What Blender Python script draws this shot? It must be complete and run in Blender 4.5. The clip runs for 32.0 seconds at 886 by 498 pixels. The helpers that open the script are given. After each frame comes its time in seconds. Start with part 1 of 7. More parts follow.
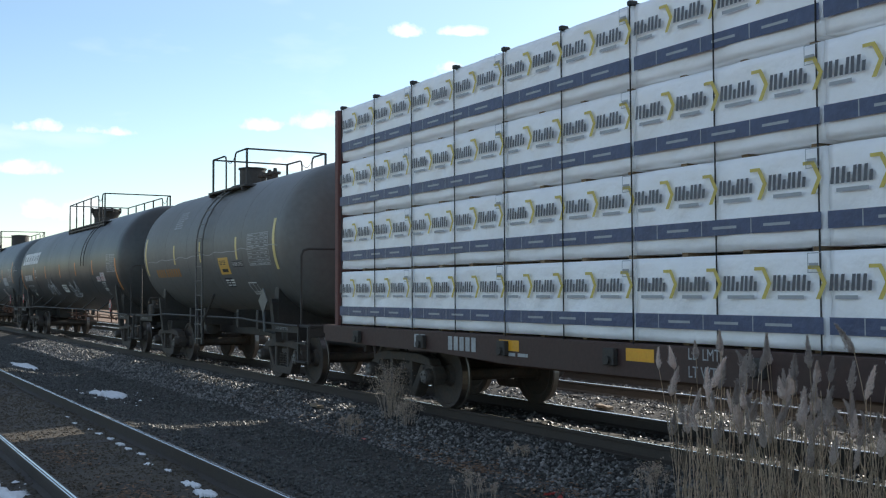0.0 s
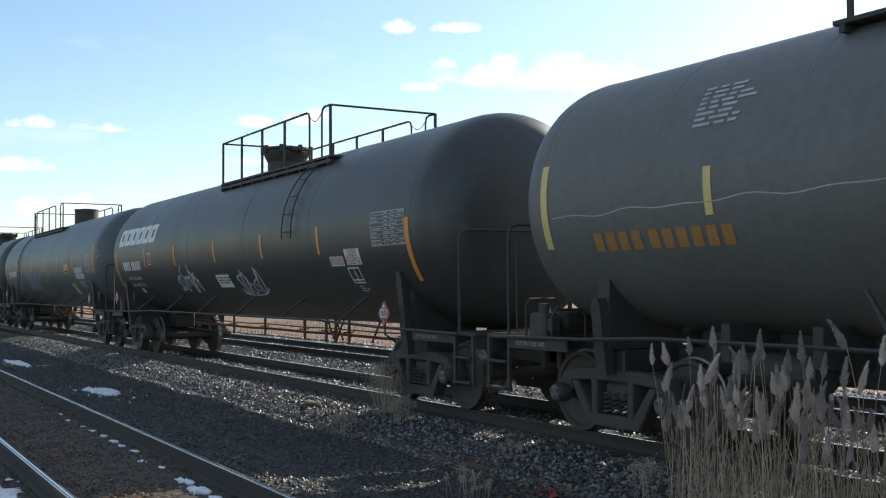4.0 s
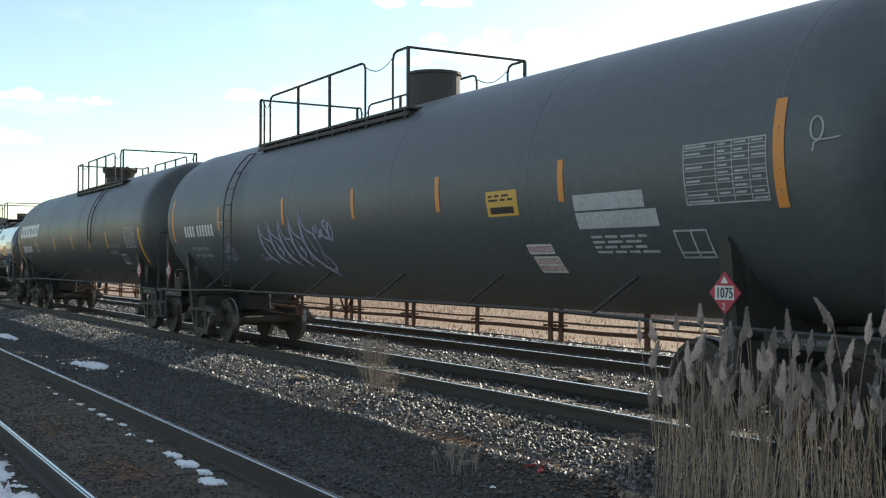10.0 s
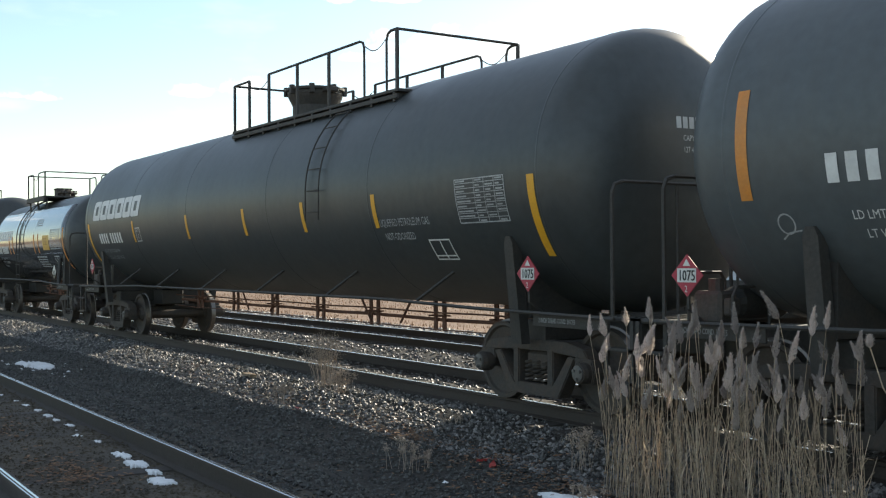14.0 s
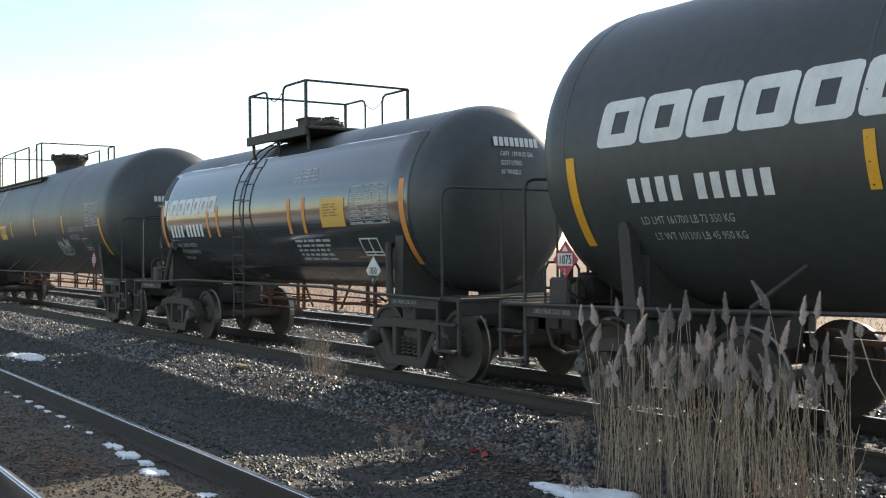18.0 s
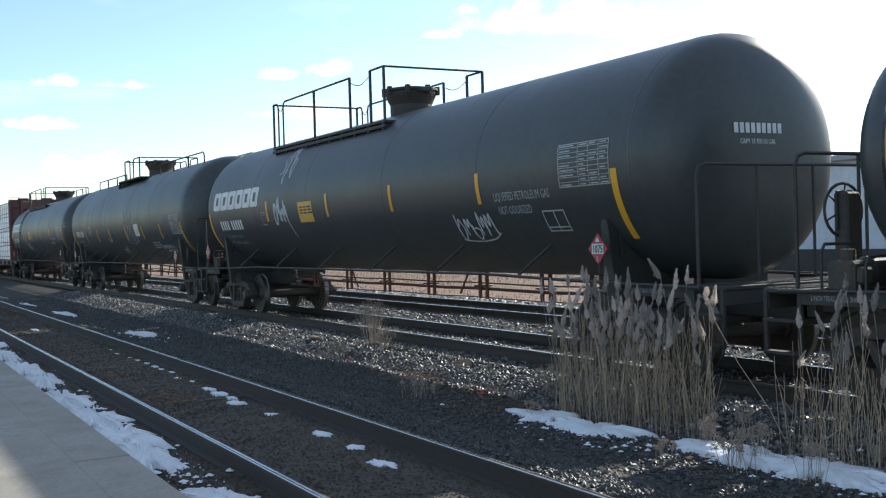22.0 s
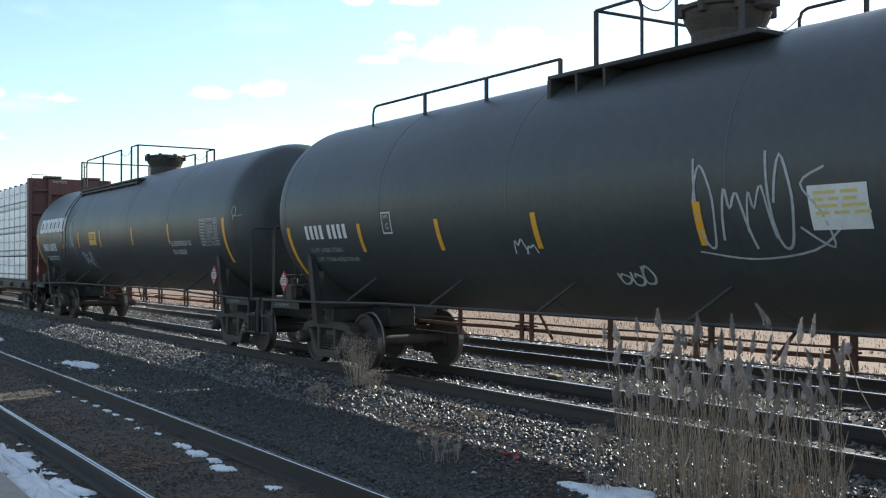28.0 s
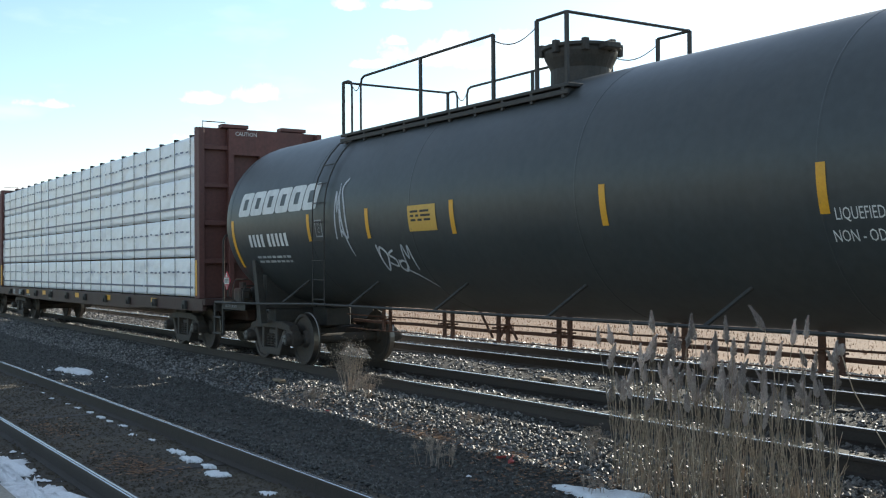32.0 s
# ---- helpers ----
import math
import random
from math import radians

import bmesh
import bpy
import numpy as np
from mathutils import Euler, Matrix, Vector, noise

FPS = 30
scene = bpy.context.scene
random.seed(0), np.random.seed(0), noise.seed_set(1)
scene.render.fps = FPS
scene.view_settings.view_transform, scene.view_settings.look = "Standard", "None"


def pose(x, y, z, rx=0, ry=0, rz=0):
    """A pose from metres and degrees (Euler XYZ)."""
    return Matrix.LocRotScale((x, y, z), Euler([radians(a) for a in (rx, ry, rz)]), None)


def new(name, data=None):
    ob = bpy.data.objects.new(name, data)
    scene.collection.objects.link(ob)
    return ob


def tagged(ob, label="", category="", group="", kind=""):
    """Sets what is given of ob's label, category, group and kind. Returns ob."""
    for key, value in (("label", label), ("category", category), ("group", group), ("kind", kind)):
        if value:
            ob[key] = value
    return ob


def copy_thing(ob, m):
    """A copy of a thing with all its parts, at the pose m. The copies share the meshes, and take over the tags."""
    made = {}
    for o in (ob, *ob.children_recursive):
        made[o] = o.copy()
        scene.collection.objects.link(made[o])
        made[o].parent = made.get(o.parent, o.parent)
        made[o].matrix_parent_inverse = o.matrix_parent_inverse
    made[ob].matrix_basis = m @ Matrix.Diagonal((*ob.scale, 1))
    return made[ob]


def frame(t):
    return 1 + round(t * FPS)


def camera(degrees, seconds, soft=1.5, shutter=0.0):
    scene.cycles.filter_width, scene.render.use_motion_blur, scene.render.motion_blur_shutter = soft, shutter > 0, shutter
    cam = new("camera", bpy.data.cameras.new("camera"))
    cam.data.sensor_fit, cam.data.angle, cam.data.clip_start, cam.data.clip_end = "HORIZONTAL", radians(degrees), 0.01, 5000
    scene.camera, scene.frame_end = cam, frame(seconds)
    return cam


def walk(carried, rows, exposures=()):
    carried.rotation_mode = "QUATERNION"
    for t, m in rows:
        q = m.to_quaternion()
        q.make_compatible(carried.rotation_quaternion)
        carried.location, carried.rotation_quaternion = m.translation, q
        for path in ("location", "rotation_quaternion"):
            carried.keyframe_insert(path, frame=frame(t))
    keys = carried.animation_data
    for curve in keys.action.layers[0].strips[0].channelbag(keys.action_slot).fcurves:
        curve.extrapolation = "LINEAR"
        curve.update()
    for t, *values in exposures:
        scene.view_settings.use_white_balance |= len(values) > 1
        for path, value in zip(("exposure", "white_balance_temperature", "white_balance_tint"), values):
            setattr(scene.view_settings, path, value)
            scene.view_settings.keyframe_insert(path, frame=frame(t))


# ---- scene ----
LENS = 45.1
cam = camera(LENS, 32.0, soft=1.2, shutter=0.0)
# seconds, place, then tilt above level, lean and heading in degrees
PATH = [
    (0.0, 0.00, 0.00, 1.65, 2.31, 0.25, -29.87),
    (0.5, 0.00, 0.00, 1.65, 2.13, 0.35, -29.85),
    (1.0, 0.00, 0.00, 1.65, 2.15, 0.42, -29.71),
    (1.5, 0.00, 0.00, 1.65, 2.21, 0.45, -29.67),
    (2.0, 0.00, 0.00, 1.65, 2.28, 0.50, -29.69),
    (2.5, 0.00, 0.00, 1.65, 2.11, 0.64, -29.87),
    (3.0, 0.00, 0.00, 1.65, 2.07, 0.58, -30.04),
    (3.5, 0.00, 0.00, 1.65, 2.15, 0.35, -30.05),
    (5.5, 0.00, 0.00, 1.65, 1.74, 0.39, -30.66),
    (6.0, 0.00, 0.00, 1.65, 1.51, 0.36, -30.40),
    (6.5, 0.00, 0.00, 1.65, 1.37, 0.19, -30.27),
    (7.0, 0.00, 0.00, 1.65, 1.24, 0.10, -30.15),
    (7.5, 0.00, 0.00, 1.65, 1.18, 0.12, -29.90),
    (8.0, 0.00, 0.00, 1.65, 1.10, 0.12, -29.50),
    (8.5, 0.00, 0.00, 1.65, 0.99, 0.12, -29.58),
    (9.0, 0.00, 0.00, 1.65, 0.85, 0.05, -29.81),
    (9.5, 0.00, 0.00, 1.65, 0.75, 0.02, -30.30),
    (10.0, 0.00, 0.00, 1.65, 0.83, -0.04, -30.81),
    (10.5, 0.00, 0.00, 1.65, 0.89, 0.09, -31.46),
    (11.0, 0.00, 0.00, 1.65, 0.80, 0.26, -31.94),
    (11.5, 0.00, 0.00, 1.65, 0.68, 0.27, -32.35),
    (12.0, 0.00, 0.00, 1.65, 0.69, 0.20, -32.70),
    (12.5, 0.00, 0.00, 1.65, 0.70, 0.19, -32.82),
    (13.0, 0.00, 0.00, 1.65, 0.69, 0.15, -33.06),
    (13.5, 0.00, 0.00, 1.65, 0.76, 0.18, -33.29),
    (14.0, 0.00, 0.00, 1.65, 0.60, 0.36, -33.44),
    (14.5, 0.00, 0.00, 1.65, 0.49, 0.41, -33.52),
    (16.5, 0.00, 0.00, 1.65, 0.28, 0.50, -33.34),
    (17.0, 0.00, 0.00, 1.65, 0.13, 0.41, -33.37),
    (17.5, 0.00, 0.00, 1.65, -0.03, 0.43, -33.51),
    (18.0, 0.00, 0.00, 1.65, 0.09, 0.44, -33.89),
    (18.5, 0.00, 0.00, 1.65, 0.13, 0.38, -34.34),
    (19.0, -0.21, -0.74, 1.66, 0.02, 0.02, -33.05),
    (19.5, -0.41, -1.56, 1.65, -0.30, 0.39, -31.72),
    (20.0, -0.79, -2.96, 1.65, -0.01, 0.36, -30.32),
    (20.5, -0.95, -3.43, 1.67, -0.28, 0.80, -30.46),
    (21.0, -0.99, -3.56, 1.65, 0.21, 0.35, -31.22),
    (21.5, -1.00, -3.64, 1.68, -0.31, 0.89, -30.01),
    (22.0, -0.90, -3.42, 1.69, -0.60, 1.69, -28.76),
    (22.5, -0.88, -3.35, 1.67, -0.17, 2.18, -28.68),
    (23.0, -0.88, -3.47, 1.66, 0.25, 1.30, -28.25),
    (23.5, -0.87, -3.51, 1.66, 0.45, 1.05, -27.86),
    (24.0, -0.89, -3.59, 1.66, 0.35, 0.97, -27.72),
    (24.5, -0.87, -3.39, 1.66, 0.50, 0.68, -27.38),
    (25.0, -0.74, -2.30, 1.68, 0.63, 0.60, -28.66),
    (25.5, -0.69, -1.32, 1.73, 0.77, 0.28, -30.55),
    (26.0, -0.69, -0.68, 1.75, 0.62, 0.16, -32.06),
    (26.5, -0.71, -0.84, 1.75, 0.70, -0.07, -32.18),
    (28.5, -0.71, -0.84, 1.75, 0.76, 0.01, -32.69),
    (29.0, -0.71, -0.84, 1.75, 0.77, 0.01, -32.84),
    (29.5, -0.71, -0.84, 1.75, 0.73, 0.13, -33.00),
    (30.0, -0.71, -0.84, 1.75, 0.72, 0.15, -33.15),
    (31.0, -0.71, -0.84, 1.75, 0.78, 0.15, -33.13),
    (31.5, -0.71, -0.84, 1.75, 0.80, 0.23, -33.09),
    (32.0, -0.71, -0.84, 1.75, 0.95, 0.37, -32.87),
]
EXPOSURES = [(0.0, 0.62, 6110, 7), (1.5, 0.6, 6110, 7), (3.0, 0.56, 6160, 7), (6.0, 0.66, 6260, 6), (9.0, 0.72, 6510, 5), (10.0, 0.84, 6660, 4), (11.0, 0.9, 6710, 4), (13.0, 0.92, 6760, 5), (17.0, 0.88, 6760, 7), (18.0, 1.12, 6760, 8), (19.0, 1.04, 6560, 8), (20.0, 0.88, 6160, 6), (21.0, 0.78, 5960, 5), (23.0, 0.66, 5910, 7), (25.0, 0.38, 5910, 8), (26.0, 0.64, 6110, 7), (29.0, 0.82, 6110, 5), (32.0, 0.85, 6260, 4)]
walk(cam, [(t, pose(x, y, z, 90 + pitch, roll, yaw)) for t, x, y, z, pitch, roll, yaw in PATH], EXPOSURES)

# ---------------------------------------------------------------- light
SUN_AZ, SUN_EL = 20.0, 25.5        # degrees: from +x towards +y, above the horizon
world = bpy.data.worlds.new("sky")
scene.world = world
world.use_nodes = True
wn, wl = world.node_tree.nodes, world.node_tree.links
wn.clear()
w_out = wn.new("ShaderNodeOutputWorld")
w_bg = wn.new("ShaderNodeBackground")
w_sky = wn.new("ShaderNodeTexSky")
w_sky.sky_type = "NISHITA"
w_sky.sun_disc = False
w_sky.sun_elevation = radians(SUN_EL)
w_sky.sun_rotation = radians(90 - SUN_AZ)
w_sky.air_density = 1.0
w_sky.dust_density = 0.45
w_sky.ozone_density = 1.2
w_bg.inputs["Strength"].default_value = 0.115
# scattered small clouds, laid on a flat layer overhead
w_tc = wn.new("ShaderNodeTexCoord")
w_sep = wn.new("ShaderNodeSeparateXYZ")
wl.new(w_tc.outputs["Generated"], w_sep.inputs[0])


def wmath(op, a, b=None):
    n = wn.new("ShaderNodeMath")
    n.operation = op
    for i, v in enumerate((a, b)):
        if v is None:
            continue
        if isinstance(v, (int, float)):
            n.inputs[i].default_value = v
        else:
            wl.new(v, n.inputs[i])
    return n.outputs[0]


w_up = wmath("MAXIMUM", wmath("ADD", w_sep.outputs["Z"], 0.16), 0.02)
w_comb = wn.new("ShaderNodeCombineXYZ")
wl.new(wmath("DIVIDE", w_sep.outputs["X"], w_up), w_comb.inputs["X"])
wl.new(wmath("DIVIDE", w_sep.outputs["Y"], w_up), w_comb.inputs["Y"])
w_noise = wn.new("ShaderNodeTexNoise")
w_noise.inputs["Scale"].default_value = 1.7
w_noise.inputs["Detail"].default_value = 7.0
w_noise.inputs["Roughness"].default_value = 0.5
wl.new(w_comb.outputs[0], w_noise.inputs["Vector"])
w_ramp = wn.new("ShaderNodeValToRGB")
w_ramp.color_ramp.elements[0].position = 0.56
w_ramp.color_ramp.elements[1].position = 0.85
wl.new(w_noise.outputs["Fac"], w_ramp.inputs["Fac"])
w_mix = wn.new("ShaderNodeMixRGB")
w_mix.inputs["Color2"].default_value = (7.4, 7.4, 7.4, 1)
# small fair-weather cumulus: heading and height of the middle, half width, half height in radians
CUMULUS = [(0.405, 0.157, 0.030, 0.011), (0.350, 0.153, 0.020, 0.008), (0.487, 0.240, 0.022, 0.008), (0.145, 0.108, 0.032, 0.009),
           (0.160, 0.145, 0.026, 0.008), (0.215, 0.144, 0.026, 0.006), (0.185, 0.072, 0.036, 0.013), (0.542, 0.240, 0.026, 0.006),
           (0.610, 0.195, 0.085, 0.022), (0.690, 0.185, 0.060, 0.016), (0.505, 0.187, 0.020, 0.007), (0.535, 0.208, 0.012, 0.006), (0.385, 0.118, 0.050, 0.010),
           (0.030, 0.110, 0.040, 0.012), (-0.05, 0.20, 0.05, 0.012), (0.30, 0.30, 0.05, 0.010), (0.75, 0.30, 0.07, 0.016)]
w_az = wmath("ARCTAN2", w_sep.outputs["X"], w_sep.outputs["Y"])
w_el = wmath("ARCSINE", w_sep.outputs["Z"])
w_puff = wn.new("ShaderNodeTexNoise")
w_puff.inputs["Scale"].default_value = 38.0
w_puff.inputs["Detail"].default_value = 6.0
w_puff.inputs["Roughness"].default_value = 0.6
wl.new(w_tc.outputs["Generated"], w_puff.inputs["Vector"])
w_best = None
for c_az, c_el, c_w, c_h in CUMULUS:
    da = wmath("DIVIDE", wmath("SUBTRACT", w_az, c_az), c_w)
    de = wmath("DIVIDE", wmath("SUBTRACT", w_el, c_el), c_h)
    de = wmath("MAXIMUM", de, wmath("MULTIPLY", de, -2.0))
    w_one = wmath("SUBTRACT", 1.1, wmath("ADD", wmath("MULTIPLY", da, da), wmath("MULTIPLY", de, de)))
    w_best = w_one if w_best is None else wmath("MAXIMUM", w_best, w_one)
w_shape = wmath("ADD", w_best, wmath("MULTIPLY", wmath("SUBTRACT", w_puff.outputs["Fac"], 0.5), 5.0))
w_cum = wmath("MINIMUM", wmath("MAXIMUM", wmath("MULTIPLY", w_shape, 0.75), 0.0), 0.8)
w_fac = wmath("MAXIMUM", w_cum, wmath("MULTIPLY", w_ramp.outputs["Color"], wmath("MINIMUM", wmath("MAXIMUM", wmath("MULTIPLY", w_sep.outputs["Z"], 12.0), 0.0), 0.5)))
# whitening overhead, out of view, added to brighten and neutralise the shade
w_overhead_fill = wmath("MINIMUM", wmath("MAXIMUM", wmath("MULTIPLY", wmath("SUBTRACT", w_sep.outputs["Z"], 0.24), 1.0), 0.0), 0.13)
w_fac = wmath("MAXIMUM", w_fac, wmath("MULTIPLY", w_overhead_fill, wmath("ADD", wmath("MULTIPLY", w_noise.outputs["Fac"], 0.8), 0.6)))
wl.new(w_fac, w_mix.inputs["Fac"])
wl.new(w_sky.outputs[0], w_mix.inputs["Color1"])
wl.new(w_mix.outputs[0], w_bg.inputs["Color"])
wl.new(w_bg.outputs[0], w_out.inputs[0])

sun_data = bpy.data.lights.new("sun", "SUN")
sun_data.energy = 4.2
sun_data.angle = radians(0.6)
sun_data.color = (1.0, 0.90, 0.76)
sun = new("sun", sun_data)
to_sun = Vector((math.cos(radians(SUN_AZ)) * math.cos(radians(SUN_EL)), math.sin(radians(SUN_AZ)) * math.cos(radians(SUN_EL)), math.sin(radians(SUN_EL))))
sun.matrix_world = Matrix.Translation((60, 20, 40)) @ (-to_sun).to_track_quat("-Z", "Y").to_matrix().to_4x4()


# ---------------------------------------------------------------- materials
def surface(name, base, rough=0.6, metal=0.0, vary=0.25, scale=3.0, fine=40.0, dirt=None, dirt_amt=0.0, bump=0.15, spec=0.5,
            streak=False, rand=0.0, coat=0.0, bump_dist=0.01, island=0.0):
    """A painted, metal or mineral surface with two scales of variation, dirt and fine relief."""
    m = bpy.data.materials.new(name)
    m.use_nodes = True
    n, l = m.node_tree.nodes, m.node_tree.links
    b = n["Principled BSDF"]
    b.inputs["Metallic"].default_value = metal
    b.inputs["Specular IOR Level"].default_value = spec
    b.inputs["Coat Weight"].default_value = coat
    tc = n.new("ShaderNodeTexCoord")
    mp = n.new("ShaderNodeMapping")
    l.new(tc.outputs["Object"], mp.inputs[0])
    if streak:
        mp.inputs["Scale"].default_value = (1.0, 1.0, 0.16)
    big = n.new("ShaderNodeTexNoise")
    big.inputs["Scale"].default_value = scale
    big.inputs["Detail"].default_value = 6.0
    big.inputs["Roughness"].default_value = 0.65
    l.new(mp.outputs[0], big.inputs["Vector"])
    sm = n.new("ShaderNodeTexNoise")
    sm.inputs["Scale"].default_value = fine
    sm.inputs["Detail"].default_value = 4.0
    l.new(tc.outputs["Object"], sm.inputs["Vector"])
    mx = n.new("ShaderNodeMixRGB")
    lo = tuple(max(0.0, v * (1 - vary)) for v in base)
    hi = tuple(min(1.0, v * (1 + vary)) for v in base)
    mx.inputs["Color1"].default_value = (*lo, 1)
    mx.inputs["Color2"].default_value = (*hi, 1)
    l.new(big.outputs["Fac"], mx.inputs["Fac"])
    ov = n.new("ShaderNodeMixRGB")
    ov.blend_type = "OVERLAY"
    ov.inputs["Fac"].default_value = min(1.0, vary * 1.6)
    l.new(mx.outputs[0], ov.inputs["Color1"])
    l.new(sm.outputs["Fac"], ov.inputs["Color2"])
    col = ov.outputs[0]
    if dirt:
        rp = n.new("ShaderNodeValToRGB")
        rp.color_ramp.elements[0].position = 0.42
        rp.color_ramp.elements[1].position = 0.72
        dn = n.new("ShaderNodeTexNoise")
        dn.inputs["Scale"].default_value = scale * 1.7
        dn.inputs["Detail"].default_value = 8.0
        dn.inputs["Roughness"].default_value = 0.7
        l.new(mp.outputs[0], dn.inputs["Vector"])
        l.new(dn.outputs["Fac"], rp.inputs["Fac"])
        k = n.new("ShaderNodeMath")
        k.operation = "MULTIPLY"
        k.inputs[1].default_value = dirt_amt
        l.new(rp.outputs["Color"], k.inputs[0])
        dm = n.new("ShaderNodeMixRGB")
        dm.inputs["Color2"].default_value = (*dirt, 1)
        l.new(k.outputs[0], dm.inputs["Fac"])
        l.new(col, dm.inputs["Color1"])
        col = dm.outputs[0]
    if rand or island:
        src = n.new("ShaderNodeObjectInfo").outputs["Random"] if rand else n.new("ShaderNodeNewGeometry").outputs["Random Per Island"]
        amt = rand or island
        mr = n.new("ShaderNodeMapRange")
        mr.inputs["To Min"].default_value = 1 - amt
        mr.inputs["To Max"].default_value = 1 + amt
        l.new(src, mr.inputs["Value"])
        vm = n.new("ShaderNodeVectorMath")
        vm.operation = "SCALE"
        l.new(col, vm.inputs[0])
        l.new(mr.outputs[0], vm.inputs["Scale"])
        col = vm.outputs[0]
    l.new(col, b.inputs["Base Color"])
    rr = n.new("ShaderNodeMapRange")
    rr.inputs["To Min"].default_value = max(0.03, rough - 0.12)
    rr.inputs["To Max"].default_value = min(1.0, rough + 0.12)
    l.new(big.outputs["Fac"], rr.inputs["Value"])
    l.new(rr.outputs[0], b.inputs["Roughness"])
    if bump:
        bp = n.new("ShaderNodeBump")
        bp.inputs["Strength"].default_value = bump
        bp.inputs["Distance"].default_value = bump_dist
        l.new(sm.outputs["Fac"], bp.inputs["Height"])
        l.new(bp.outputs[0], b.inputs["Normal"])
    return m


M = {}
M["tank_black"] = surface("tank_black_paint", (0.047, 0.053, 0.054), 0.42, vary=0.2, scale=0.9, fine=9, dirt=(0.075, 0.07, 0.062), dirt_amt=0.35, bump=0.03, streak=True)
M["tank_grey"] = surface("tank_grey_black_paint", (0.082, 0.094, 0.100), 0.45, vary=0.16, scale=0.9, fine=9, dirt=(0.10, 0.095, 0.085), dirt_amt=0.35, bump=0.03, streak=True)
M["tank_old"] = surface("tank_faded_grey_paint", (0.125, 0.126, 0.120), 0.5, vary=0.16, scale=0.8, fine=9, dirt=(0.12, 0.095, 0.07), dirt_amt=0.4, bump=0.03, streak=True)
M["tank_gloss"] = surface("tank_glossy_black_paint", (0.032, 0.036, 0.038), 0.17, vary=0.3, scale=1.3, fine=5, dirt=(0.10, 0.105, 0.105), dirt_amt=0.35, bump=0.10, bump_dist=0.02, streak=True, spec=1.0, coat=0.8)
# black paint mottled with brown
M["tank_brown"] = surface("tank_brown_mottled_paint", (0.046, 0.049, 0.048), 0.42, vary=0.2, scale=0.9, fine=9, dirt=(0.10, 0.062, 0.042), dirt_amt=0.28, bump=0.03, streak=True)
M["iron"] = surface("dusty_black_iron", (0.038, 0.036, 0.033), 0.65, vary=0.35, scale=3, fine=30, dirt=(0.075, 0.058, 0.044), dirt_amt=0.45, bump=0.25)
M["castiron"] = surface("rusty_cast_steel", (0.055, 0.048, 0.042), 0.75, vary=0.35, scale=4, fine=40, dirt=(0.11, 0.07, 0.045), dirt_amt=0.55, bump=0.35)
M["tread"] = surface("worn_steel_tread", (0.24, 0.22, 0.20), 0.45, metal=1.0, vary=0.15, scale=8, fine=60, bump=0.05)
M["bulkhead"] = surface("oxide_red_bulkhead_paint", (0.13, 0.052, 0.044), 0.6, vary=0.25, scale=1.2, fine=16, dirt=(0.06, 0.04, 0.034), dirt_amt=0.5, bump=0.08, streak=True)
M["brown_car"] = surface("oxide_brown_car_paint", (0.055, 0.028, 0.023), 0.6, vary=0.3, scale=1.5, fine=20, dirt=(0.05, 0.035, 0.03), dirt_amt=0.5, bump=0.1)
M["white_mark"] = surface("white_stencil_paint", (0.72, 0.72, 0.70), 0.6, vary=0.12, scale=2, fine=25, dirt=(0.25, 0.25, 0.24), dirt_amt=0.35, bump=0.0)
M["faded_mark"] = surface("faded_stencil_paint", (0.42, 0.43, 0.43), 0.7, vary=0.2, scale=3, fine=25, dirt=(0.12, 0.12, 0.12), dirt_amt=0.5, bump=0.0)
M["orange_mark"] = surface("faded_orange_stencil_paint", (0.34, 0.17, 0.05), 0.7, vary=0.2, scale=3, fine=25, bump=0.0)
M["tape"] = surface("yellow_reflective_tape", (0.74, 0.37, 0.025), 0.4, vary=0.12, scale=3, fine=40, dirt=(0.35, 0.2, 0.05), dirt_amt=0.3, bump=0.03)
M["tape_orange"] = surface("orange_reflective_tape", (0.66, 0.25, 0.045), 0.45, vary=0.15, scale=3, fine=40, dirt=(0.40, 0.22, 0.10), dirt_amt=0.4, bump=0.03)
M["tape_pale"] = surface("pale_yellow_reflective_tape", (0.62, 0.50, 0.18), 0.4, vary=0.12, scale=3, fine=40, bump=0.03)
M["sign_yellow"] = surface("yellow_sign_vinyl", (0.62, 0.37, 0.07), 0.45, vary=0.1, scale=3, fine=30, bump=0.02)
M["sign_white"] = surface("white_sign_vinyl", (0.66, 0.66, 0.63), 0.45, vary=0.1, scale=3, fine=30, dirt=(0.35, 0.34, 0.3), dirt_amt=0.3, bump=0.02)
M["sign_red"] = surface("red_sign_vinyl", (0.38, 0.032, 0.058), 0.45, vary=0.12, scale=3, fine=30, bump=0.02)
M["sign_pink"] = surface("faded_red_lettering", (0.36, 0.02, 0.05), 0.5, vary=0.12, scale=3, fine=30, bump=0.0)
M["black_mark"] = surface("black_print", (0.015, 0.015, 0.016), 0.5, vary=0.1, bump=0.0)
M["spray_white"] = surface("white_spray_paint", (0.50, 0.51, 0.53), 0.7, vary=0.3, scale=6, fine=30, dirt=(0.1, 0.1, 0.11), dirt_amt=0.4, bump=0.0)
M["spray_violet"] = surface("violet_spray_paint", (0.36, 0.34, 0.47), 0.7, vary=0.3, scale=6, fine=30, dirt=(0.06, 0.06, 0.07), dirt_amt=0.35, bump=0.0)
M["buff"] = surface("white_overpaint", (0.40, 0.42, 0.43), 0.6, vary=0.25, scale=5, fine=30, bump=0.0)
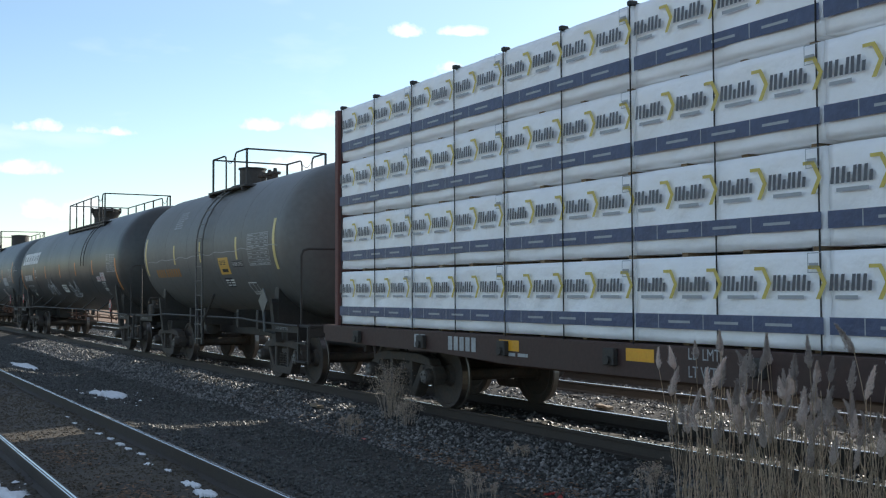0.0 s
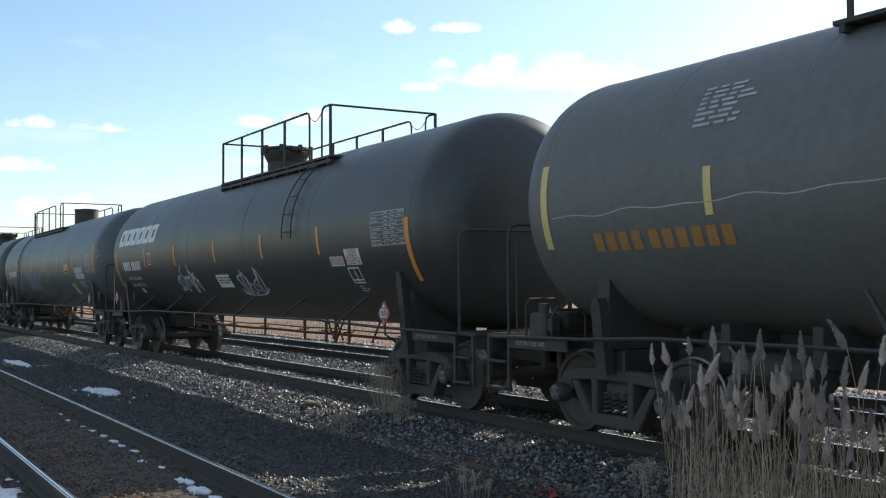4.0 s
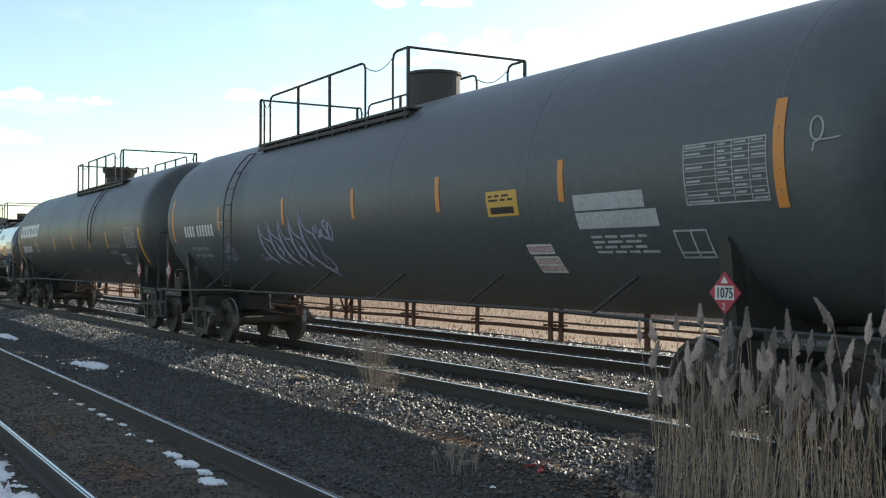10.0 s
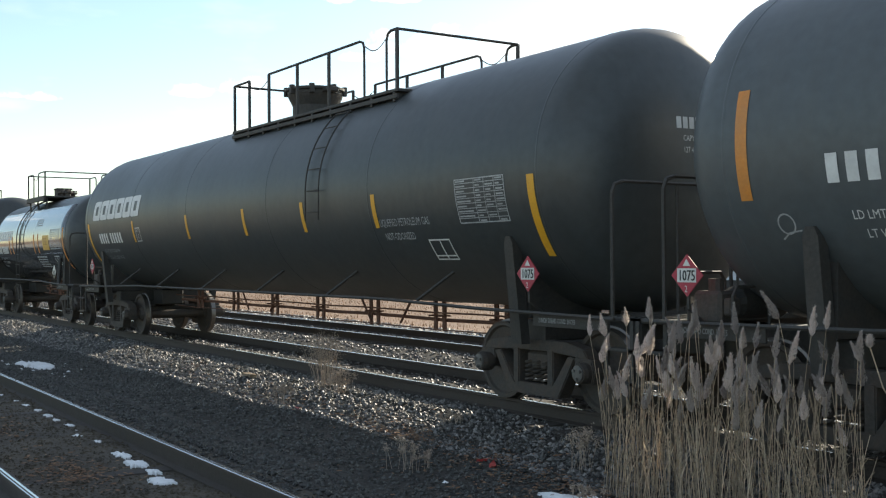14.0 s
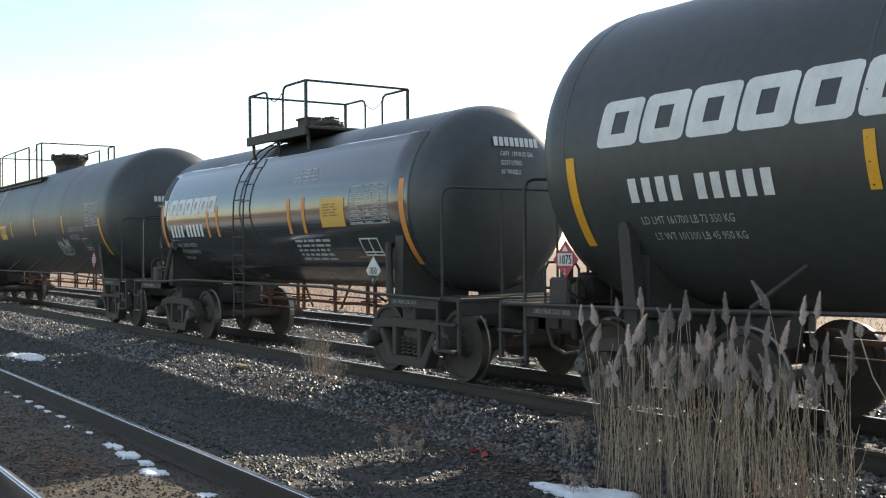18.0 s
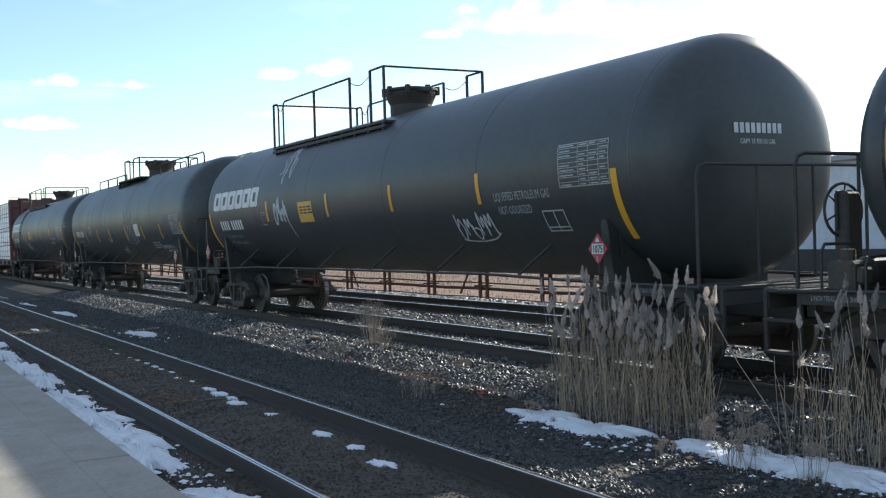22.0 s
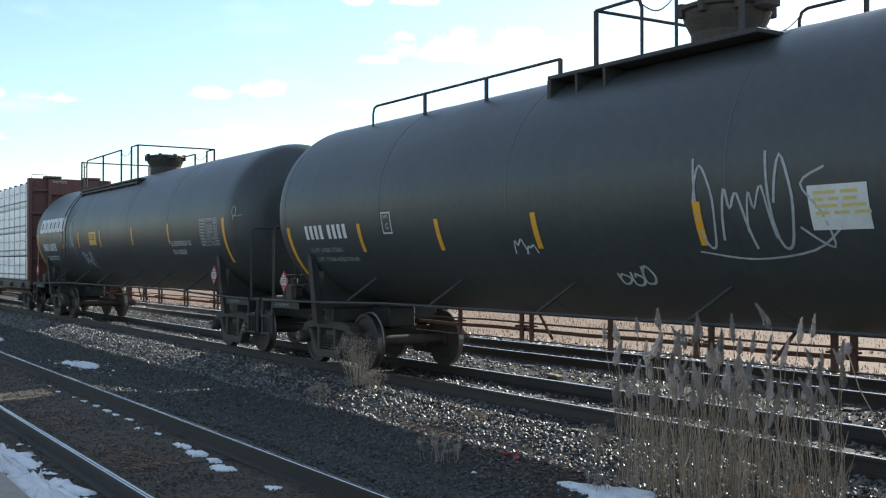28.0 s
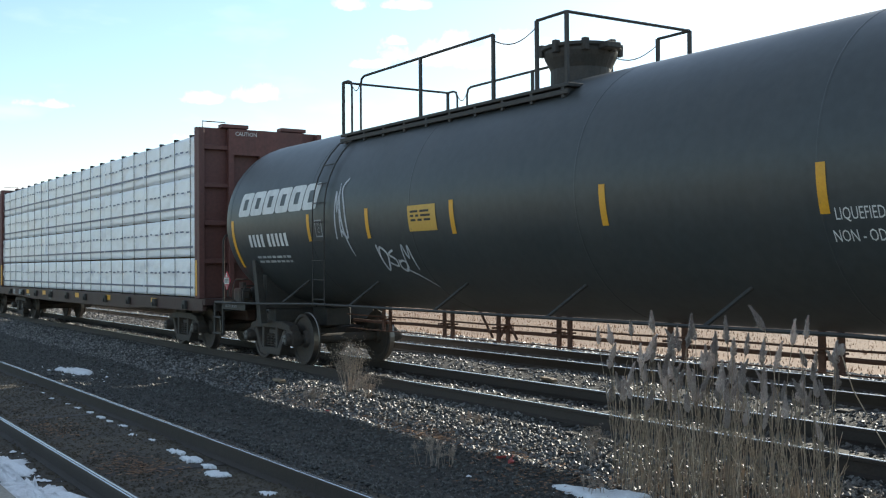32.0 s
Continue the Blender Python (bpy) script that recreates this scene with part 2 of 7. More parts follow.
M["wrap"] = surface("white_lumber_wrap", (0.90, 0.90, 0.91), 0.36, vary=0.05, scale=1.6, fine=4.5, dirt=(0.78, 0.79, 0.80), dirt_amt=0.3, bump=0.5, bump_dist=0.06)
M["wrap_blue"] = surface("navy_wrap_print", (0.06, 0.08, 0.155), 0.42, vary=0.2, scale=2, fine=14, bump=0.4, bump_dist=0.03)
M["wrap_dark"] = surface("dark_wrap_print", (0.085, 0.09, 0.105), 0.45, vary=0.2, scale=2, fine=14, bump=0.2)
M["wrap_gold"] = surface("ochre_wrap_print", (0.55, 0.44, 0.10), 0.45, vary=0.2, scale=2, fine=14, bump=0.2)
M["wrap_pale"] = surface("pale_grey_wrap_print", (0.34, 0.36, 0.38), 0.5, vary=0.15, scale=2, fine=14, bump=0.1)
M["strap"] = surface("black_strap", (0.012, 0.012, 0.013), 0.6, vary=0.2, bump=0.1)
M["timber"] = surface("sawn_lumber", (0.22, 0.16, 0.10), 0.75, vary=0.25, scale=4, fine=40, bump=0.3)
M["rail"] = surface("rusty_rail_steel", (0.050, 0.037, 0.029), 0.75, vary=0.3, scale=5, fine=50, dirt=(0.04, 0.035, 0.03), dirt_amt=0.5, bump=0.25)
M["railhead"] = surface("polished_rail_head", (0.55, 0.55, 0.56), 0.22, metal=1.0, vary=0.12, scale=6, fine=60, bump=0.05)
M["bearing_cap"] = surface("worn_grey_bearing_cap", (0.105, 0.098, 0.09), 0.5, vary=0.3, scale=8, fine=60, bump=0.1)
M["tie"] = surface("weathered_timber_tie", (0.050, 0.040, 0.032), 0.85, vary=0.4, scale=3, fine=30, dirt=(0.12, 0.10, 0.08), dirt_amt=0.4, bump=0.5, rand=0.3)
M["ballast"] = surface("dark_ballast_stone", (0.140, 0.128, 0.116), 0.48, spec=0.4, vary=0.35, scale=8, fine=60, bump=0.3, island=0.85)
M["stone_dark"] = surface("black_slag_stone", (0.060, 0.058, 0.050), 0.52, spec=0.4, vary=0.4, scale=8, fine=60, bump=0.3, island=0.7)
M["bed"] = surface("brown_cinder_bed", (0.082, 0.064, 0.042), 0.9, vary=0.5, scale=1.6, fine=30, dirt=(0.028, 0.025, 0.023), dirt_amt=0.7, bump=1.0, bump_dist=0.02)
M["ground"] = surface("cinder_ballast_ground", (0.040, 0.034, 0.028), 0.9, vary=0.5, scale=1.3, fine=22, dirt=(0.075, 0.06, 0.042), dirt_amt=0.5, bump=1.0, bump_dist=0.03)
M["field"] = surface("dry_reed_field", (0.205, 0.124, 0.078), 0.9, vary=0.45, scale=0.5, fine=12, dirt=(0.20, 0.14, 0.08), dirt_amt=0.5, bump=0.8, bump_dist=0.05)
M["grass"] = surface("dry_field_grass", (0.250, 0.152, 0.096), 0.9, vary=0.3, scale=4, fine=30, bump=0.0, island=0.2, spec=0.08)
M["concrete"] = surface("platform_concrete", (0.34, 0.30, 0.245), 0.85, vary=0.22, scale=0.9, fine=30, dirt=(0.19, 0.165, 0.13), dirt_amt=0.7, bump=0.3)
M["snow"] = surface("old_crusted_snow", (0.86, 0.85, 0.84), 0.55, vary=0.08, scale=5, fine=40, dirt=(0.55, 0.54, 0.52), dirt_amt=0.35, bump=0.5, bump_dist=0.02, spec=0.08)
M["reed"] = surface("dry_reed_stalk", (0.52, 0.41, 0.30), 0.8, vary=0.3, scale=6, fine=40, bump=0.2, rand=0.35, spec=0.08)
M["plume"] = surface("dry_reed_plume", (0.68, 0.60, 0.55), 0.9, vary=0.3, scale=10, fine=60, bump=0.2, rand=0.3, spec=0.08)
M["weed"] = surface("dry_weed", (0.42, 0.33, 0.26), 0.9, vary=0.4, scale=6, fine=40, bump=0.2, spec=0.08)
M["rust"] = surface("rusted_pipe_steel", (0.12, 0.055, 0.035), 0.8, vary=0.35, scale=4, fine=40, dirt=(0.05, 0.03, 0.02), dirt_amt=0.5, bump=0.35)
M["shed"] = surface("white_corrugated_siding", (0.60, 0.63, 0.66), 0.5, vary=0.1, scale=0.6, fine=10, dirt=(0.40, 0.41, 0.42), dirt_amt=0.4, bump=0.1)
M["shed_roof"] = surface("grey_metal_roof", (0.30, 0.31, 0.32), 0.5, vary=0.15, scale=0.6, fine=10, bump=0.1)
M["litter"] = surface("red_plastic_litter", (0.42, 0.05, 0.04), 0.5, vary=0.2, bump=0.1)
# thin seed heads and dry leaves let light through
for key, amt in (("plume", 0.65), ("reed", 0.35), ("grass", 0.1)):
    nt = M[key].node_tree
    b, out = nt.nodes["Principled BSDF"], nt.nodes["Material Output"]
    tr = nt.nodes.new("ShaderNodeBsdfTranslucent")
    mixed = nt.nodes.new("ShaderNodeMixShader")
    mixed.inputs["Fac"].default_value = amt
    nt.links.new(b.inputs["Base Color"].links[0].from_socket, tr.inputs["Color"])
    nt.links.new(b.outputs[0], mixed.inputs[1])
    nt.links.new(tr.outputs[0], mixed.inputs[2])
    nt.links.new(mixed.outputs[0], out.inputs["Surface"])


# ---------------------------------------------------------------- mesh helpers
def to_mesh(bm, name, material, smooth=False):
    me = bpy.data.meshes.new(name)
    bm.normal_update()
    if smooth:
        for f in bm.faces:
            f.smooth = True
    bm.to_mesh(me)
    bm.free()
    for mt in (material if isinstance(material, (list, tuple)) else [material]):
        me.materials.append(mt)
    return me


def part(name, bm, material, parent, label="", smooth=False, loc=None):
    """One mesh object under a thing or a part."""
    me = bm if isinstance(bm, bpy.types.Mesh) else to_mesh(bm, name, material, smooth)
    ob = new(name, me)
    ob.parent = parent
    if loc:
        ob.location = loc
    if label:
        ob["label"] = label
    return ob


def thing(name, bm, material, label, category, group="", kind="", smooth=False, m=None):
    """A top-level object: a mesh, or an Empty when bm is None."""
    ob = new(name, None if bm is None else (bm if isinstance(bm, bpy.types.Mesh) else to_mesh(bm, name, material, smooth)))
    if m is not None:
        ob.matrix_basis = m
    return tagged(ob, label, category, group, kind)


def box(bm, x0, x1, y0, y1, z0, z1, bevel=0.0):
    vs = [bm.verts.new((x, y, z)) for z in (z0, z1) for y in (y0, y1) for x in (x0, x1)]
    fs = [bm.faces.new([vs[i] for i in q]) for q in ((0, 2, 3, 1), (4, 5, 7, 6), (0, 1, 5, 4), (2, 6, 7, 3), (0, 4, 6, 2), (1, 3, 7, 5))]
    if bevel:
        es = {e for f in fs for e in f.edges}
        bmesh.ops.bevel(bm, geom=list(es), offset=bevel, segments=1, affect="EDGES")
    return vs


def ring(bm, c, u, v, r, n):
    return [bm.verts.new(c + u * (r * math.cos(2 * math.pi * i / n)) + v * (r * math.sin(2 * math.pi * i / n))) for i in range(n)]


def frame_of(d):
    d = d.normalized()
    u = d.cross(Vector((0, 0, 1)))
    if u.length < 1e-3:
        u = Vector((1, 0, 0))
    u.normalize()
    return u, d.cross(u)


def bridge(bm, a, b):
    n = len(a)
    for i in range(n):
        bm.faces.new((a[i], a[(i + 1) % n], b[(i + 1) % n], b[i]))


def cyl(bm, p0, p1, r, n=12, r2=None):
    p0, p1 = Vector(p0), Vector(p1)
    u, v = frame_of(p1 - p0)
    a, b = ring(bm, p0, u, v, r, n), ring(bm, p1, u, v, r if r2 is None else r2, n)
    bridge(bm, a, b)
    bm.faces.new(a[::-1])
    bm.faces.new(b)


def tube(bm, pts, r, n=6):
    """A bent round bar through the points."""
    pts = [Vector(p) for p in pts]
    prev = None
    for i, p in enumerate(pts):
        d = (pts[min(i + 1, len(pts) - 1)] - pts[max(i - 1, 0)]).normalized()
        if i == 0:
            u, v = frame_of(d)
        else:
            u = (u - d * u.dot(d)).normalized()
            v = d.cross(u)
        a = ring(bm, p, u, v, r, n)
        if prev:
            bridge(bm, prev, a)
        else:
            bm.faces.new(a[::-1])
        prev = a
    bm.faces.new(prev)


def lathe(bm, prof, n=24, axis="z", c=(0, 0, 0), caps=True):
    """Turn a profile of (radius, along) about an axis."""
    c = Vector(c)
    ax = {"x": Vector((1, 0, 0)), "y": Vector((0, 1, 0)), "z": Vector((0, 0, 1))}[axis]
    u = {"x": Vector((0, 1, 0)), "y": Vector((0, 0, 1)), "z": Vector((1, 0, 0))}[axis]
    v = ax.cross(u)
    prev = None
    for r, a in prof:
        rg = ring(bm, c + ax * a, u, v, max(r, 1e-4), n)
        if prev:
            bridge(bm, prev, rg)
        elif caps:
            bm.faces.new(rg[::-1])
        prev = rg
    if caps:
        bm.faces.new(prev)


def prism(bm, poly, x0, x1):
    """A (y, z) outline pushed out along x."""
    a = [bm.verts.new((x0, y, z)) for y, z in poly]
    b = [bm.verts.new((x1, y, z)) for y, z in poly]
    bridge(bm, a, b)
    bm.faces.new(a[::-1])
    bm.faces.new(b)

# ---------------------------------------------------------------- ground and tracks
T1, T2, T3 = 2.507, 8.490, 12.65      # track centre lines (x)
GAUGE = 1.507


def ground_z(x, y):
    """Height of the ground sheet, rail tops at 0."""
    z = -0.34
    for c in (T1, T2, T3):
        d = abs(x - c)
        if d < 1.35:
            z = max(z, -0.170 if c == T1 else -0.188)
        elif d < 2.1:
            z = max(z, -0.20 - (d - 1.35) * 0.19)
    if x > 15.5:
        z = -0.34 - min(0.25, (x - 15.5) * 0.05)
    return z + 0.03 * noise.noise((x * 0.9, y * 0.5, 0))


def build_ground():
    xs = [-2500, -800, -200, -60, -20, -8, -6, -2] + [i * 0.25 for i in range(0, 68)] + [18, 20, 24, 30, 40, 60, 100, 200, 600, 2500]
    ys = [-2500, -600, -150, -50, -25] + [-15 + i * 0.5 for i in range(0, 121)] + [50, 58, 70, 90, 120, 170, 260, 450, 900, 2500]
    vs = [(x, y, ground_z(x, y) if abs(y) < 300 and -3 < x < 100 else -0.45) for y in ys for x in xs]
    nx = len(xs)
    fs = [(j * nx + i, j * nx + i + 1, (j + 1) * nx + i + 1, (j + 1) * nx + i) for j in range(len(ys) - 1) for i in range(nx - 1)]
    me = bpy.data.meshes.new("ground")
    me.from_pydata(vs, [], fs)
    me.materials.append(M["ground"])
    me.materials.append(M["field"])
    me.materials.append(M["bed"])

    def kind_at(p):
        a, b = min(vs[i][0] for i in p.vertices), max(vs[i][0] for i in p.vertices)
        return 1 if a >= 17.9 or b <= -8.0 else 2 if a >= 0.9 and b <= 3.8 else 0
    me.polygons.foreach_set("material_index", [kind_at(p) for p in me.polygons])
    me.polygons.foreach_set("use_smooth", [True] * len(me.polygons))
    tagged(new("ground", me), "dark cinder and ballast ground with dry field beyond the tracks", "ground", kind="structure")


build_ground()

RAIL_PROF = [(-0.068, -0.18), (0.068, -0.18), (0.068, -0.168), (0.012, -0.145), (0.010, -0.045), (0.036, -0.034), (0.036, -0.007), (0.031, -0.0032), (0.022, -0.0008), (0.010, 0.0), (-0.010, 0.0), (-0.022, -0.0008), (-0.031, -0.0032), (-0.036, -0.008), (-0.036, -0.034), (-0.010, -0.045), (-0.012, -0.145), (-0.068, -0.168)]


def build_track(name, cx, y0, y1, label):
    tr = thing(name, None, None, label, "railway track", "railway tracks", "structure")
    for s in (-1, 1):
        bm = bmesh.new()
        ys = [y0, -20, 0, 20, 60, y1]
        rings_ = [[bm.verts.new((cx + s * GAUGE / 2 + px, y, pz)) for px, pz in RAIL_PROF] for y in ys]
        n = len(RAIL_PROF)
        for a, b in zip(rings_, rings_[1:]):
            for i in range(n):
                f = bm.faces.new((a[i], a[(i + 1) % n], b[(i + 1) % n], b[i]))
                if i in (9, 11):
                    f.material_index = 1
        bm.faces.new(rings_[0])
        bm.faces.new(rings_[-1][::-1])
        bmesh.ops.recalc_face_normals(bm, faces=bm.faces)
        part("rail", bm, [M["rail"], M["railhead"]], tr, "steel rail with a polished running surface")
    # wooden ties: single pieces where the camera passes, the far ones joined
    bm = bmesh.new()
    box(bm, -1.28, 1.28, -0.115, 0.115, -0.36, -0.178, 0.012)
    me = to_mesh(bm, "tie", M["tie"])
    rng = random.Random(int(cx * 10))
    y = -8.0
    while y < 46:
        ob = part("tie", me, None, tr)
        ob.matrix_basis = pose(cx + rng.uniform(-0.05, 0.05), y + rng.uniform(-0.03, 0.03), rng.uniform(-0.012, 0.006), 0, 0, rng.uniform(-1.2, 1.2))
        y += 0.54
    vs, fs = [], []
    for rng_y in (np.arange(46.2, 230, 0.54), np.arange(-60, -8.3, 0.54)):
        for yy in rng_y:
            k = len(vs)
            vs += [(cx + a, yy + b, c) for c in (-0.36, -0.18) for b in (-0.11, 0.11) for a in (-1.28, 1.28)]
            fs += [tuple(k + i for i in q) for q in ((4, 5, 7, 6), (0, 1, 5, 4), (2, 6, 7, 3), (0, 4, 6, 2), (1, 3, 7, 5))]
    me2 = bpy.data.meshes.new("far_ties")
    me2.from_pydata(vs, [], fs)
    me2.materials.append(M["tie"])
    tagged(part("far_ties", me2, None, tr), kind="stuff")
    return tr


build_track("track_1", T1, -60, 900, "near railway track with rusty rails on dark timber ties")
build_track("track_2", T2, -60, 900, "middle railway track carrying the freight train")
build_track("track_3", T3, -60, 900, "far railway track on pale ballast")


def build_platform():
    bm = bmesh.new()
    box(bm, -8.0, 0.98, -25, 130, -0.40, 0.0, 0.02)
    p = thing("platform", bm, M["concrete"], "worn grey concrete station platform beside the near track", "platform", kind="structure")
    bm = bmesh.new()
    box(bm, 0.55, 0.985, 0, 5.37, -0.02, 0.006, 0.004)
    me = to_mesh(bm, "edge_slab", M["concrete"])
    for i in range(-4, 24):
        part("edge_slab", me, None, p, "concrete edge slab" if i == 0 else "", loc=(0, i * 5.4, 0))


build_platform()

# ---------------------------------------------------------------- lettering and marks
_text_cache = {}


def text_polys(s):
    """Outline of a line of text as flat triangles: verts (x, y) with cap height 1, faces, width."""
    if s not in _text_cache:
        cu = bpy.data.curves.new("txt", "FONT")
        cu.body = s
        cu.size = 1.0
        cu.resolution_u = 2
        ob = bpy.data.objects.new("txt", cu)
        me = bpy.data.meshes.new_from_object(ob)
        vs = [(v.co.x, v.co.y) for v in me.vertices]
        fs = [tuple(p.vertices) for p in me.polygons]
        bpy.data.objects.remove(ob)
        bpy.data.meshes.remove(me)
        bpy.data.curves.remove(cu)
        w = max(v[0] for v in vs)
        hh = 0.70
        _text_cache[s] = ([(x / hh, y / hh) for x, y in vs], fs, w / hh)
    return _text_cache[s]


class Decal:
    """Thin paint or vinyl laid on the near side of a tank (radius r, axis height zc), or on a flat side (r None, at x).
    a runs along the car in reading direction (towards -y), v up the skin from the axis height."""

    def __init__(self, r, zc, x=None, lift=0.004):
        self.r, self.zc, self.x, self.lift, self.bm = r, zc, x, lift, bmesh.new()

    def poly(self, pts):
        self.bm.faces.new([self.bm.verts.new((a, v, 0)) for a, v in pts])

    def rect(self, y, v, w, h):
        """From (y, v) lower left, w long in reading direction, h high."""
        a = -y
        n = max(1, int(h / 0.09)) if self.r else 1
        for i in range(n):
            v0, v1 = v + h * i / n, v + h * (i + 1) / n
            self.poly([(a, v0), (a + w, v0), (a + w, v1), (a, v1)])
        return self

    def border(self, y, v, w, h, t):
        self.rect(y, v, w, t)
        self.rect(y, v + h - t, w, t)
        self.rect(y, v + t, t, h - 2 * t)
        self.rect(y - w + t, v + t, t, h - 2 * t)
        return self

    def text(self, y, v, s, h, squeeze=1.0):
        vs, fs, w = text_polys(s)
        vv = [self.bm.verts.new((-y + p[0] * h * squeeze, v + p[1] * h, 0)) for p in vs]
        for f in fs:
            self.bm.faces.new([vv[i] for i in f])
        return self

    def fit_text(self, y, v, s, h, w):
        """A line of text squeezed to the width w."""
        return self.text(y, v, s, h, w / (text_polys(s)[2] * h))

    def bars(self, y, v, h, widths, gap=0.35):
        """Unreadable or withheld writing: one plain bar for each character group."""
        a = y
        for w in widths:
            self.rect(a, v, w, h)
            a -= w + gap * h
        return self

    def slant_block(self, y, v, h, i, w, hollow=True):
        """One plain slanted block of a maker's mark, with a narrow slit."""
        a = -y + i * w * 1.06
        s, t = 0.22 * h, 0.27 * h
        P = lambda q, z: (a + q * w + s * z / h, v + z)
        self.poly([P(0.12, 0), P(0.88, 0), P(0.97, 0.04 * h), P(1, 0.12 * h), P(1, t), P(0, t), P(0, 0.12 * h), P(0.03, 0.04 * h)])
        self.poly([P(0, h - t), P(1, h - t), P(1, 0.88 * h), P(0.97, 0.96 * h), P(0.88, h), P(0.12, h), P(0.03, 0.96 * h), P(0, 0.88 * h)])
        self.poly([P(0, t), P(0.33, t), P(0.33, h - t), P(0, h - t)])
        self.poly([P(0.67, t), P(1, t), P(1, h - t), P(0.67, h - t)])
        return self

    def stroke(self, pts, w):
        pts = [Vector((p[0], p[1])) for p in pts]
        lst = []
        for i, p in enumerate(pts):
            d = pts[min(i + 1, len(pts) - 1)] - pts[max(i - 1, 0)]
            if d.length < 1e-6:
                d = Vector((1, 0))
            q = Vector((-d.y, d.x)).normalized() * (w / 2)
            lst.append((p + q, p - q))
        for (a, b), (c, d) in zip(lst, lst[1:]):
            self.poly([tuple(b), tuple(d), tuple(c), tuple(a)])
        return self

    def scrawl(self, y, v, w, h, seed, n=7, width=0.03, tail=True):
        """Sprayed scrawl of jagged, rounded letter-like strokes."""
        rg = random.Random(seed)

        def smooth(p):
            q = [p[0]] + p + [p[-1]]
            out = []
            for a, b, c, d in zip(q, q[1:], q[2:], q[3:]):
                for k in range(4):
                    t = k / 4
                    out.append(tuple(0.5 * (2 * b[m] + (c[m] - a[m]) * t + (2 * a[m] - 5 * b[m] + 4 * c[m] - d[m]) * t * t + (3 * b[m] - a[m] - 3 * c[m] + d[m]) * t ** 3) for m in (0, 1)))
            return out + [p[-1]]

        for k in range(n):
            x0, cw = -y + w * k / n, w / n
            up = v + h * (0.78 + 0.22 * math.sin(k * 1.9 + seed))
            kind = rg.randrange(3)
            lo = v + h * rg.uniform(0.12, 0.25)
            if kind == 0:
                pts = [(x0, lo), (x0 + 0.25 * cw, up), (x0 + 0.5 * cw, lo + 0.3 * h), (x0 + 0.8 * cw, up), (x0 + 1.05 * cw, lo)]
            elif kind == 1:
                pts = [(x0 + 0.1 * cw, up), (x0 + 0.15 * cw, lo), (x0 + 0.6 * cw, lo - 0.05 * h), (x0 + 0.95 * cw, (lo + up) / 2), (x0 + 0.5 * cw, up - 0.1 * h), (x0 + 0.2 * cw, (lo + up) / 2)]
            else:
                pts = [(x0 + 0.9 * cw, up), (x0 + 0.2 * cw, up - 0.15 * h), (x0 + 0.75 * cw, (lo + up) / 2), (x0 + 0.85 * cw, lo), (x0, lo + 0.06 * h)]
            pts = [(a + rg.gauss(0, 0.07 * cw), b + rg.gauss(0, 0.05 * h)) for a, b in pts]
            self.stroke(smooth(pts), width * rg.uniform(0.75, 1.15))
        if tail:
            self.stroke(smooth([(-y - 0.03 * w, v + 0.1 * h), (-y + 0.4 * w, v + 0.02 * h), (-y + 0.85 * w, v + 0.1 * h), (-y + 1.08 * w, v + 0.3 * h)]), width * 0.7)
        return self

    def brush(self, pts, widths):
        """A stroke that swells and thins, through smoothed points."""
        out = []
        q = [pts[0]] + list(pts) + [pts[-1]]
        n = len(pts) - 1
        for i in range(n):
            a, b, c, e = q[i:i + 4]
            for k in range(5):
                t = k / 5
                p = [0.5 * (2 * b[m] + (c[m] - a[m]) * t + (2 * a[m] - 5 * b[m] + 4 * c[m] - e[m]) * t * t + (3 * b[m] - a[m] - 3 * c[m] + e[m]) * t ** 3) for m in (0, 1)]
                out.append((Vector(p), widths[i] * (1 - t) + widths[i + 1] * t))
        out.append((Vector(pts[-1]), widths[-1]))
        sides = []
        for i, (p, w) in enumerate(out):
            d = out[min(i + 1, len(out) - 1)][0] - out[max(i - 1, 0)][0]
            m = Vector((-d.y, d.x)).normalized() * (w / 2)
            sides.append((p + m, p - m))
        for (a, b), (c, e) in zip(sides, sides[1:]):
            self.poly([tuple(b), tuple(e), tuple(c), tuple(a)])
        return self

    def flame_letter(self, y, v, w, h, k):
        """One sprayed letter: a forked flame tip, a thin bulging right edge and a heavy foot."""
        P = lambda a, b: (-y + a * w, v + b * h)
        m = 0.04 * math.sin(2.3 * k)
        self.brush([P(0.04, 0.90), P(0.06 + m, 0.66), P(0.10, 0.42), P(0.30, 0.22), P(0.78, 0.04)], [0.02, 0.085, 0.075, 0.10, 0.03])
        self.brush([P(0.10, 1.0), P(0.20, 0.80), P(0.42, 0.66 + m), P(0.88, 0.58), P(1.06, 0.40 + m), P(1.0, 0.14)], [0.02, 0.045, 0.035, 0.03, 0.03, 0.03])
        self.brush([P(0.36, 0.60), P(0.52, 0.48), P(0.66, 0.30)], [0.02, 0.028, 0.05])
        if k % 2:
            self.brush([P(0.40, 0.36), P(0.60, 0.44), P(0.80, 0.34), P(0.55, 0.24)], [0.02, 0.04, 0.04, 0.03])
        if k == 4:
            self.brush([P(1.0, 0.30), P(1.30, 0.18), P(1.38, 0.04), P(1.15, -0.02)], [0.03, 0.035, 0.05, 0.09])
            self.brush([P(0.6, 0.06), P(0.95, -0.02), P(1.25, -0.14)], [0.06, 0.12, 0.03])
        return self

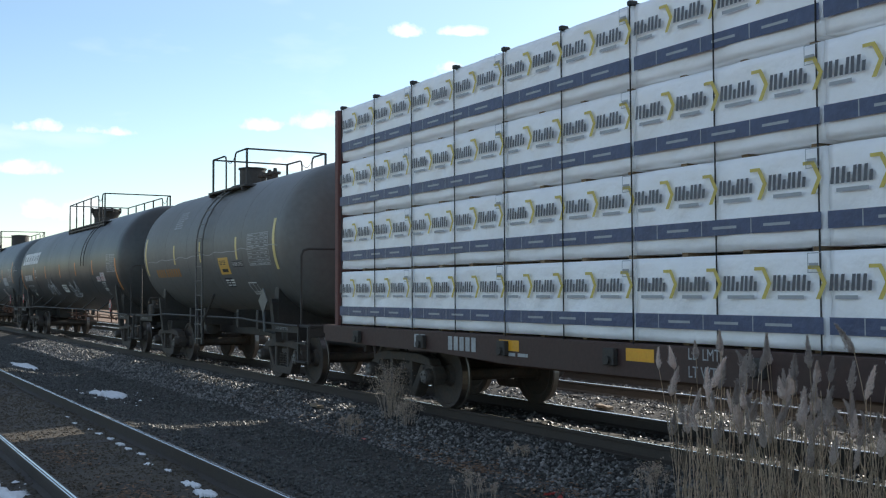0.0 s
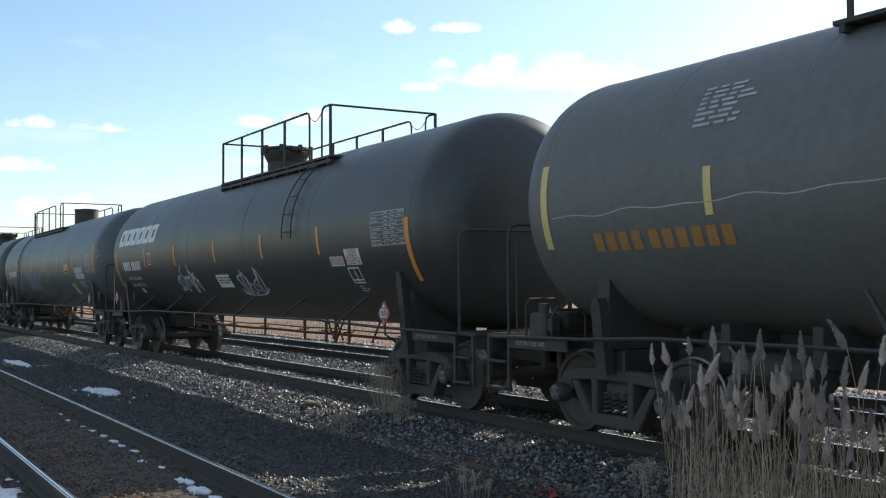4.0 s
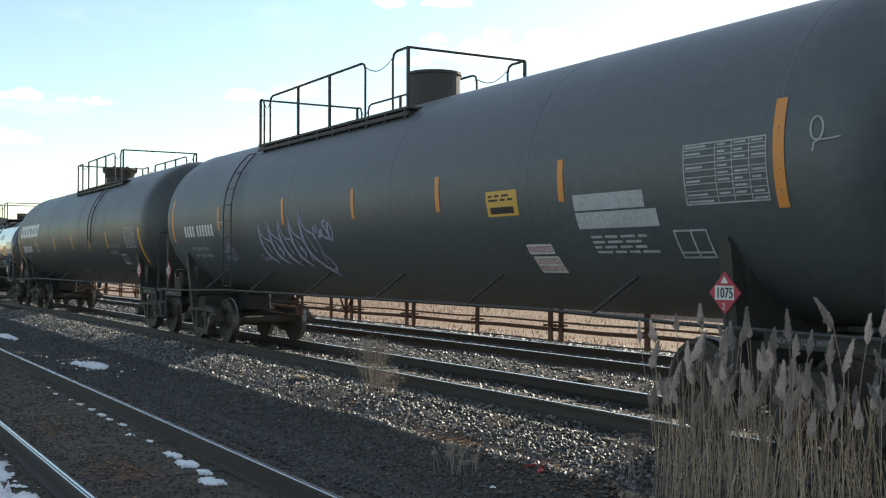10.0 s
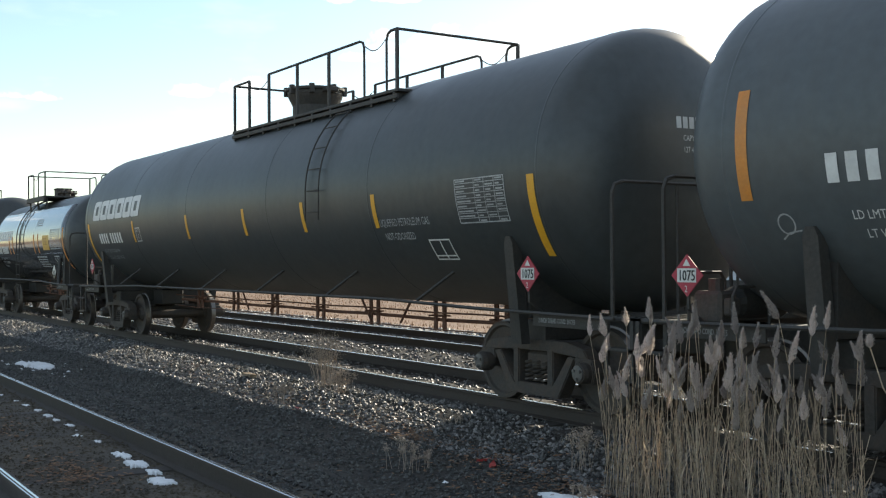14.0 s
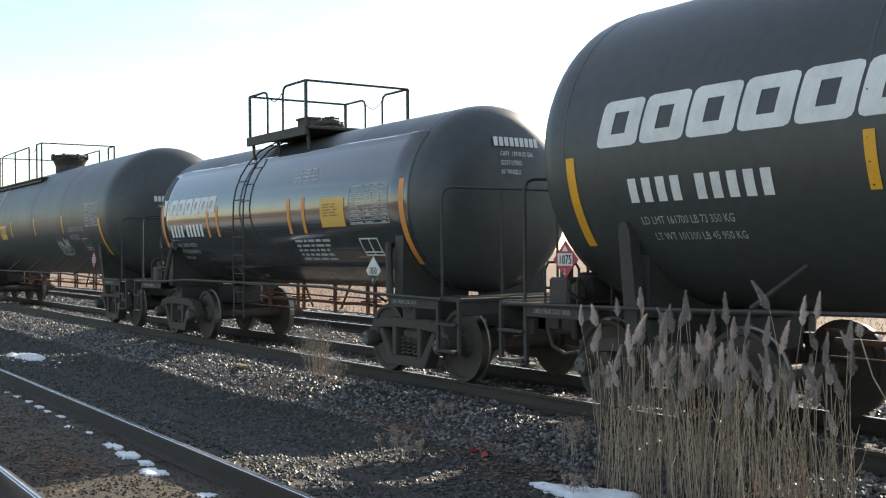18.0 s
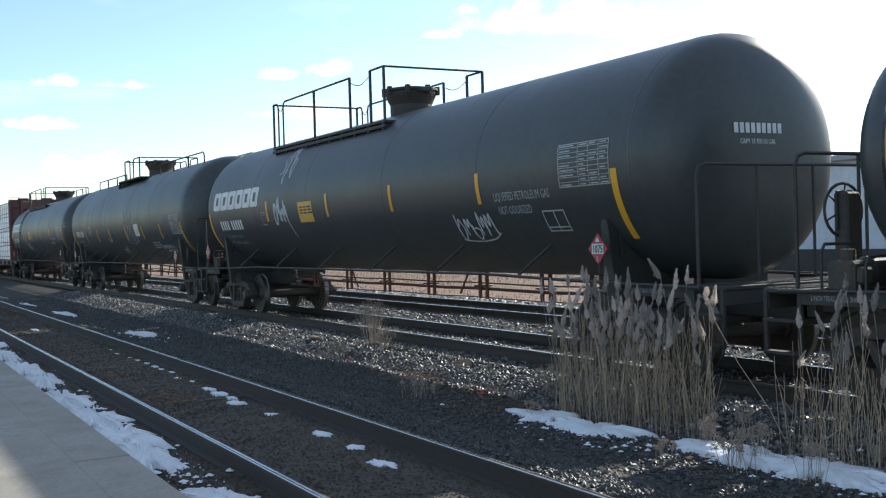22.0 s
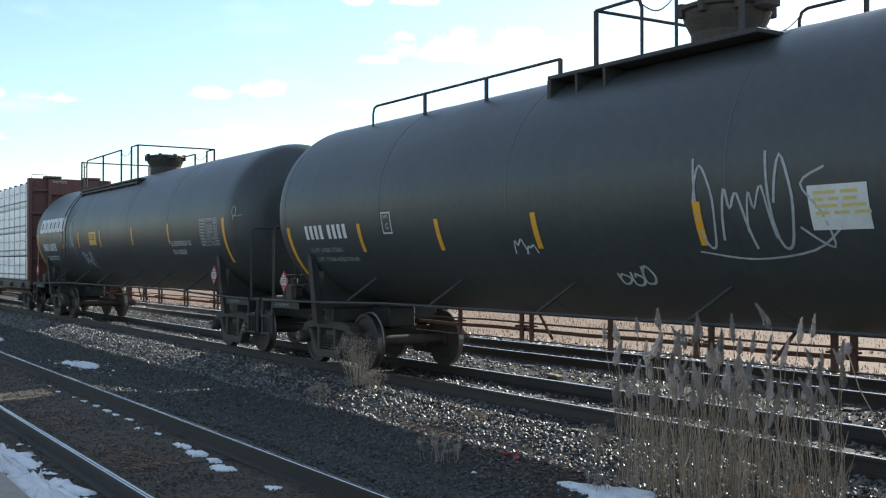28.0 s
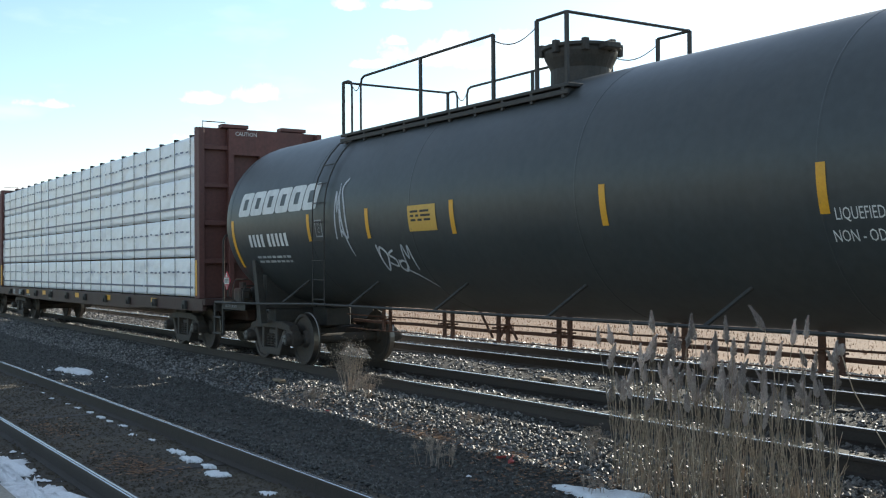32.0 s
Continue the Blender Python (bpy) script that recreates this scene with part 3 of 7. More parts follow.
    def table(self, y, v, w, h, rows, seed, line=0.014):
        """A stencilled table of small unreadable entries."""
        rg = random.Random(seed)
        self.border(y, v, w, h, line)
        cols = (0.0, 0.40, 0.60, 0.80, 1.0)
        for i in range(1, rows):
            self.rect(y, v + h * i / rows, w, line * 0.6)
        for c in cols[1:-1]:
            self.rect(y - w * c, v, line * 0.7, h)
        for i in range(rows):
            for c0, c1 in zip(cols, cols[1:]):
                if rg.random() < 0.82:
                    self.rect(y - w * (c0 + 0.03), v + h * (i + 0.34) / rows, w * (c1 - c0) * rg.uniform(0.4, 0.8), h / rows * 0.30)
        return self

    def done(self, name, material, parent, label=""):
        bm = self.bm
        bmesh.ops.remove_doubles(bm, verts=bm.verts[:], dist=1e-5)
        if self.r:
            v0 = min(p.co.y for p in bm.verts)
            v1 = max(p.co.y for p in bm.verts)
            k = math.ceil(v0 / 0.08) * 0.08
            while k < v1:
                bmesh.ops.bisect_plane(bm, geom=bm.verts[:] + bm.edges[:] + bm.faces[:], plane_co=(0, k, 0), plane_no=(0, 1, 0))
                k += 0.08
            for p in bm.verts:
                a, v = p.co.x, p.co.y
                q, r = v / self.r, self.r + self.lift
                p.co = (-r * math.cos(q), -a, self.zc + r * math.sin(q))
        else:
            for p in bm.verts:
                p.co = (self.x - self.lift, -p.co.x, self.zc + p.co.y)
        ob = part(name, bm, material, parent, label)
        if name in ("stencil_note", "end_stencil", "panel_print", "sign_print", "test_table", "weight_note", "graffiti", "cargo_name", "shoe_note", "stencil_box", "chalk_loop"):
            tagged(ob, label, kind="stuff")
        return ob


# ---------------------------------------------------------------- wheels and trucks
WHEEL_R = 0.457


def wheelset_mesh():
    bm = bmesh.new()
    for s in (-1, 1):
        c = s * 0.7535
        prof = [(0.10, -0.09), (0.13, -0.07), (0.14, -0.02), (0.35, -0.03), (0.40, -0.055), (0.485, -0.055), (0.485, -0.03), (0.462, -0.02), (WHEEL_R, 0.075), (0.41, 0.075), (0.39, 0.045), (0.16, 0.01), (0.13, 0.08), (0.10, 0.085)]
        k0 = len(bm.faces)
        lathe(bm, [(r, c + s * a) for r, a in prof], 32, "x")
        bm.faces.ensure_lookup_table()
        for i, f in enumerate(bm.faces[k0:]):
            if 1 + 32 * 6 <= i < 1 + 32 * 8:
                f.material_index = 1
    lathe(bm, [(0.07, -1.12), (0.075, -0.95), (0.10, -0.72), (0.085, -0.3), (0.085, 0.3), (0.10, 0.72), (0.075, 0.95), (0.07, 1.12)], 16, "x")
    bmesh.ops.recalc_face_normals(bm, faces=bm.faces)
    me = to_mesh(bm, "wheelset", [M["castiron"], M["tread"]])
    return me


def side_frame_mesh():
    bm = bmesh.new()
    t0, t1 = -0.09, 0.09
    # top chord, arching over the springs
    prism(bm, [(-0.93, 0.60), (-0.86, 0.70), (-0.55, 0.76), (0.55, 0.76), (0.86, 0.70), (0.93, 0.60), (0.60, 0.62), (0.30, 0.64), (-0.30, 0.64), (-0.60, 0.62)], t0, t1)
    # bottom chord, dropping as a basket
    prism(bm, [(-0.72, 0.60), (-0.60, 0.61), (-0.34, 0.27), (0.34, 0.27), (0.60, 0.61), (0.72, 0.60), (0.44, 0.14), (-0.44, 0.14)], t0, t1)
    for s in (-1, 1):
        prism(bm, [(s * 0.25, 0.26), (s * 0.36, 0.26), (s * 0.36, 0.66), (s * 0.25, 0.66)], t0, t1)
        prism(bm, [(s * 0.72, 0.62), (s * 0.98, 0.60), (s * 1.03, 0.46), (s * 1.0, 0.34), (s * 0.97, 0.34), (s * 0.95, 0.52), (s * 0.80, 0.56), (s * 0.74, 0.52), (s * 0.70, 0.50)], t0, t1)
    bmesh.ops.recalc_face_normals(bm, faces=bm.faces)
    bmesh.ops.bevel(bm, geom=bm.edges[:], offset=0.012, segments=2, affect="EDGES", clamp_overlap=True)
    return to_mesh(bm, "side_frame", M["castiron"])


def spring_mesh():
    bm = bmesh.new()
    pts = [(0.055 * math.cos(q * 0.9), 0.055 * math.sin(q * 0.9), 0.28 + 0.24 * q / 34) for q in range(0, 35)]
    tube(bm, pts, 0.016, 4)
    return to_mesh(bm, "spring", M["castiron"])


def bearing_mesh():
    bm = bmesh.new()
    lathe(bm, [(0.09, 0.0), (0.115, 0.01), (0.115, 0.12), (0.10, 0.165), (0.05, 0.17)], 16, "x")
    k = len(bm.faces)
    lathe(bm, [(0.085, 0.165), (0.085, 0.182), (0.05, 0.188), (0.03, 0.186)], 16, "x")
    for i in range(3):
        a = i * 2.094 + 0.5
        c = Vector((0.0, 0.055 * math.cos(a), 0.055 * math.sin(a)))
        cyl(bm, c + Vector((0.18, 0, 0)), c + Vector((0.205, 0, 0)), 0.019, 6)
    bm.faces.ensure_lookup_table()
    for f in bm.faces[k:]:
        f.material_index = 1
    bmesh.ops.recalc_face_normals(bm, faces=bm.faces)
    return to_mesh(bm, "bearing", [M["castiron"], M["bearing_cap"]])


MESH = dict(wheelset=wheelset_mesh(), side_frame=side_frame_mesh(), spring=spring_mesh(), bearing=bearing_mesh())
bm = bmesh.new()
box(bm, -1.02, 1.02, -0.2, 0.2, 0.42, 0.62, 0.03)
box(bm, -0.25, 0.25, -0.25, 0.25, 0.62, 0.72, 0.02)
MESH["bolster"] = to_mesh(bm, "bolster", M["castiron"])
bm = bmesh.new()
for s in (-1, 1):
    for sx in (-1, 1):
        box(bm, sx * 0.66, sx * 0.84, s * 0.38, s * 0.44, 0.3, 0.6, 0.01)
    box(bm, -0.85, 0.85, s * 0.30, s * 0.38, 0.32, 0.44, 0.01)
MESH["brake_beam"] = to_mesh(bm, "brake_beam", M["iron"])
WHEELSETS = []


def truck(car, y):
    """A two-axle truck under the car at y."""
    tk = new("truck", MESH["bolster"])
    tk.parent = car
    tk.location = (0, y, 0)
    tk["label"] = "rust-brown cast steel two-axle truck"
    for s in (-1, 1):
        part("side_frame", MESH["side_frame"], None, tk, loc=(s * 1.0, 0, 0))
        for y2 in (-0.15, 0.0, 0.15):
            part("spring", MESH["spring"], None, tk, loc=(s * 1.0, y2, 0))
        ws = part("wheelset", MESH["wheelset"], None, tk, "dark wheels with bright worn treads", loc=(0, s * 0.889, WHEEL_R))
        WHEELSETS.append((ws, s * 0.889))
        for sx in (-1, 1):
            b = part("bearing", MESH["bearing"], None, tk, loc=(sx * 1.02, s * 0.889, WHEEL_R))
            b.rotation_euler = (0, 0, 0 if sx > 0 else math.pi)
    part("brake_beam", MESH["brake_beam"], None, tk)
    return tk


def coupler_mesh():
    bm = bmesh.new()
    box(bm, -0.1, 0.1, 0.0, 0.62, 0.74, 0.92, 0.02)
    prism_pts = [(-0.20, 0.62), (0.16, 0.60), (0.22, 0.78), (0.12, 0.92), (0.02, 0.90), (0.04, 0.78), (-0.08, 0.74), (-0.20, 0.86)]
    a = [bm.verts.new((x, y, 0.70)) for x, y in prism_pts]
    b = [bm.verts.new((x, y, 0.98)) for x, y in prism_pts]
    bridge(bm, a, b)
    bm.faces.new(a[::-1])
    bm.faces.new(b)
    tube(bm, [(0.25, 0.45, 0.70), (0.3, 0.6, 0.5), (0.28, 0.8, 0.42), (0.2, 0.95, 0.45)], 0.025)
    bmesh.ops.recalc_face_normals(bm, faces=bm.faces)
    return to_mesh(bm, "coupler", M["castiron"])


MESH["coupler"] = coupler_mesh()


def end_gear(car, ye, s, zf, mat, half_w=1.38, rail_top=2.42):
    """Sill, coupler, end platform, hand rail and steps at one end; s is +1 at the rear."""
    bm = bmesh.new()
    box(bm, -0.26, 0.26, min(s * (ye - 2.9), s * (ye - 0.1)), max(s * (ye - 2.9), s * (ye - 0.1)), 0.66, 1.0, 0.02)
    box(bm, -0.33, 0.33, min(s * (ye - 0.2), s * (ye - 0.1)), max(s * (ye - 0.2), s * (ye - 0.1)), 0.60, 1.06, 0.02)
    part("stub_sill", bm, mat, car)
    c = part("coupler", MESH["coupler"], None, car, "knuckle coupler with an air hose", loc=(0, s * (ye - 0.35), 0))
    c.rotation_euler = (0, 0, 0 if s > 0 else math.pi)
    bm = bmesh.new()
    y0, y1 = sorted((s * (ye - 0.62), s * (ye - 0.12)))
    box(bm, -half_w, half_w, y0, y1, zf, zf + 0.05, 0.008)
    box(bm, -half_w, half_w, s * (ye - 0.16) - 0.03, s * (ye - 0.16) + 0.03, zf - 0.16, zf, 0.008)
    ep = part("end_platform", bm, mat, car, "steel grating end platform")
    for sx in (-1, 1):
        bm = bmesh.new()
        xa, xb = sorted((sx * (half_w + 0.015), sx * (half_w - 0.015)))
        ya, yb = sorted((s * (ye - 1.75), s * (ye - 0.62)))
        box(bm, xa, xb, ya, yb, zf - 0.10, zf + 0.05, 0.006)
        part("sill_plate", bm, mat, car)
    Decal(None, zf - 0.055, -half_w - 0.015).text(max(s * (ye - 1.65), s * (ye - 0.75)), 0.0, "2 INCH TREAD COND. SHOES", 0.05, 0.62).done("shoe_note", M["faded_mark"], car)
    for k in range(6):
        bm = bmesh.new()
        yy = y0 + 0.05 + k * 0.08
        box(bm, -half_w + 0.03, half_w - 0.03, yy, yy + 0.02, zf + 0.05, zf + 0.062)
        part("grating_bar", bm, mat, ep)
    bm = bmesh.new()
    yr = s * (ye - 0.55)
    for sx in (-1, 1):
        x = sx * (half_w - 0.03)
        tube(bm, [(x, yr, zf), (x, yr, rail_top - 0.12), (x - sx * 0.04, yr, rail_top - 0.03), (x - sx * 0.14, yr, rail_top)], 0.021)
    tube(bm, [(-half_w + 0.17, yr, rail_top), (half_w - 0.17, yr, rail_top)], 0.021)
    for x in (-0.45, 0.45):
        tube(bm, [(x, yr, zf), (x, yr, rail_top)], 0.018)
    part("end_handrail", bm, mat, car, "bent tube end handrail")
    for sx in (-1, 1):
        bm = bmesh.new()
        x = sx * half_w
        for yy in (s * (ye - 0.6), s * (ye - 0.16)):
            box(bm, x - 0.02, x + 0.02, yy - 0.025, yy + 0.025, 0.42, zf + 0.02, 0.004)
        for z in (0.44, 0.76):
            yy = sorted((s * (ye - 0.6), s * (ye - 0.16)))
            box(bm, x - 0.06, x + 0.05, yy[0], yy[1], z, z + 0.03, 0.004)
        part("step", bm, mat, car, "hanging sill step")


def brake_wheel(car, y, z, mat, x=0.62):
    bm = bmesh.new()
    c = Vector((x, y, z))
    pts = [c + Vector((0.27 * math.cos(q), 0, 0.27 * math.sin(q))) for q in [i * 2 * math.pi / 20 for i in range(21)]]
    tube(bm, pts, 0.016)
    bw = part("brake_wheel", bm, mat, car, "spoked hand brake wheel")
    for q in (0.4, 1.45, 2.5, 3.54, 4.6, 5.64):
        bm = bmesh.new()
        tube(bm, [c, c + Vector((0.27 * math.cos(q), 0, 0.27 * math.sin(q)))], 0.011, 4)
        part("spoke", bm, mat, bw)
    bm = bmesh.new()
    box(bm, c.x - 0.12, c.x + 0.12, y - 0.02 if y > 0 else y, y if y > 0 else y + 0.02, z - 0.2, z + 0.2, 0.01)
    part("brake_housing", bm, mat, car)
    bm = bmesh.new()
    ys = y - math.copysign(0.04, y)
    box(bm, c.x - 0.09, c.x + 0.09, ys - 0.09, ys + 0.09, 1.05, z + 0.18, 0.02)
    part("brake_stand", bm, mat, car)


def brake_valve(car, y, mat):
    """Air reservoir, control valve and bent pipes behind the rear platform."""
    bm = bmesh.new()
    lathe(bm, [(0.02, -0.95), (0.12, -0.93), (0.155, -0.86), (0.155, -0.28), (0.12, -0.21), (0.02, -0.19)], 16, "x", (0, y, 1.24))
    bmesh.ops.recalc_face_normals(bm, faces=bm.faces)
    part("air_reservoir", bm, mat, car, "dark air brake reservoir")
    bm = bmesh.new()
    box(bm, -1.24, -1.0, y - 0.17, y + 0.15, 1.06, 1.36, 0.03)
    box(bm, -1.20, -1.06, y - 0.26, y - 0.16, 1.14, 1.30, 0.02)
    cyl(bm, (-1.12, y - 0.02, 1.34), (-1.12, y - 0.02, 1.47), 0.07, 10)
    part("control_valve", bm, M["castiron"], car, "cast air brake control valve")
    for dy, h in ((0.22, 1.52), (-0.30, 1.40)):
        bm = bmesh.new()
        tube(bm, [(-1.22, y + dy, 1.04), (-1.22, y + dy, h - 0.08), (-1.17, y + dy, h), (-0.8, y + dy, h), (-0.74, y + dy, h - 0.08), (-0.74, y + dy, 1.04)], 0.016)
        part("brake_pipe", bm, mat, car)


# ---------------------------------------------------------------- tank cars
HEAD_POW, HEAD_DEPTH = 2.75, 0.48


def head_point(R, q):
    """Radius and bulge of the dished head: a flattened ellipse with a tight knuckle."""
    return R * math.sin(q) ** (2 / HEAD_POW), R * HEAD_DEPTH * max(0.0, math.cos(q)) ** (2 / HEAD_POW)


def head_bulge(R, rr):
    """How far the head stands out at the radius rr."""
    return R * HEAD_DEPTH * max(0.0, 1 - min(1.0, rr / R) ** HEAD_POW) ** (1 / HEAD_POW)


def tank_body(R, half, zc, n=56):
    """Cylinder with dished heads."""
    bm = bmesh.new()
    prof = []
    for i in range(0, 15):
        r, d = head_point(R, math.pi / 2 * i / 14)
        prof += [(r, -half - d), (r, half + d)]
    for k in range(1, 12):
        prof.append((R, -half + 2 * half * k / 12))
    prof.sort(key=lambda p: p[1])
    lathe(bm, prof, n, "y", (0, 0, zc))
    bmesh.ops.recalc_face_normals(bm, faces=bm.faces)
    return bm


def tape_strip(car, R, zc, y, v, h, mat="tape", w=0.10):
    Decal(R, zc).rect(y + w / 2, v, w, h).done("reflective_tape", M[mat], car, "yellow reflective tape strip")


def bonnet(car, R, zc, y, kind, mat):
    """The housing over the valves on top."""
    zt = zc + R
    bm = bmesh.new()
    if kind == "flared":
        prof = [(0.40, zt - 0.15), (0.40, zt + 0.16), (0.47, zt + 0.30), (0.49, zt + 0.36), (0.49, zt + 0.40), (0.53, zt + 0.42), (0.53, zt + 0.46), (0.3, zt + 0.50), (0.05, zt + 0.51)]
    elif kind == "drum":
        prof = [(0.42, zt - 0.15), (0.42, zt + 0.44), (0.44, zt + 0.45), (0.44, zt + 0.49), (0.2, zt + 0.52), (0.05, zt + 0.52)]
    else:
        prof = [(0.30, zt - 0.1), (0.30, zt + 0.38), (0.33, zt + 0.39), (0.33, zt + 0.42), (0.05, zt + 0.44)]
    lathe(bm, prof, 28, "z", (0, y, 0))
    if kind == "flared":
        for q in range(8):
            a = q * math.pi / 4 + 0.2
            cx, cy = 0.51 * math.cos(a), y + 0.51 * math.sin(a)
            box(bm, cx - 0.04, cx + 0.04, cy - 0.04, cy + 0.04, zt + 0.34, zt + 0.50, 0.008)
        box(bm, -0.12, 0.12, y - 0.66, y - 0.48, zt + 0.36, zt + 0.44, 0.01)
    bmesh.ops.recalc_face_normals(bm, faces=bm.faces)
    part("valve_bonnet", bm, mat, car, {"flared": "flared valve bonnet with latched cover", "drum": "drum-shaped valve bonnet", "small": "small round manway bonnet"}[kind])


def top_rail(car, xs, y0, y1, z, hgt, mat, n=4, name="top_handrail", mid=False, arch0=False, arch1=False):
    """A handrail with posts along the top walk on one side."""
    bm = bmesh.new()
    ys = [y0 + (y1 - y0) * i / (n - 1) for i in range(n)]
    for i, y in enumerate(ys):
        if (i == 0 and arch0) or (i == n - 1 and arch1):
            continue
        box(bm, xs - 0.018, xs + 0.018, y - 0.025, y + 0.025, z, z + hgt, 0.0)
    d = 0.12 if y1 > y0 else -0.12
    pts = []
    pts += [(xs, y0, z), (xs, y0, z + hgt - 0.12), (xs, y0 + d * 0.3, z + hgt - 0.03), (xs, y0 + d, z + hgt)] if arch0 else [(xs, y0, z + hgt)]
    pts += [(xs, y1 - d, z + hgt), (xs, y1 - d * 0.3, z + hgt - 0.03), (xs, y1, z + hgt - 0.12), (xs, y1, z)] if arch1 else [(xs, y1, z + hgt)]
    tube(bm, pts, 0.02)
    if mid:
        tube(bm, [(xs, y0, z + hgt * 0.5), (xs, y1, z + hgt * 0.5)], 0.015)
    return part(name, bm, mat, car, "black tube handrail")


def cross_rail(car, y, x0, x1, z, hgt, mat):
    bm = bmesh.new()
    tube(bm, [(x0, y, z + hgt), (x1, y, z + hgt)], 0.02)
    part("cross_rail", bm, mat, car)


def walkway(car, y0, y1, z, mat, hw=0.75):
    bm = bmesh.new()
    box(bm, -hw, -0.48, y0, y1, z, z + 0.045, 0.006)
    box(bm, 0.48, hw, y0, y1, z, z + 0.045, 0.006)
    y = y0 + 0.2
    while y < y1:
        box(bm, -hw, hw, y - 0.03, y + 0.03, z - 0.07, z, 0.0)
        y += 1.1
    part("top_walkway", bm, mat, car, "narrow steel walkway on brackets")


def chain(car, x, ya, za, yb, zb, mat):
    bm = bmesh.new()
    pts = [(x, ya + (yb - ya) * i / 8, za + (zb - za) * i / 8 - 0.12 * math.sin(math.pi * i / 8)) for i in range(9)]
    tube(bm, pts, 0.008, 4)
    part("safety_chain", bm, mat, car)


def side_ladder(car, R, zc, y, z0, z1, mat, w=0.42, off=0.06, r=0.014):
    """A ladder standing off the tank side, following its curve."""
    bm = bmesh.new()
    def pt(z, yy):
        dz = z - zc
        x = -math.sqrt(max(0.0, (R + off) ** 2 - dz * dz)) if dz > 0 else -(R + off)
        return (x, yy, z)
    zs = [z0 + (z1 - z0) * i / 14 for i in range(15)]
    tube(bm, [pt(z, y - w / 2) for z in zs] + [pt(z, y + w / 2) for z in zs[::-1]], r)
    lad = part("side_ladder", bm, mat, car, "steel side ladder with round rungs")
    z = z0 + 0.12
    while z < z1 - 0.1:
        bm = bmesh.new()
        tube(bm, [pt(z, y - w / 2), pt(z, y + w / 2)], r * 0.75, 5)
        part("rung", bm, mat, lad)
        z += 0.31
    return lad


def placard(car, y, z, mat, x=-1.50, number="1075", back="sign_red"):
    """A diamond placard in a holder on a bent bar."""
    bm = bmesh.new()
    s = 0.19
    a = [bm.verts.new((x, y + p, z + q)) for p, q in ((-s, 0), (0, -s), (s, 0), (0, s))]
    b = [bm.verts.new((x + 0.012, y + p, z + q)) for p, q in ((-s, 0), (0, -s), (s, 0), (0, s))]
    bridge(bm, a, b)
    bm.faces.new(a)
    bm.faces.new(b[::-1])
    bmesh.ops.recalc_face_normals(bm, faces=bm.faces)
    p = part("placard", bm, M[back], car, "diamond placard numbered " + number)
    bm = bmesh.new()
    tube(bm, [(x + 0.02, y, z + 0.1), (x + 0.02, y, z - 0.3), (x + 0.2, y, z - 0.42)], 0.016)
    part("placard_bracket", bm, mat, car)
    Decal(None, z - 0.05, x).rect(y + 0.115, -0.012, 0.23, 0.125).done("number_panel", M["sign_white"], p)
    Decal(None, z - 0.05, x, 0.006).fit_text(y + 0.103, 0.004, number, 0.095, 0.200).fit_text(y + 0.097, 0.004, number, 0.095, 0.200).done("number", M["black_mark"], p)
    if back == "sign_red":
        d = Decal(None, z, x, 0.004)
        d.poly([(-y - 0.045, 0.085), (-y + 0.045, 0.085), (-y, 0.15)])
        d.done("flame_mark", M["sign_white"], p)
    else:
        d = Decal(None, z, x, 0.004)
        d.poly([(-y - 0.13, -0.06), (-y, -0.19), (-y + 0.13, -0.06)])
        d.done("lower_half", M["black_mark"], p, "black lower half")
    Decal(None, z, x, 0.006).text(y + 0.025, -0.15, "2" if back == "sign_red" else "8", 0.06, 0.9).done("class_number", M["sign_white"], p)
    return p


def outline_box(car, R, zc, y, v, w, h, mat="faded_mark", split=False):
    d = Decal(R, zc).border(y, v, w, h, 0.02)
    if split:
        d.rect(y - w * 0.5, v, 0.02, h)
        d.rect(y, v + h * 0.18, w, 0.02)
    else:
        d.text(y - 0.05, v + h - 0.09, "PLATE", 0.05, (w - 0.09) / 0.24)
        d.text(y - w / 2 + 0.035, v + 0.07, "C", 0.09, 0.9)
    d.done("stencil_box", M[mat], car)


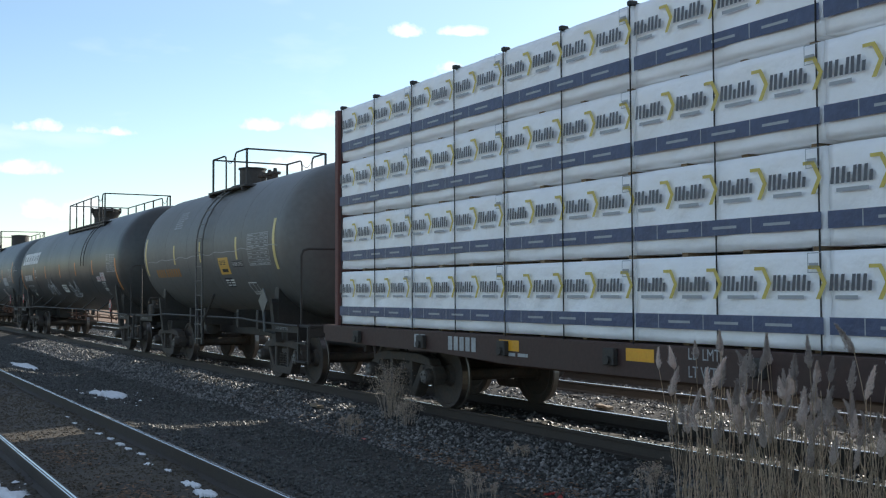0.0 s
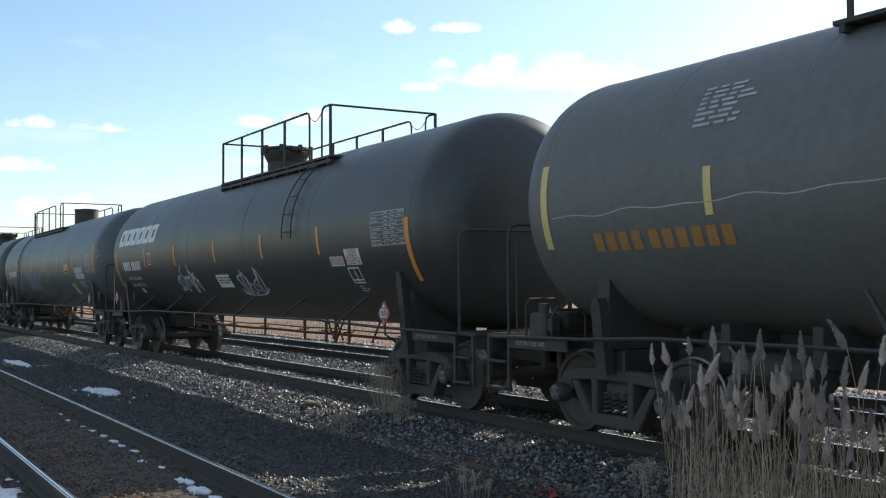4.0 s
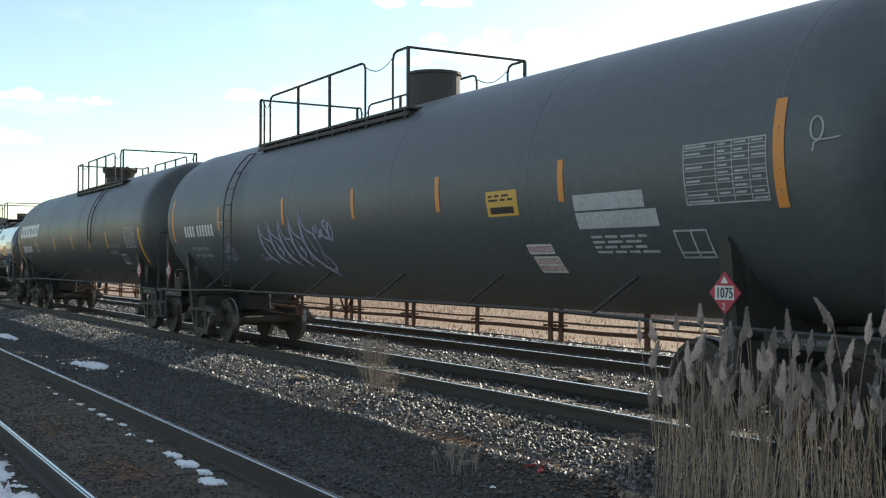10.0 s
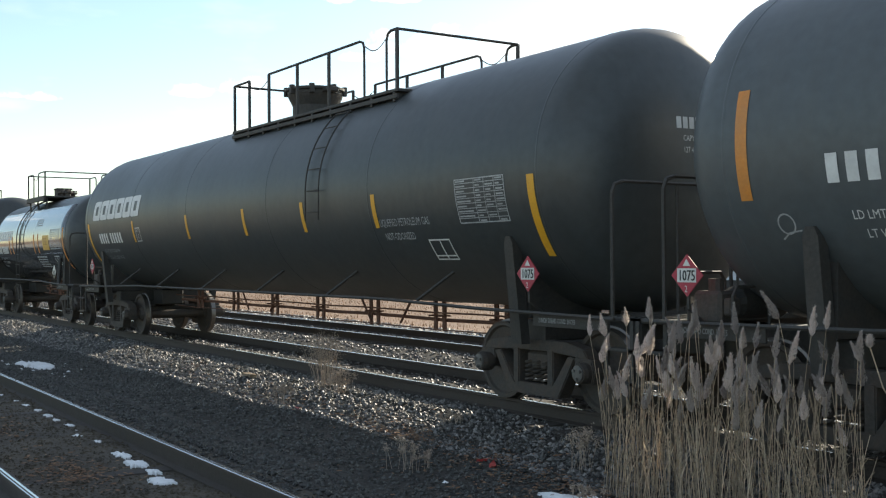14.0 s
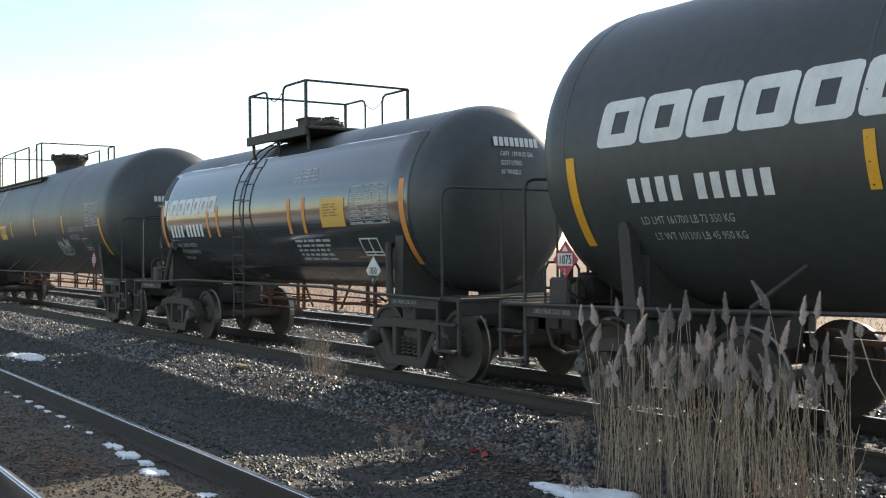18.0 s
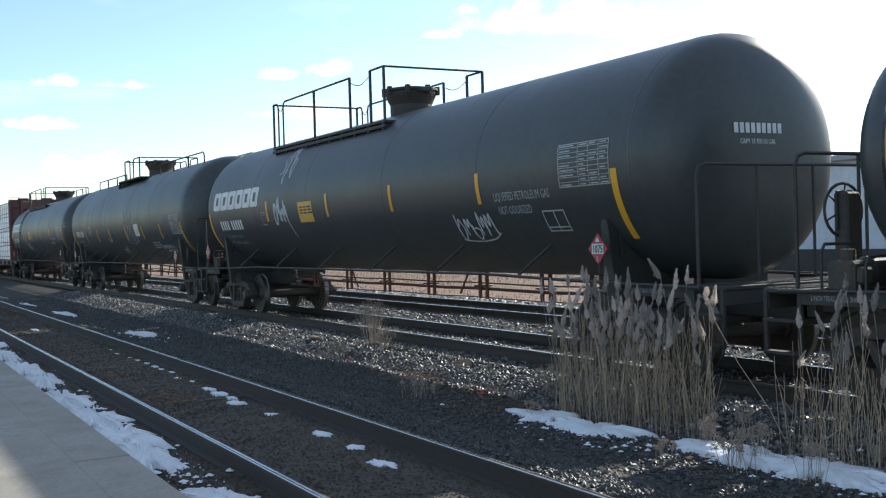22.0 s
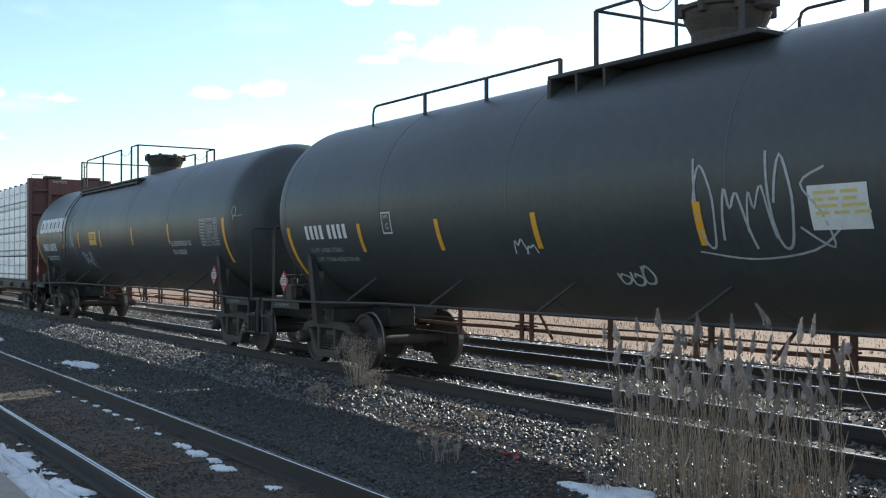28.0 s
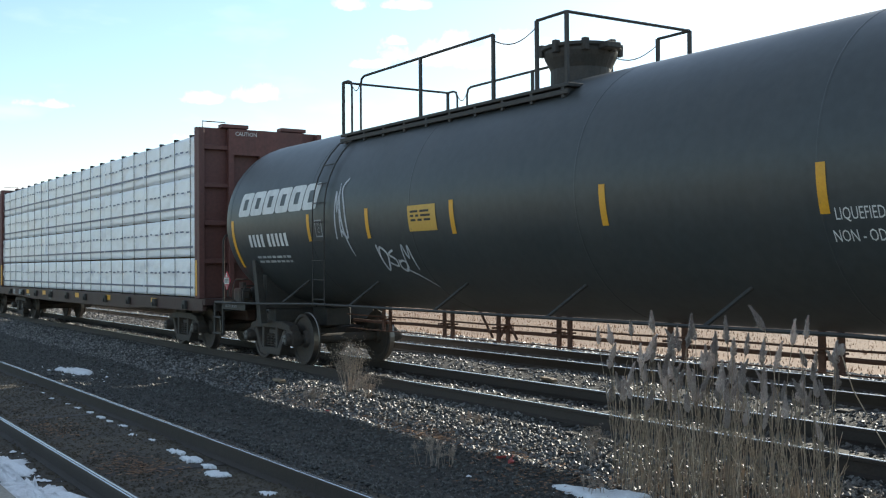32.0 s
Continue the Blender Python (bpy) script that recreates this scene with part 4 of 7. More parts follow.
def lpg_running_gear(car, R, half, zc, mat, truck_y, ends, struts=True, brace=-0.72):
    for s in (-1, 1):
        truck(car, s * truck_y)
        end_gear(car, ends, s, 1.04, mat)
        # saddle between sill and tank
        bm = bmesh.new()
        ysd = s * truck_y
        box(bm, -1.05, 1.05, ysd - 0.16, ysd + 0.16, 0.74, 0.98, 0.02)
        for sx in (-1, 1):
            prism_y = [(sx * 0.15, 0.98), (sx * 1.2, 1.0), (sx * 1.18, zc - math.sqrt(max(0.01, R * R - 1.18 ** 2)) + 0.05), (sx * 0.15, zc - R + 0.04)]
            a = [bm.verts.new((x, ysd - 0.1, z)) for x, z in prism_y]
            b = [bm.verts.new((x, ysd + 0.1, z)) for x, z in prism_y]
            bridge(bm, a, b)
            bm.faces.new(a[::-1])
            bm.faces.new(b)
        bmesh.ops.recalc_face_normals(bm, faces=bm.faces)
        part("saddle", bm, mat, car, "tank saddle over the truck")
        for sx in (-1, 1):
            bm = bmesh.new()
            prof = [(-0.09, 0.72), (0.09, 0.72), (0.075, zc + brace - 0.08), (0.04, zc + brace), (-0.04, zc + brace), (-0.075, zc + brace - 0.08)]
            lean = lambda z: sx * (R * 0.83 + 0.10 * (z - 0.7))
            a = [bm.verts.new((lean(z) - sx * 0.12, ysd + y, z)) for y, z in prof]
            b = [bm.verts.new((lean(z), ysd + y, z)) for y, z in prof]
            bridge(bm, a, b)
            bm.faces.new(a[::-1])
            bm.faces.new(b)
            bmesh.ops.recalc_face_normals(bm, faces=bm.faces)
            part("side_brace", bm, mat, car, "upright brace from bolster to tank")
    # long pipe rails low along both sides, with small struts
    for sx in (-1, 1):
        bm = bmesh.new()
        tube(bm, [(sx * 1.47, -ends + 0.4, 1.07), (sx * 1.47, -half * 0.85, 1.10), (sx * 1.47, -half * 0.6, 1.15), (sx * 1.47, half * 0.6, 1.15), (sx * 1.47, half * 0.85, 1.10), (sx * 1.47, ends - 0.4, 1.07)], 0.022)
        part("side_pipe", bm, mat, car, "long thin side pipe")
    if struts:
        n = 6
        for i in range(n):
            y = -half * 0.72 + half * 1.44 * i / (n - 1)
            for sx in (-1, 1):
                bm = bmesh.new()
                tube(bm, [(sx * 1.47, y + 0.14, 1.15), (sx * 1.08, y - 0.14, zc - math.sqrt(R * R - 1.08 ** 2) + 0.03)], 0.024)
                part("pipe_strut", bm, mat, car)


CARS = []       # (car, centre along the train at t = 0)
TRAIN_SPEED = 4.4


def tank_car(u, label, R, half, zc, paint, truck_y, ends, wheel_z=1.62, wheel_x=0.62, yo=0.0, brace=-0.72, struts=True):
    car = thing("tank_car", None, None, label, "tank car", "freight train")
    CARS.append((car, u))
    tank = part("tank", tank_body(R, half, zc), M[paint], car, smooth=True)
    for yb in (-half + 0.02, -half * 0.58, -half * 0.2, half * 0.22, half * 0.6, half - 0.02):
        bm = bmesh.new()
        lathe(bm, [(R - 0.002, yb - 0.02), (R + 0.004, yb - 0.008), (R + 0.004, yb + 0.008), (R - 0.002, yb + 0.02)], 56, "y", (0, 0, zc), caps=False)
        bmesh.ops.recalc_face_normals(bm, faces=bm.faces)
        part("weld_seam", bm, M[paint], tank, smooth=True)
    lpg_running_gear(car, R, half, zc, M["iron"], truck_y, ends, struts, brace)
    brake_wheel(car, ends - 0.58, wheel_z, M["iron"], wheel_x)
    brake_valve(car, ends - 0.95, M["iron"])
    for o in car.children:
        o.location.y += yo
    return car


def under_piping(car, R, zc, reach, groups, braces=(), yo=0.0):
    """Brake pipe and rod under the tank on flat hangers; groups are hanger places along the car, each with its count."""
    top = zc - R + 0.03
    for x, z, r in ((-0.08, 0.90, 0.014), (0.06, 0.79, 0.030), (-0.03, 0.65, 0.010)):
        bm = bmesh.new()
        n = 12
        tube(bm, [(x, yo - reach + 2 * reach * i / n, z + 0.008 * math.sin(i * 2.1)) for i in range(n + 1)], r)
        part("brake_pipe", bm, M["rust"], car, "rusty brake pipe under the tank")
    for y, count in groups:
        for k in range(count):
            yy = yo + y - 0.23 * k
            bm = bmesh.new()
            box(bm, -0.015, 0.015, yy - 0.042, yy + 0.042, 0.63, top, 0.004)
            box(bm, -0.11, 0.09, yy - 0.03, yy + 0.03, 0.835, 0.86, 0.004)
            part("pipe_hanger", bm, M["rust"], car)
    for y, s in braces:
        bm = bmesh.new()
        tube(bm, [(-0.03, yo + y, top), (-0.03, yo + y + s * 0.34, 0.70)], 0.02)
        part("hanger_brace", bm, M["rust"], car)


def top_cage(car, segs, crosses, z0, z1, xw, mat, back=0.0):
    """Handrails round a top platform: near and far side lengths (y0, y1, posts, bent start, bent end) and cross rails."""
    for y0, y1, n, a0, a1 in segs:
        for xs in (-xw, xw):
            top_rail(car, xs, y0, y1, z0, z1 - z0, mat, n, arch0=a0, arch1=a1)
    for a, b in zip(segs, segs[1:]):
        chain(car, -xw, a[1], z1 - 0.08, b[0], z1 - 0.08, mat)
        chain(car, xw, a[1], z1 - 0.08, b[0], z1 - 0.08, mat)
    for y in crosses:
        cross_rail(car, y, -xw, xw, z0, z1 - z0, mat)


def lpg_top(car, R, zc, yd, segs, kind, mat, z1=4.80, xw=1.03):
    """Valve bonnet, walkway boards on both flanks of the crown and the handrail round them."""
    bonnet(car, R, zc, yd, kind, mat)
    z = zc + math.sqrt(R * R - xw * xw) + 0.12
    ys = [q for sg in segs for q in sg[:2]]
    y0, y1 = min(ys) - 0.05, max(ys) + 0.05
    for sx in (-1, 1):
        bm = bmesh.new()
        xa, xb = sorted((sx * (xw + 0.03), sx * (xw - 0.27)))
        box(bm, xa, xb, y0, y1, z, z + 0.045, 0.006)
        box(bm, sx * (xw + 0.02) - 0.02, sx * (xw + 0.02) + 0.02, y0, y1, z - 0.09, z - 0.03, 0.004)
        y = y0 + 0.1
        while y < y1:
            box(bm, xa, xb, y - 0.025, y + 0.025, z - 0.13, z, 0.0)
            y += 0.62
        part("top_walkway", bm, mat, car, "narrow steel walkway on brackets")
    top_cage(car, segs, (max(ys), min(ys)), z, z1, xw, mat)


def std_marks(car, R, zc, half, stripes, vs, h=0.45, end_h=0.93, tape="tape", end_v=-0.91, yo=0.0):
    for y in stripes:
        tape_strip(car, R, zc, y, vs - h / 2, h, tape)
    for s in (-1, 1):
        tape_strip(car, R, zc, yo + s * (half - 0.12), end_v, end_h, tape, 0.12)


def spec_bars(d, y, v, h, seed, lines=2, w=0.9):
    rg = random.Random(seed)
    for i in range(lines):
        a = y
        while a > y - w:
            q = rg.uniform(0.08, 0.25)
            d.rect(a, v - i * h * 2.0, q, h)
            a -= q + 0.05
    return d


IRON = M["iron"]

# ---------------------------------------------------------------- the cars of the train, front to rear
def car_a():
    R, half, zc = 1.48, 4.65, 2.64
    car = tank_car(22.8, "short faded grey tank car with a ladder amidships", R, half, zc, "tank_old", 3.9, 6.05, yo=0.1, brace=-1.1, struts=False)
    bonnet(car, R, zc, 0.85, "small", IRON)
    z = zc + math.sqrt(R * R - 0.81) + 0.08
    walkway(car, -1.40, 1.10, z, IRON, 0.98)
    top_cage(car, [(0.97, 0.05, 2, False, True), (-0.54, -1.30, 2, True, False)], (0.97, -1.30), z, z + 0.80, 0.9, IRON)
    for y in (0.15, -0.25, -0.6):
        bm = bmesh.new()
        lathe(bm, [(0.07, 0.0), (0.07, 0.16), (0.13, 0.17), (0.13, 0.22), (0.05, 0.23), (0.04, 0.30)], 12, "z", (0, y, zc + R - 0.02))
        part("valve", bm, M["castiron"], car, "valve on the crown")
    side_ladder(car, R, zc, -0.12, 0.55, zc + R * 0.93, M["tank_old"], off=0.08, r=0.017)
    std_marks(car, R, zc, half, (2.12, 0.12, -2.28), -0.1, 0.45, 0.95, "tape_pale", -0.57, yo=0.15)
    Decal(R, zc).rect(-1.08, -0.62, 0.62, 0.36).done("warning_sign", M["sign_yellow"], car, "yellow warning sign with small print")
    spec_bars(Decal(R, zc, lift=0.006), -1.14, -0.34, 0.018, 1, 3, 0.30).rect(-1.22, -0.57, 0.36, 0.07).done("sign_print", M["black_mark"], car)
    Decal(R, zc).rect(-1.12, -0.92, 0.46, 0.22).done("instruction_panel", M["black_mark"], car)
    spec_bars(Decal(R, zc, lift=0.006), -1.15, -0.77, 0.03, 2, 3, 0.36).done("panel_print", M["white_mark"], car)
    bm = bmesh.new()
    box(bm, -0.32, 0.32, -3.2, 3.4, 0.72, 1.20, 0.02)
    for y in (-2.2, -1.0, 1.3, 2.4):
        box(bm, -1.0, 1.0, y - 0.06, y + 0.06, 0.92, 1.30, 0.01)
    part("centre_sill", bm, IRON, car, "full-length centre sill with cross bearers")
    bm = bmesh.new()
    lathe(bm, [(0.30, 0.78), (0.34, 0.80), (0.34, 1.25)], 16, "z", (0, -0.6, 0))
    lathe(bm, [(0.10, 0.52), (0.12, 0.54), (0.12, 0.80)], 12, "z", (0, -0.6, 0))
    part("bottom_outlet", bm, IRON, car, "bottom outlet with skid")
    bm = bmesh.new()
    lathe(bm, [(0.03, -0.5), (0.17, -0.45), (0.17, 0.45), (0.03, 0.5)], 14, "y", (-0.75, 1.85, 0.86))
    bmesh.ops.recalc_face_normals(bm, faces=bm.faces)
    part("brake_cylinder", bm, IRON, car)
    # thin wavy pale line over the whole length
    d = Decal(R, zc)
    d.stroke([(-4.55 + 9.1 * i / 60, -0.22 + 0.0018 * i + 0.028 * math.sin(i * 0.9) * math.sin(i * 0.23)) for i in range(61)], 0.012)
    d.done("scrape_line", M["faded_mark"], car, "long thin pale line along the side")
    bm = bmesh.new()
    a = [bm.verts.new((-1.52, -3.95 + p, 1.50 + q)) for p, q in ((-0.23, 0), (0, -0.24), (0.23, 0), (0, 0.24))]
    b = [bm.verts.new((-1.50, -3.95 + p, 1.50 + q)) for p, q in ((-0.23, 0), (0, -0.24), (0.23, 0), (0, 0.24))]
    bridge(bm, a, b)
    bm.faces.new(a)
    bm.faces.new(b[::-1])
    tube(bm, [(-1.50, -3.95, 1.3), (-1.48, -3.95, 0.95), (-1.30, -3.95, 0.9)], 0.03)
    bmesh.ops.recalc_face_normals(bm, faces=bm.faces)
    part("blank_placard", bm, M["tank_grey"], car, "empty grey placard holder")
    # braced ladder foot amidships
    for dy in (-0.75, 0.55):
        bm = bmesh.new()
        tube(bm, [(-1.46, -0.12 + dy, 1.62), (-1.52, -0.12 + 0.2 * dy, 1.0), (-1.52, -0.12 + 0.25 * dy, 0.55)], 0.028)
        part("ladder_brace", bm, IRON, car)
    Decal(R, zc).bars(3.87, -0.62, 0.2, (0.14,) * 4 + (0.0, ) + (0.14,) * 6, 0.3).done("car_number", M["orange_mark"], car, "faded orange car number")
    Decal(R, zc).rect(-1.92, -0.48, 0.64, 0.13).done("name_panel", M["black_mark"], car, "black cargo name panel")
    Decal(R, zc, lift=0.007).fit_text(-1.94, -0.455, "MAGNESIUM HYDROXIDE", 0.085, 0.6).done("cargo_name", M["white_mark"], car)
    Decal(R, zc).table(-2.95, -0.47, 1.15, 0.62, 9, 5).done("test_table", M["faded_mark"], car, "stencilled test table")
    outline_box(car, R, zc, -2.42, -1.12, 0.45, 0.3, "white_mark", True)
    spec_bars(Decal(R, zc), 2.4, 0.95, 0.03, 7, 8, 0.5).done("stencil_note", M["faded_mark"], car)
    end_marks(car, R, zc, half, (), mat="orange_mark", up=0.06, x0=0.08)


def maker_mark(car, R, zc, y, v, h, w, mat="white_mark"):
    for i in range(6):
        Decal(R, zc).slant_block(y, v, h, i, w).done("mark_block", M[mat], car, "white slanted block of the maker's mark")


def car_number(car, R, zc, y, v, h, groups, mat="white_mark", w=0.46):
    a = y
    for g in groups:
        for _ in range(g):
            Decal(R, zc).rect(a, v, w * h, h).done("number_bar", M[mat], car, "white bar of the car number")
            a -= w * h + 0.31 * h
        a -= 0.5 * h


def car_b():
    R, half, zc = 1.55, 8.49, 2.62
    car = tank_car(38.8, "long black pressure tank car with brown mottling and graffiti", R, half, zc, "tank_brown", 7.85, 10.0, yo=0.2)
    under_piping(car, R, zc, 6.6, [(5.2, 1), (3.36, 1), (1.3, 1), (-0.93, 1), (-2.0, 1), (-2.45, 1), (-3.04, 1), (-5.2, 2)], [(-2.1, -1), (-2.9, 1), (-2.5, -1), (-4.4, 1)])
    lpg_top(car, R, zc, 0.05, [(1.12, -3.6, 5, False, True), (-4.14, -4.5, 2, True, False)], "flared", IRON)
    side_ladder(car, R, zc, -3.9, zc - 0.1, zc + R * 0.75, IRON, off=0.05, r=0.012)
    std_marks(car, R, zc, half, (5.65, 3.08, 0.22, -2.5, -5.1), -0.18, tape="tape_orange", yo=0.2)
    maker_mark(car, R, zc, 8.3, 0.20, 0.46, 0.56)
    car_number(car, R, zc, 7.83, -0.46, 0.23, (4, 5))
    d = Decal(R, zc)
    d.text(7.69, -0.72, "LD LMT  163700 LB  74 250 KG", 0.085, 0.8)
    d.text(7.59, -0.92, "LT WT    99300 LB  45 050 KG", 0.085, 0.8)
    d.done("weight_note", M["white_mark"], car)
    outline_box(car, R, zc, 5.38, -0.35, 0.28, 0.3, "white_mark")
    Decal(R, zc).scrawl(3.35, -1.15, 1.6, 0.72, 17, 8, 0.042, False).done("graffiti", M["spray_white"], car, "white sprayed scrawl")
    Decal(R, zc).scrawl(-0.7, -1.2, 1.35, 0.62, 19, 5, 0.042).done("graffiti", M["spray_white"], car, "white sprayed scrawl")
    Decal(R, zc).rect(0.5, -0.98, 0.82, 0.3).done("instruction_panel", M["sign_white"], car)
    spec_bars(Decal(R, zc, lift=0.006), 0.42, -0.76, 0.03, 3, 3, 0.6).done("panel_print", M["black_mark"], car)
    Decal(R, zc).rect(6.98, -1.12, 0.22, 0.14).done("instruction_panel", M["sign_white"], car)
    Decal(R, zc).rect(-5.45, -0.62, 0.50, 0.16).done("cargo_sign", M["sign_white"], car)
    Decal(R, zc).rect(-6.04, -0.61, 0.53, 0.26).done("cargo_sign", M["sign_white"], car)
    d = Decal(R, zc, lift=0.006).fit_text(-5.47, -0.595, "NON-ODORIZED", 0.125, 0.46)
    d.fit_text(-6.13, -0.472, "LIQUEFIED", 0.12, 0.35).fit_text(-6.055, -0.598, "PETROLEUM GAS", 0.12, 0.49)
    d.done("cargo_name", M["sign_pink"], car, "red lettering on white vinyl")
    outline_box(car, R, zc, -5.99, -0.93, 0.40, 0.28, "white_mark", True)
    spec_bars(Decal(R, zc), -6.1, -1.0, 0.022, 9, 3, 0.2).done("stencil_note", M["faded_mark"], car)
    Decal(R, zc).table(-7.05, -0.35, 1.05, 0.5, 9, 6).done("test_table", M["faded_mark"], car, "stencilled test table")
    placard(car, -7.4, 1.30, IRON)
    placard(car, 9.0, 1.45, IRON, -1.42)


def car_c():
    R, half, zc = 1.55, 8.68, 2.62
    car = tank_car(58.95, "long charcoal pressure tank car with violet graffiti", R, half, zc, "tank_grey", 7.9, 10.1)
    under_piping(car, R, zc, 6.6, [(5.1, 2), (3.5, 1), (2.85, 2), (2.3, 1), (0.55, 2), (-1.6, 1), (-3.4, 2), (-5.3, 1)], [(3.1, -1), (2.5, 1)])
    lpg_top(car, R, zc, -0.33, [(4.5, 4.3, 2, False, True), (4.0, 0.03, 4, True, True), (-0.88, -1.35, 2, True, False)], "drum", IRON)
    side_ladder(car, R, zc, 4.75, zc - 1.5, zc + R * 0.75, IRON, off=0.05, r=0.012)
    std_marks(car, R, zc, half, (5.44, 2.14, -0.57, -3.05, -5.66), -0.07, tape="tape_orange", end_v=-0.5, yo=-0.1)
    car_number(car, R, zc, 7.65, -0.40, 0.23, (4, 6))
    d = Decal(R, zc)
    d.text(7.5, -0.70, "LD LMT  163700 LB   74250 KG", 0.075, 0.8)
    d.text(7.42, -0.86, "LT WT    99300 LB   45050 KG", 0.075, 0.8)
    d.done("weight_note", M["white_mark"], car)
    outline_box(car, R, zc, 5.42, -0.42, 0.26, 0.28, "faded_mark")
    Decal(R, zc).scrawl(5.55, -0.95, 0.65, 0.4, 23, 4, 0.03).done("graffiti", M["spray_violet"], car)
    d = Decal(R, zc)
    for k in range(5):
        d.flame_letter(3.38 - 0.47 * k, -1.05 - 0.025 * k, 0.50 + 0.05 * (k == 4), (0.82, 0.86, 0.92, 0.95, 1.12)[k], k)
    d.scrawl(1.0, -0.62, 0.75, 0.36, 22, 4, 0.035, False)
    d.scrawl(3.65, -0.98, 0.35, 0.16, 27, 3, 0.018, False)
    d.done("graffiti", M["spray_violet"], car, "large violet flame-shaped sprayed letters")
    Decal(R, zc).rect(-4.19, -0.41, 0.64, 0.30).done("warning_sign", M["sign_yellow"], car, "yellow warning sign with small print")
    spec_bars(Decal(R, zc, lift=0.006), -4.24, -0.18, 0.025, 31, 2, 0.45).rect(-4.26, -0.38, 0.48, 0.08).done("sign_print", M["black_mark"], car)
    Decal(R, zc).rect(-5.85, -0.61, 1.25, 0.18).done("overpaint", M["buff"], car, "roughly sprayed white overpaint")
    Decal(R, zc).rect(-5.85, -0.41, 1.1, 0.17).done("overpaint", M["buff"], car, "roughly sprayed white overpaint")
    spec_bars(Decal(R, zc), -6.0, -0.72, 0.03, 33, 4, 0.8).done("stencil_note", M["faded_mark"], car)
    Decal(R, zc).rect(-4.77, -0.90, 0.48, 0.13).done("cargo_sign", M["sign_white"], car)
    Decal(R, zc).rect(-4.80, -1.17, 0.48, 0.24).done("cargo_sign", M["sign_white"], car)
    d = Decal(R, zc, lift=0.006).fit_text(-4.79, -0.875, "NON-ODORIZED", 0.085, 0.44).fit_text(-4.82, -1.03, "LIQUEFIED", 0.075, 0.44).fit_text(-4.82, -1.14, "PETROLEUM GAS", 0.075, 0.44)
    d.done("cargo_name", M["sign_pink"], car)
    Decal(R, zc).table(-7.53, -0.43, 1.0, 0.56, 9, 36).done("test_table", M["faded_mark"], car, "stencilled test table")
    outline_box(car, R, zc, -7.25, -0.97, 0.44, 0.31, "faded_mark", True)
    placard(car, -8.0, 1.4, IRON)
    placard(car, 9.2, 1.5, IRON, -1.42)
    end_marks(car, R, zc, half, ("CAPY 33665 US GAL", "CAPY 127 400 L"), low=True)
    loop_mark(car, R, zc, half)
    d = Decal(R, zc)
    d.stroke([(0.55 - half + 0.08 * math.cos(q), -0.72 + 0.09 * math.sin(q)) for q in [i * 0.4 for i in range(17)]], 0.014)
    d.stroke([(0.47 - half, -0.86), (0.55 - half, -0.8), (0.68 - half, -0.78)], 0.014)
    d.done("chalk_loop", M["faded_mark"], car)


def end_marks(car, R, zc, half, lines, up=-0.2, mat="white_mark", x0=-0.54, low=False):
    """Writing on the leading head: withheld number above capacity lines."""
    d = Decal(None, zc, 0)
    for i in range(9):
        d.rect(0.75 - i * 0.135, 0.42, 0.10, 0.17)
    k = 0.24
    for s in lines:
        d.text(0.62, k, s, 0.085, 0.8)
        k -= 0.17
    if low:
        rg = random.Random(len(lines) + 41)
        for i in range(4):
            a = 0.35
            for j in range(5 if i < 2 else 3):
                w = rg.uniform(0.09, 0.24)
                d.rect(a, -1.05 - 0.085 * i, w, 0.045)
                a -= w + 0.05
    ob = d.done("end_stencil", M[mat], car)
    # laid on the dished head
    for v in ob.data.vertices:
        a, z = -v.co.y, zc + up + 0.42 + (v.co.z - zc - 0.42) * 0.7
        x = x0 + (a + 0.75) * 0.62
        v.co = (x, -half - head_bulge(R, math.hypot(x, z - zc)) - 0.012, z)


def loop_mark(car, R, zc, half):
    """A chalk loop on the shoulder of the leading head."""
    d = Decal(None, 0.0, 0.0)
    d.stroke([(half + 0.33 + 0.045 * math.cos(q), 0.14 + 0.10 * math.sin(q)) for q in [i * 0.4 for i in range(17)]], 0.014)
    d.stroke([(half + 0.30 + 0.18 * q * q, -0.05 + 0.15 * q + 0.03 * math.sin(5 * q)) for q in (0, 0.25, 0.5, 0.75, 1.0)], 0.014)
    ob = d.done("chalk_loop", M["faded_mark"], car)
    for v in ob.data.vertices:
        y, u = v.co.y, v.co.z
        e = min(0.95, max(0.0, -y - half) / (R * 0.5))
        r = R * (1 - e ** HEAD_POW) ** (1 / HEAD_POW) + 0.012
        v.co = (-r * math.cos(u / R), y, zc + r * math.sin(u / R))


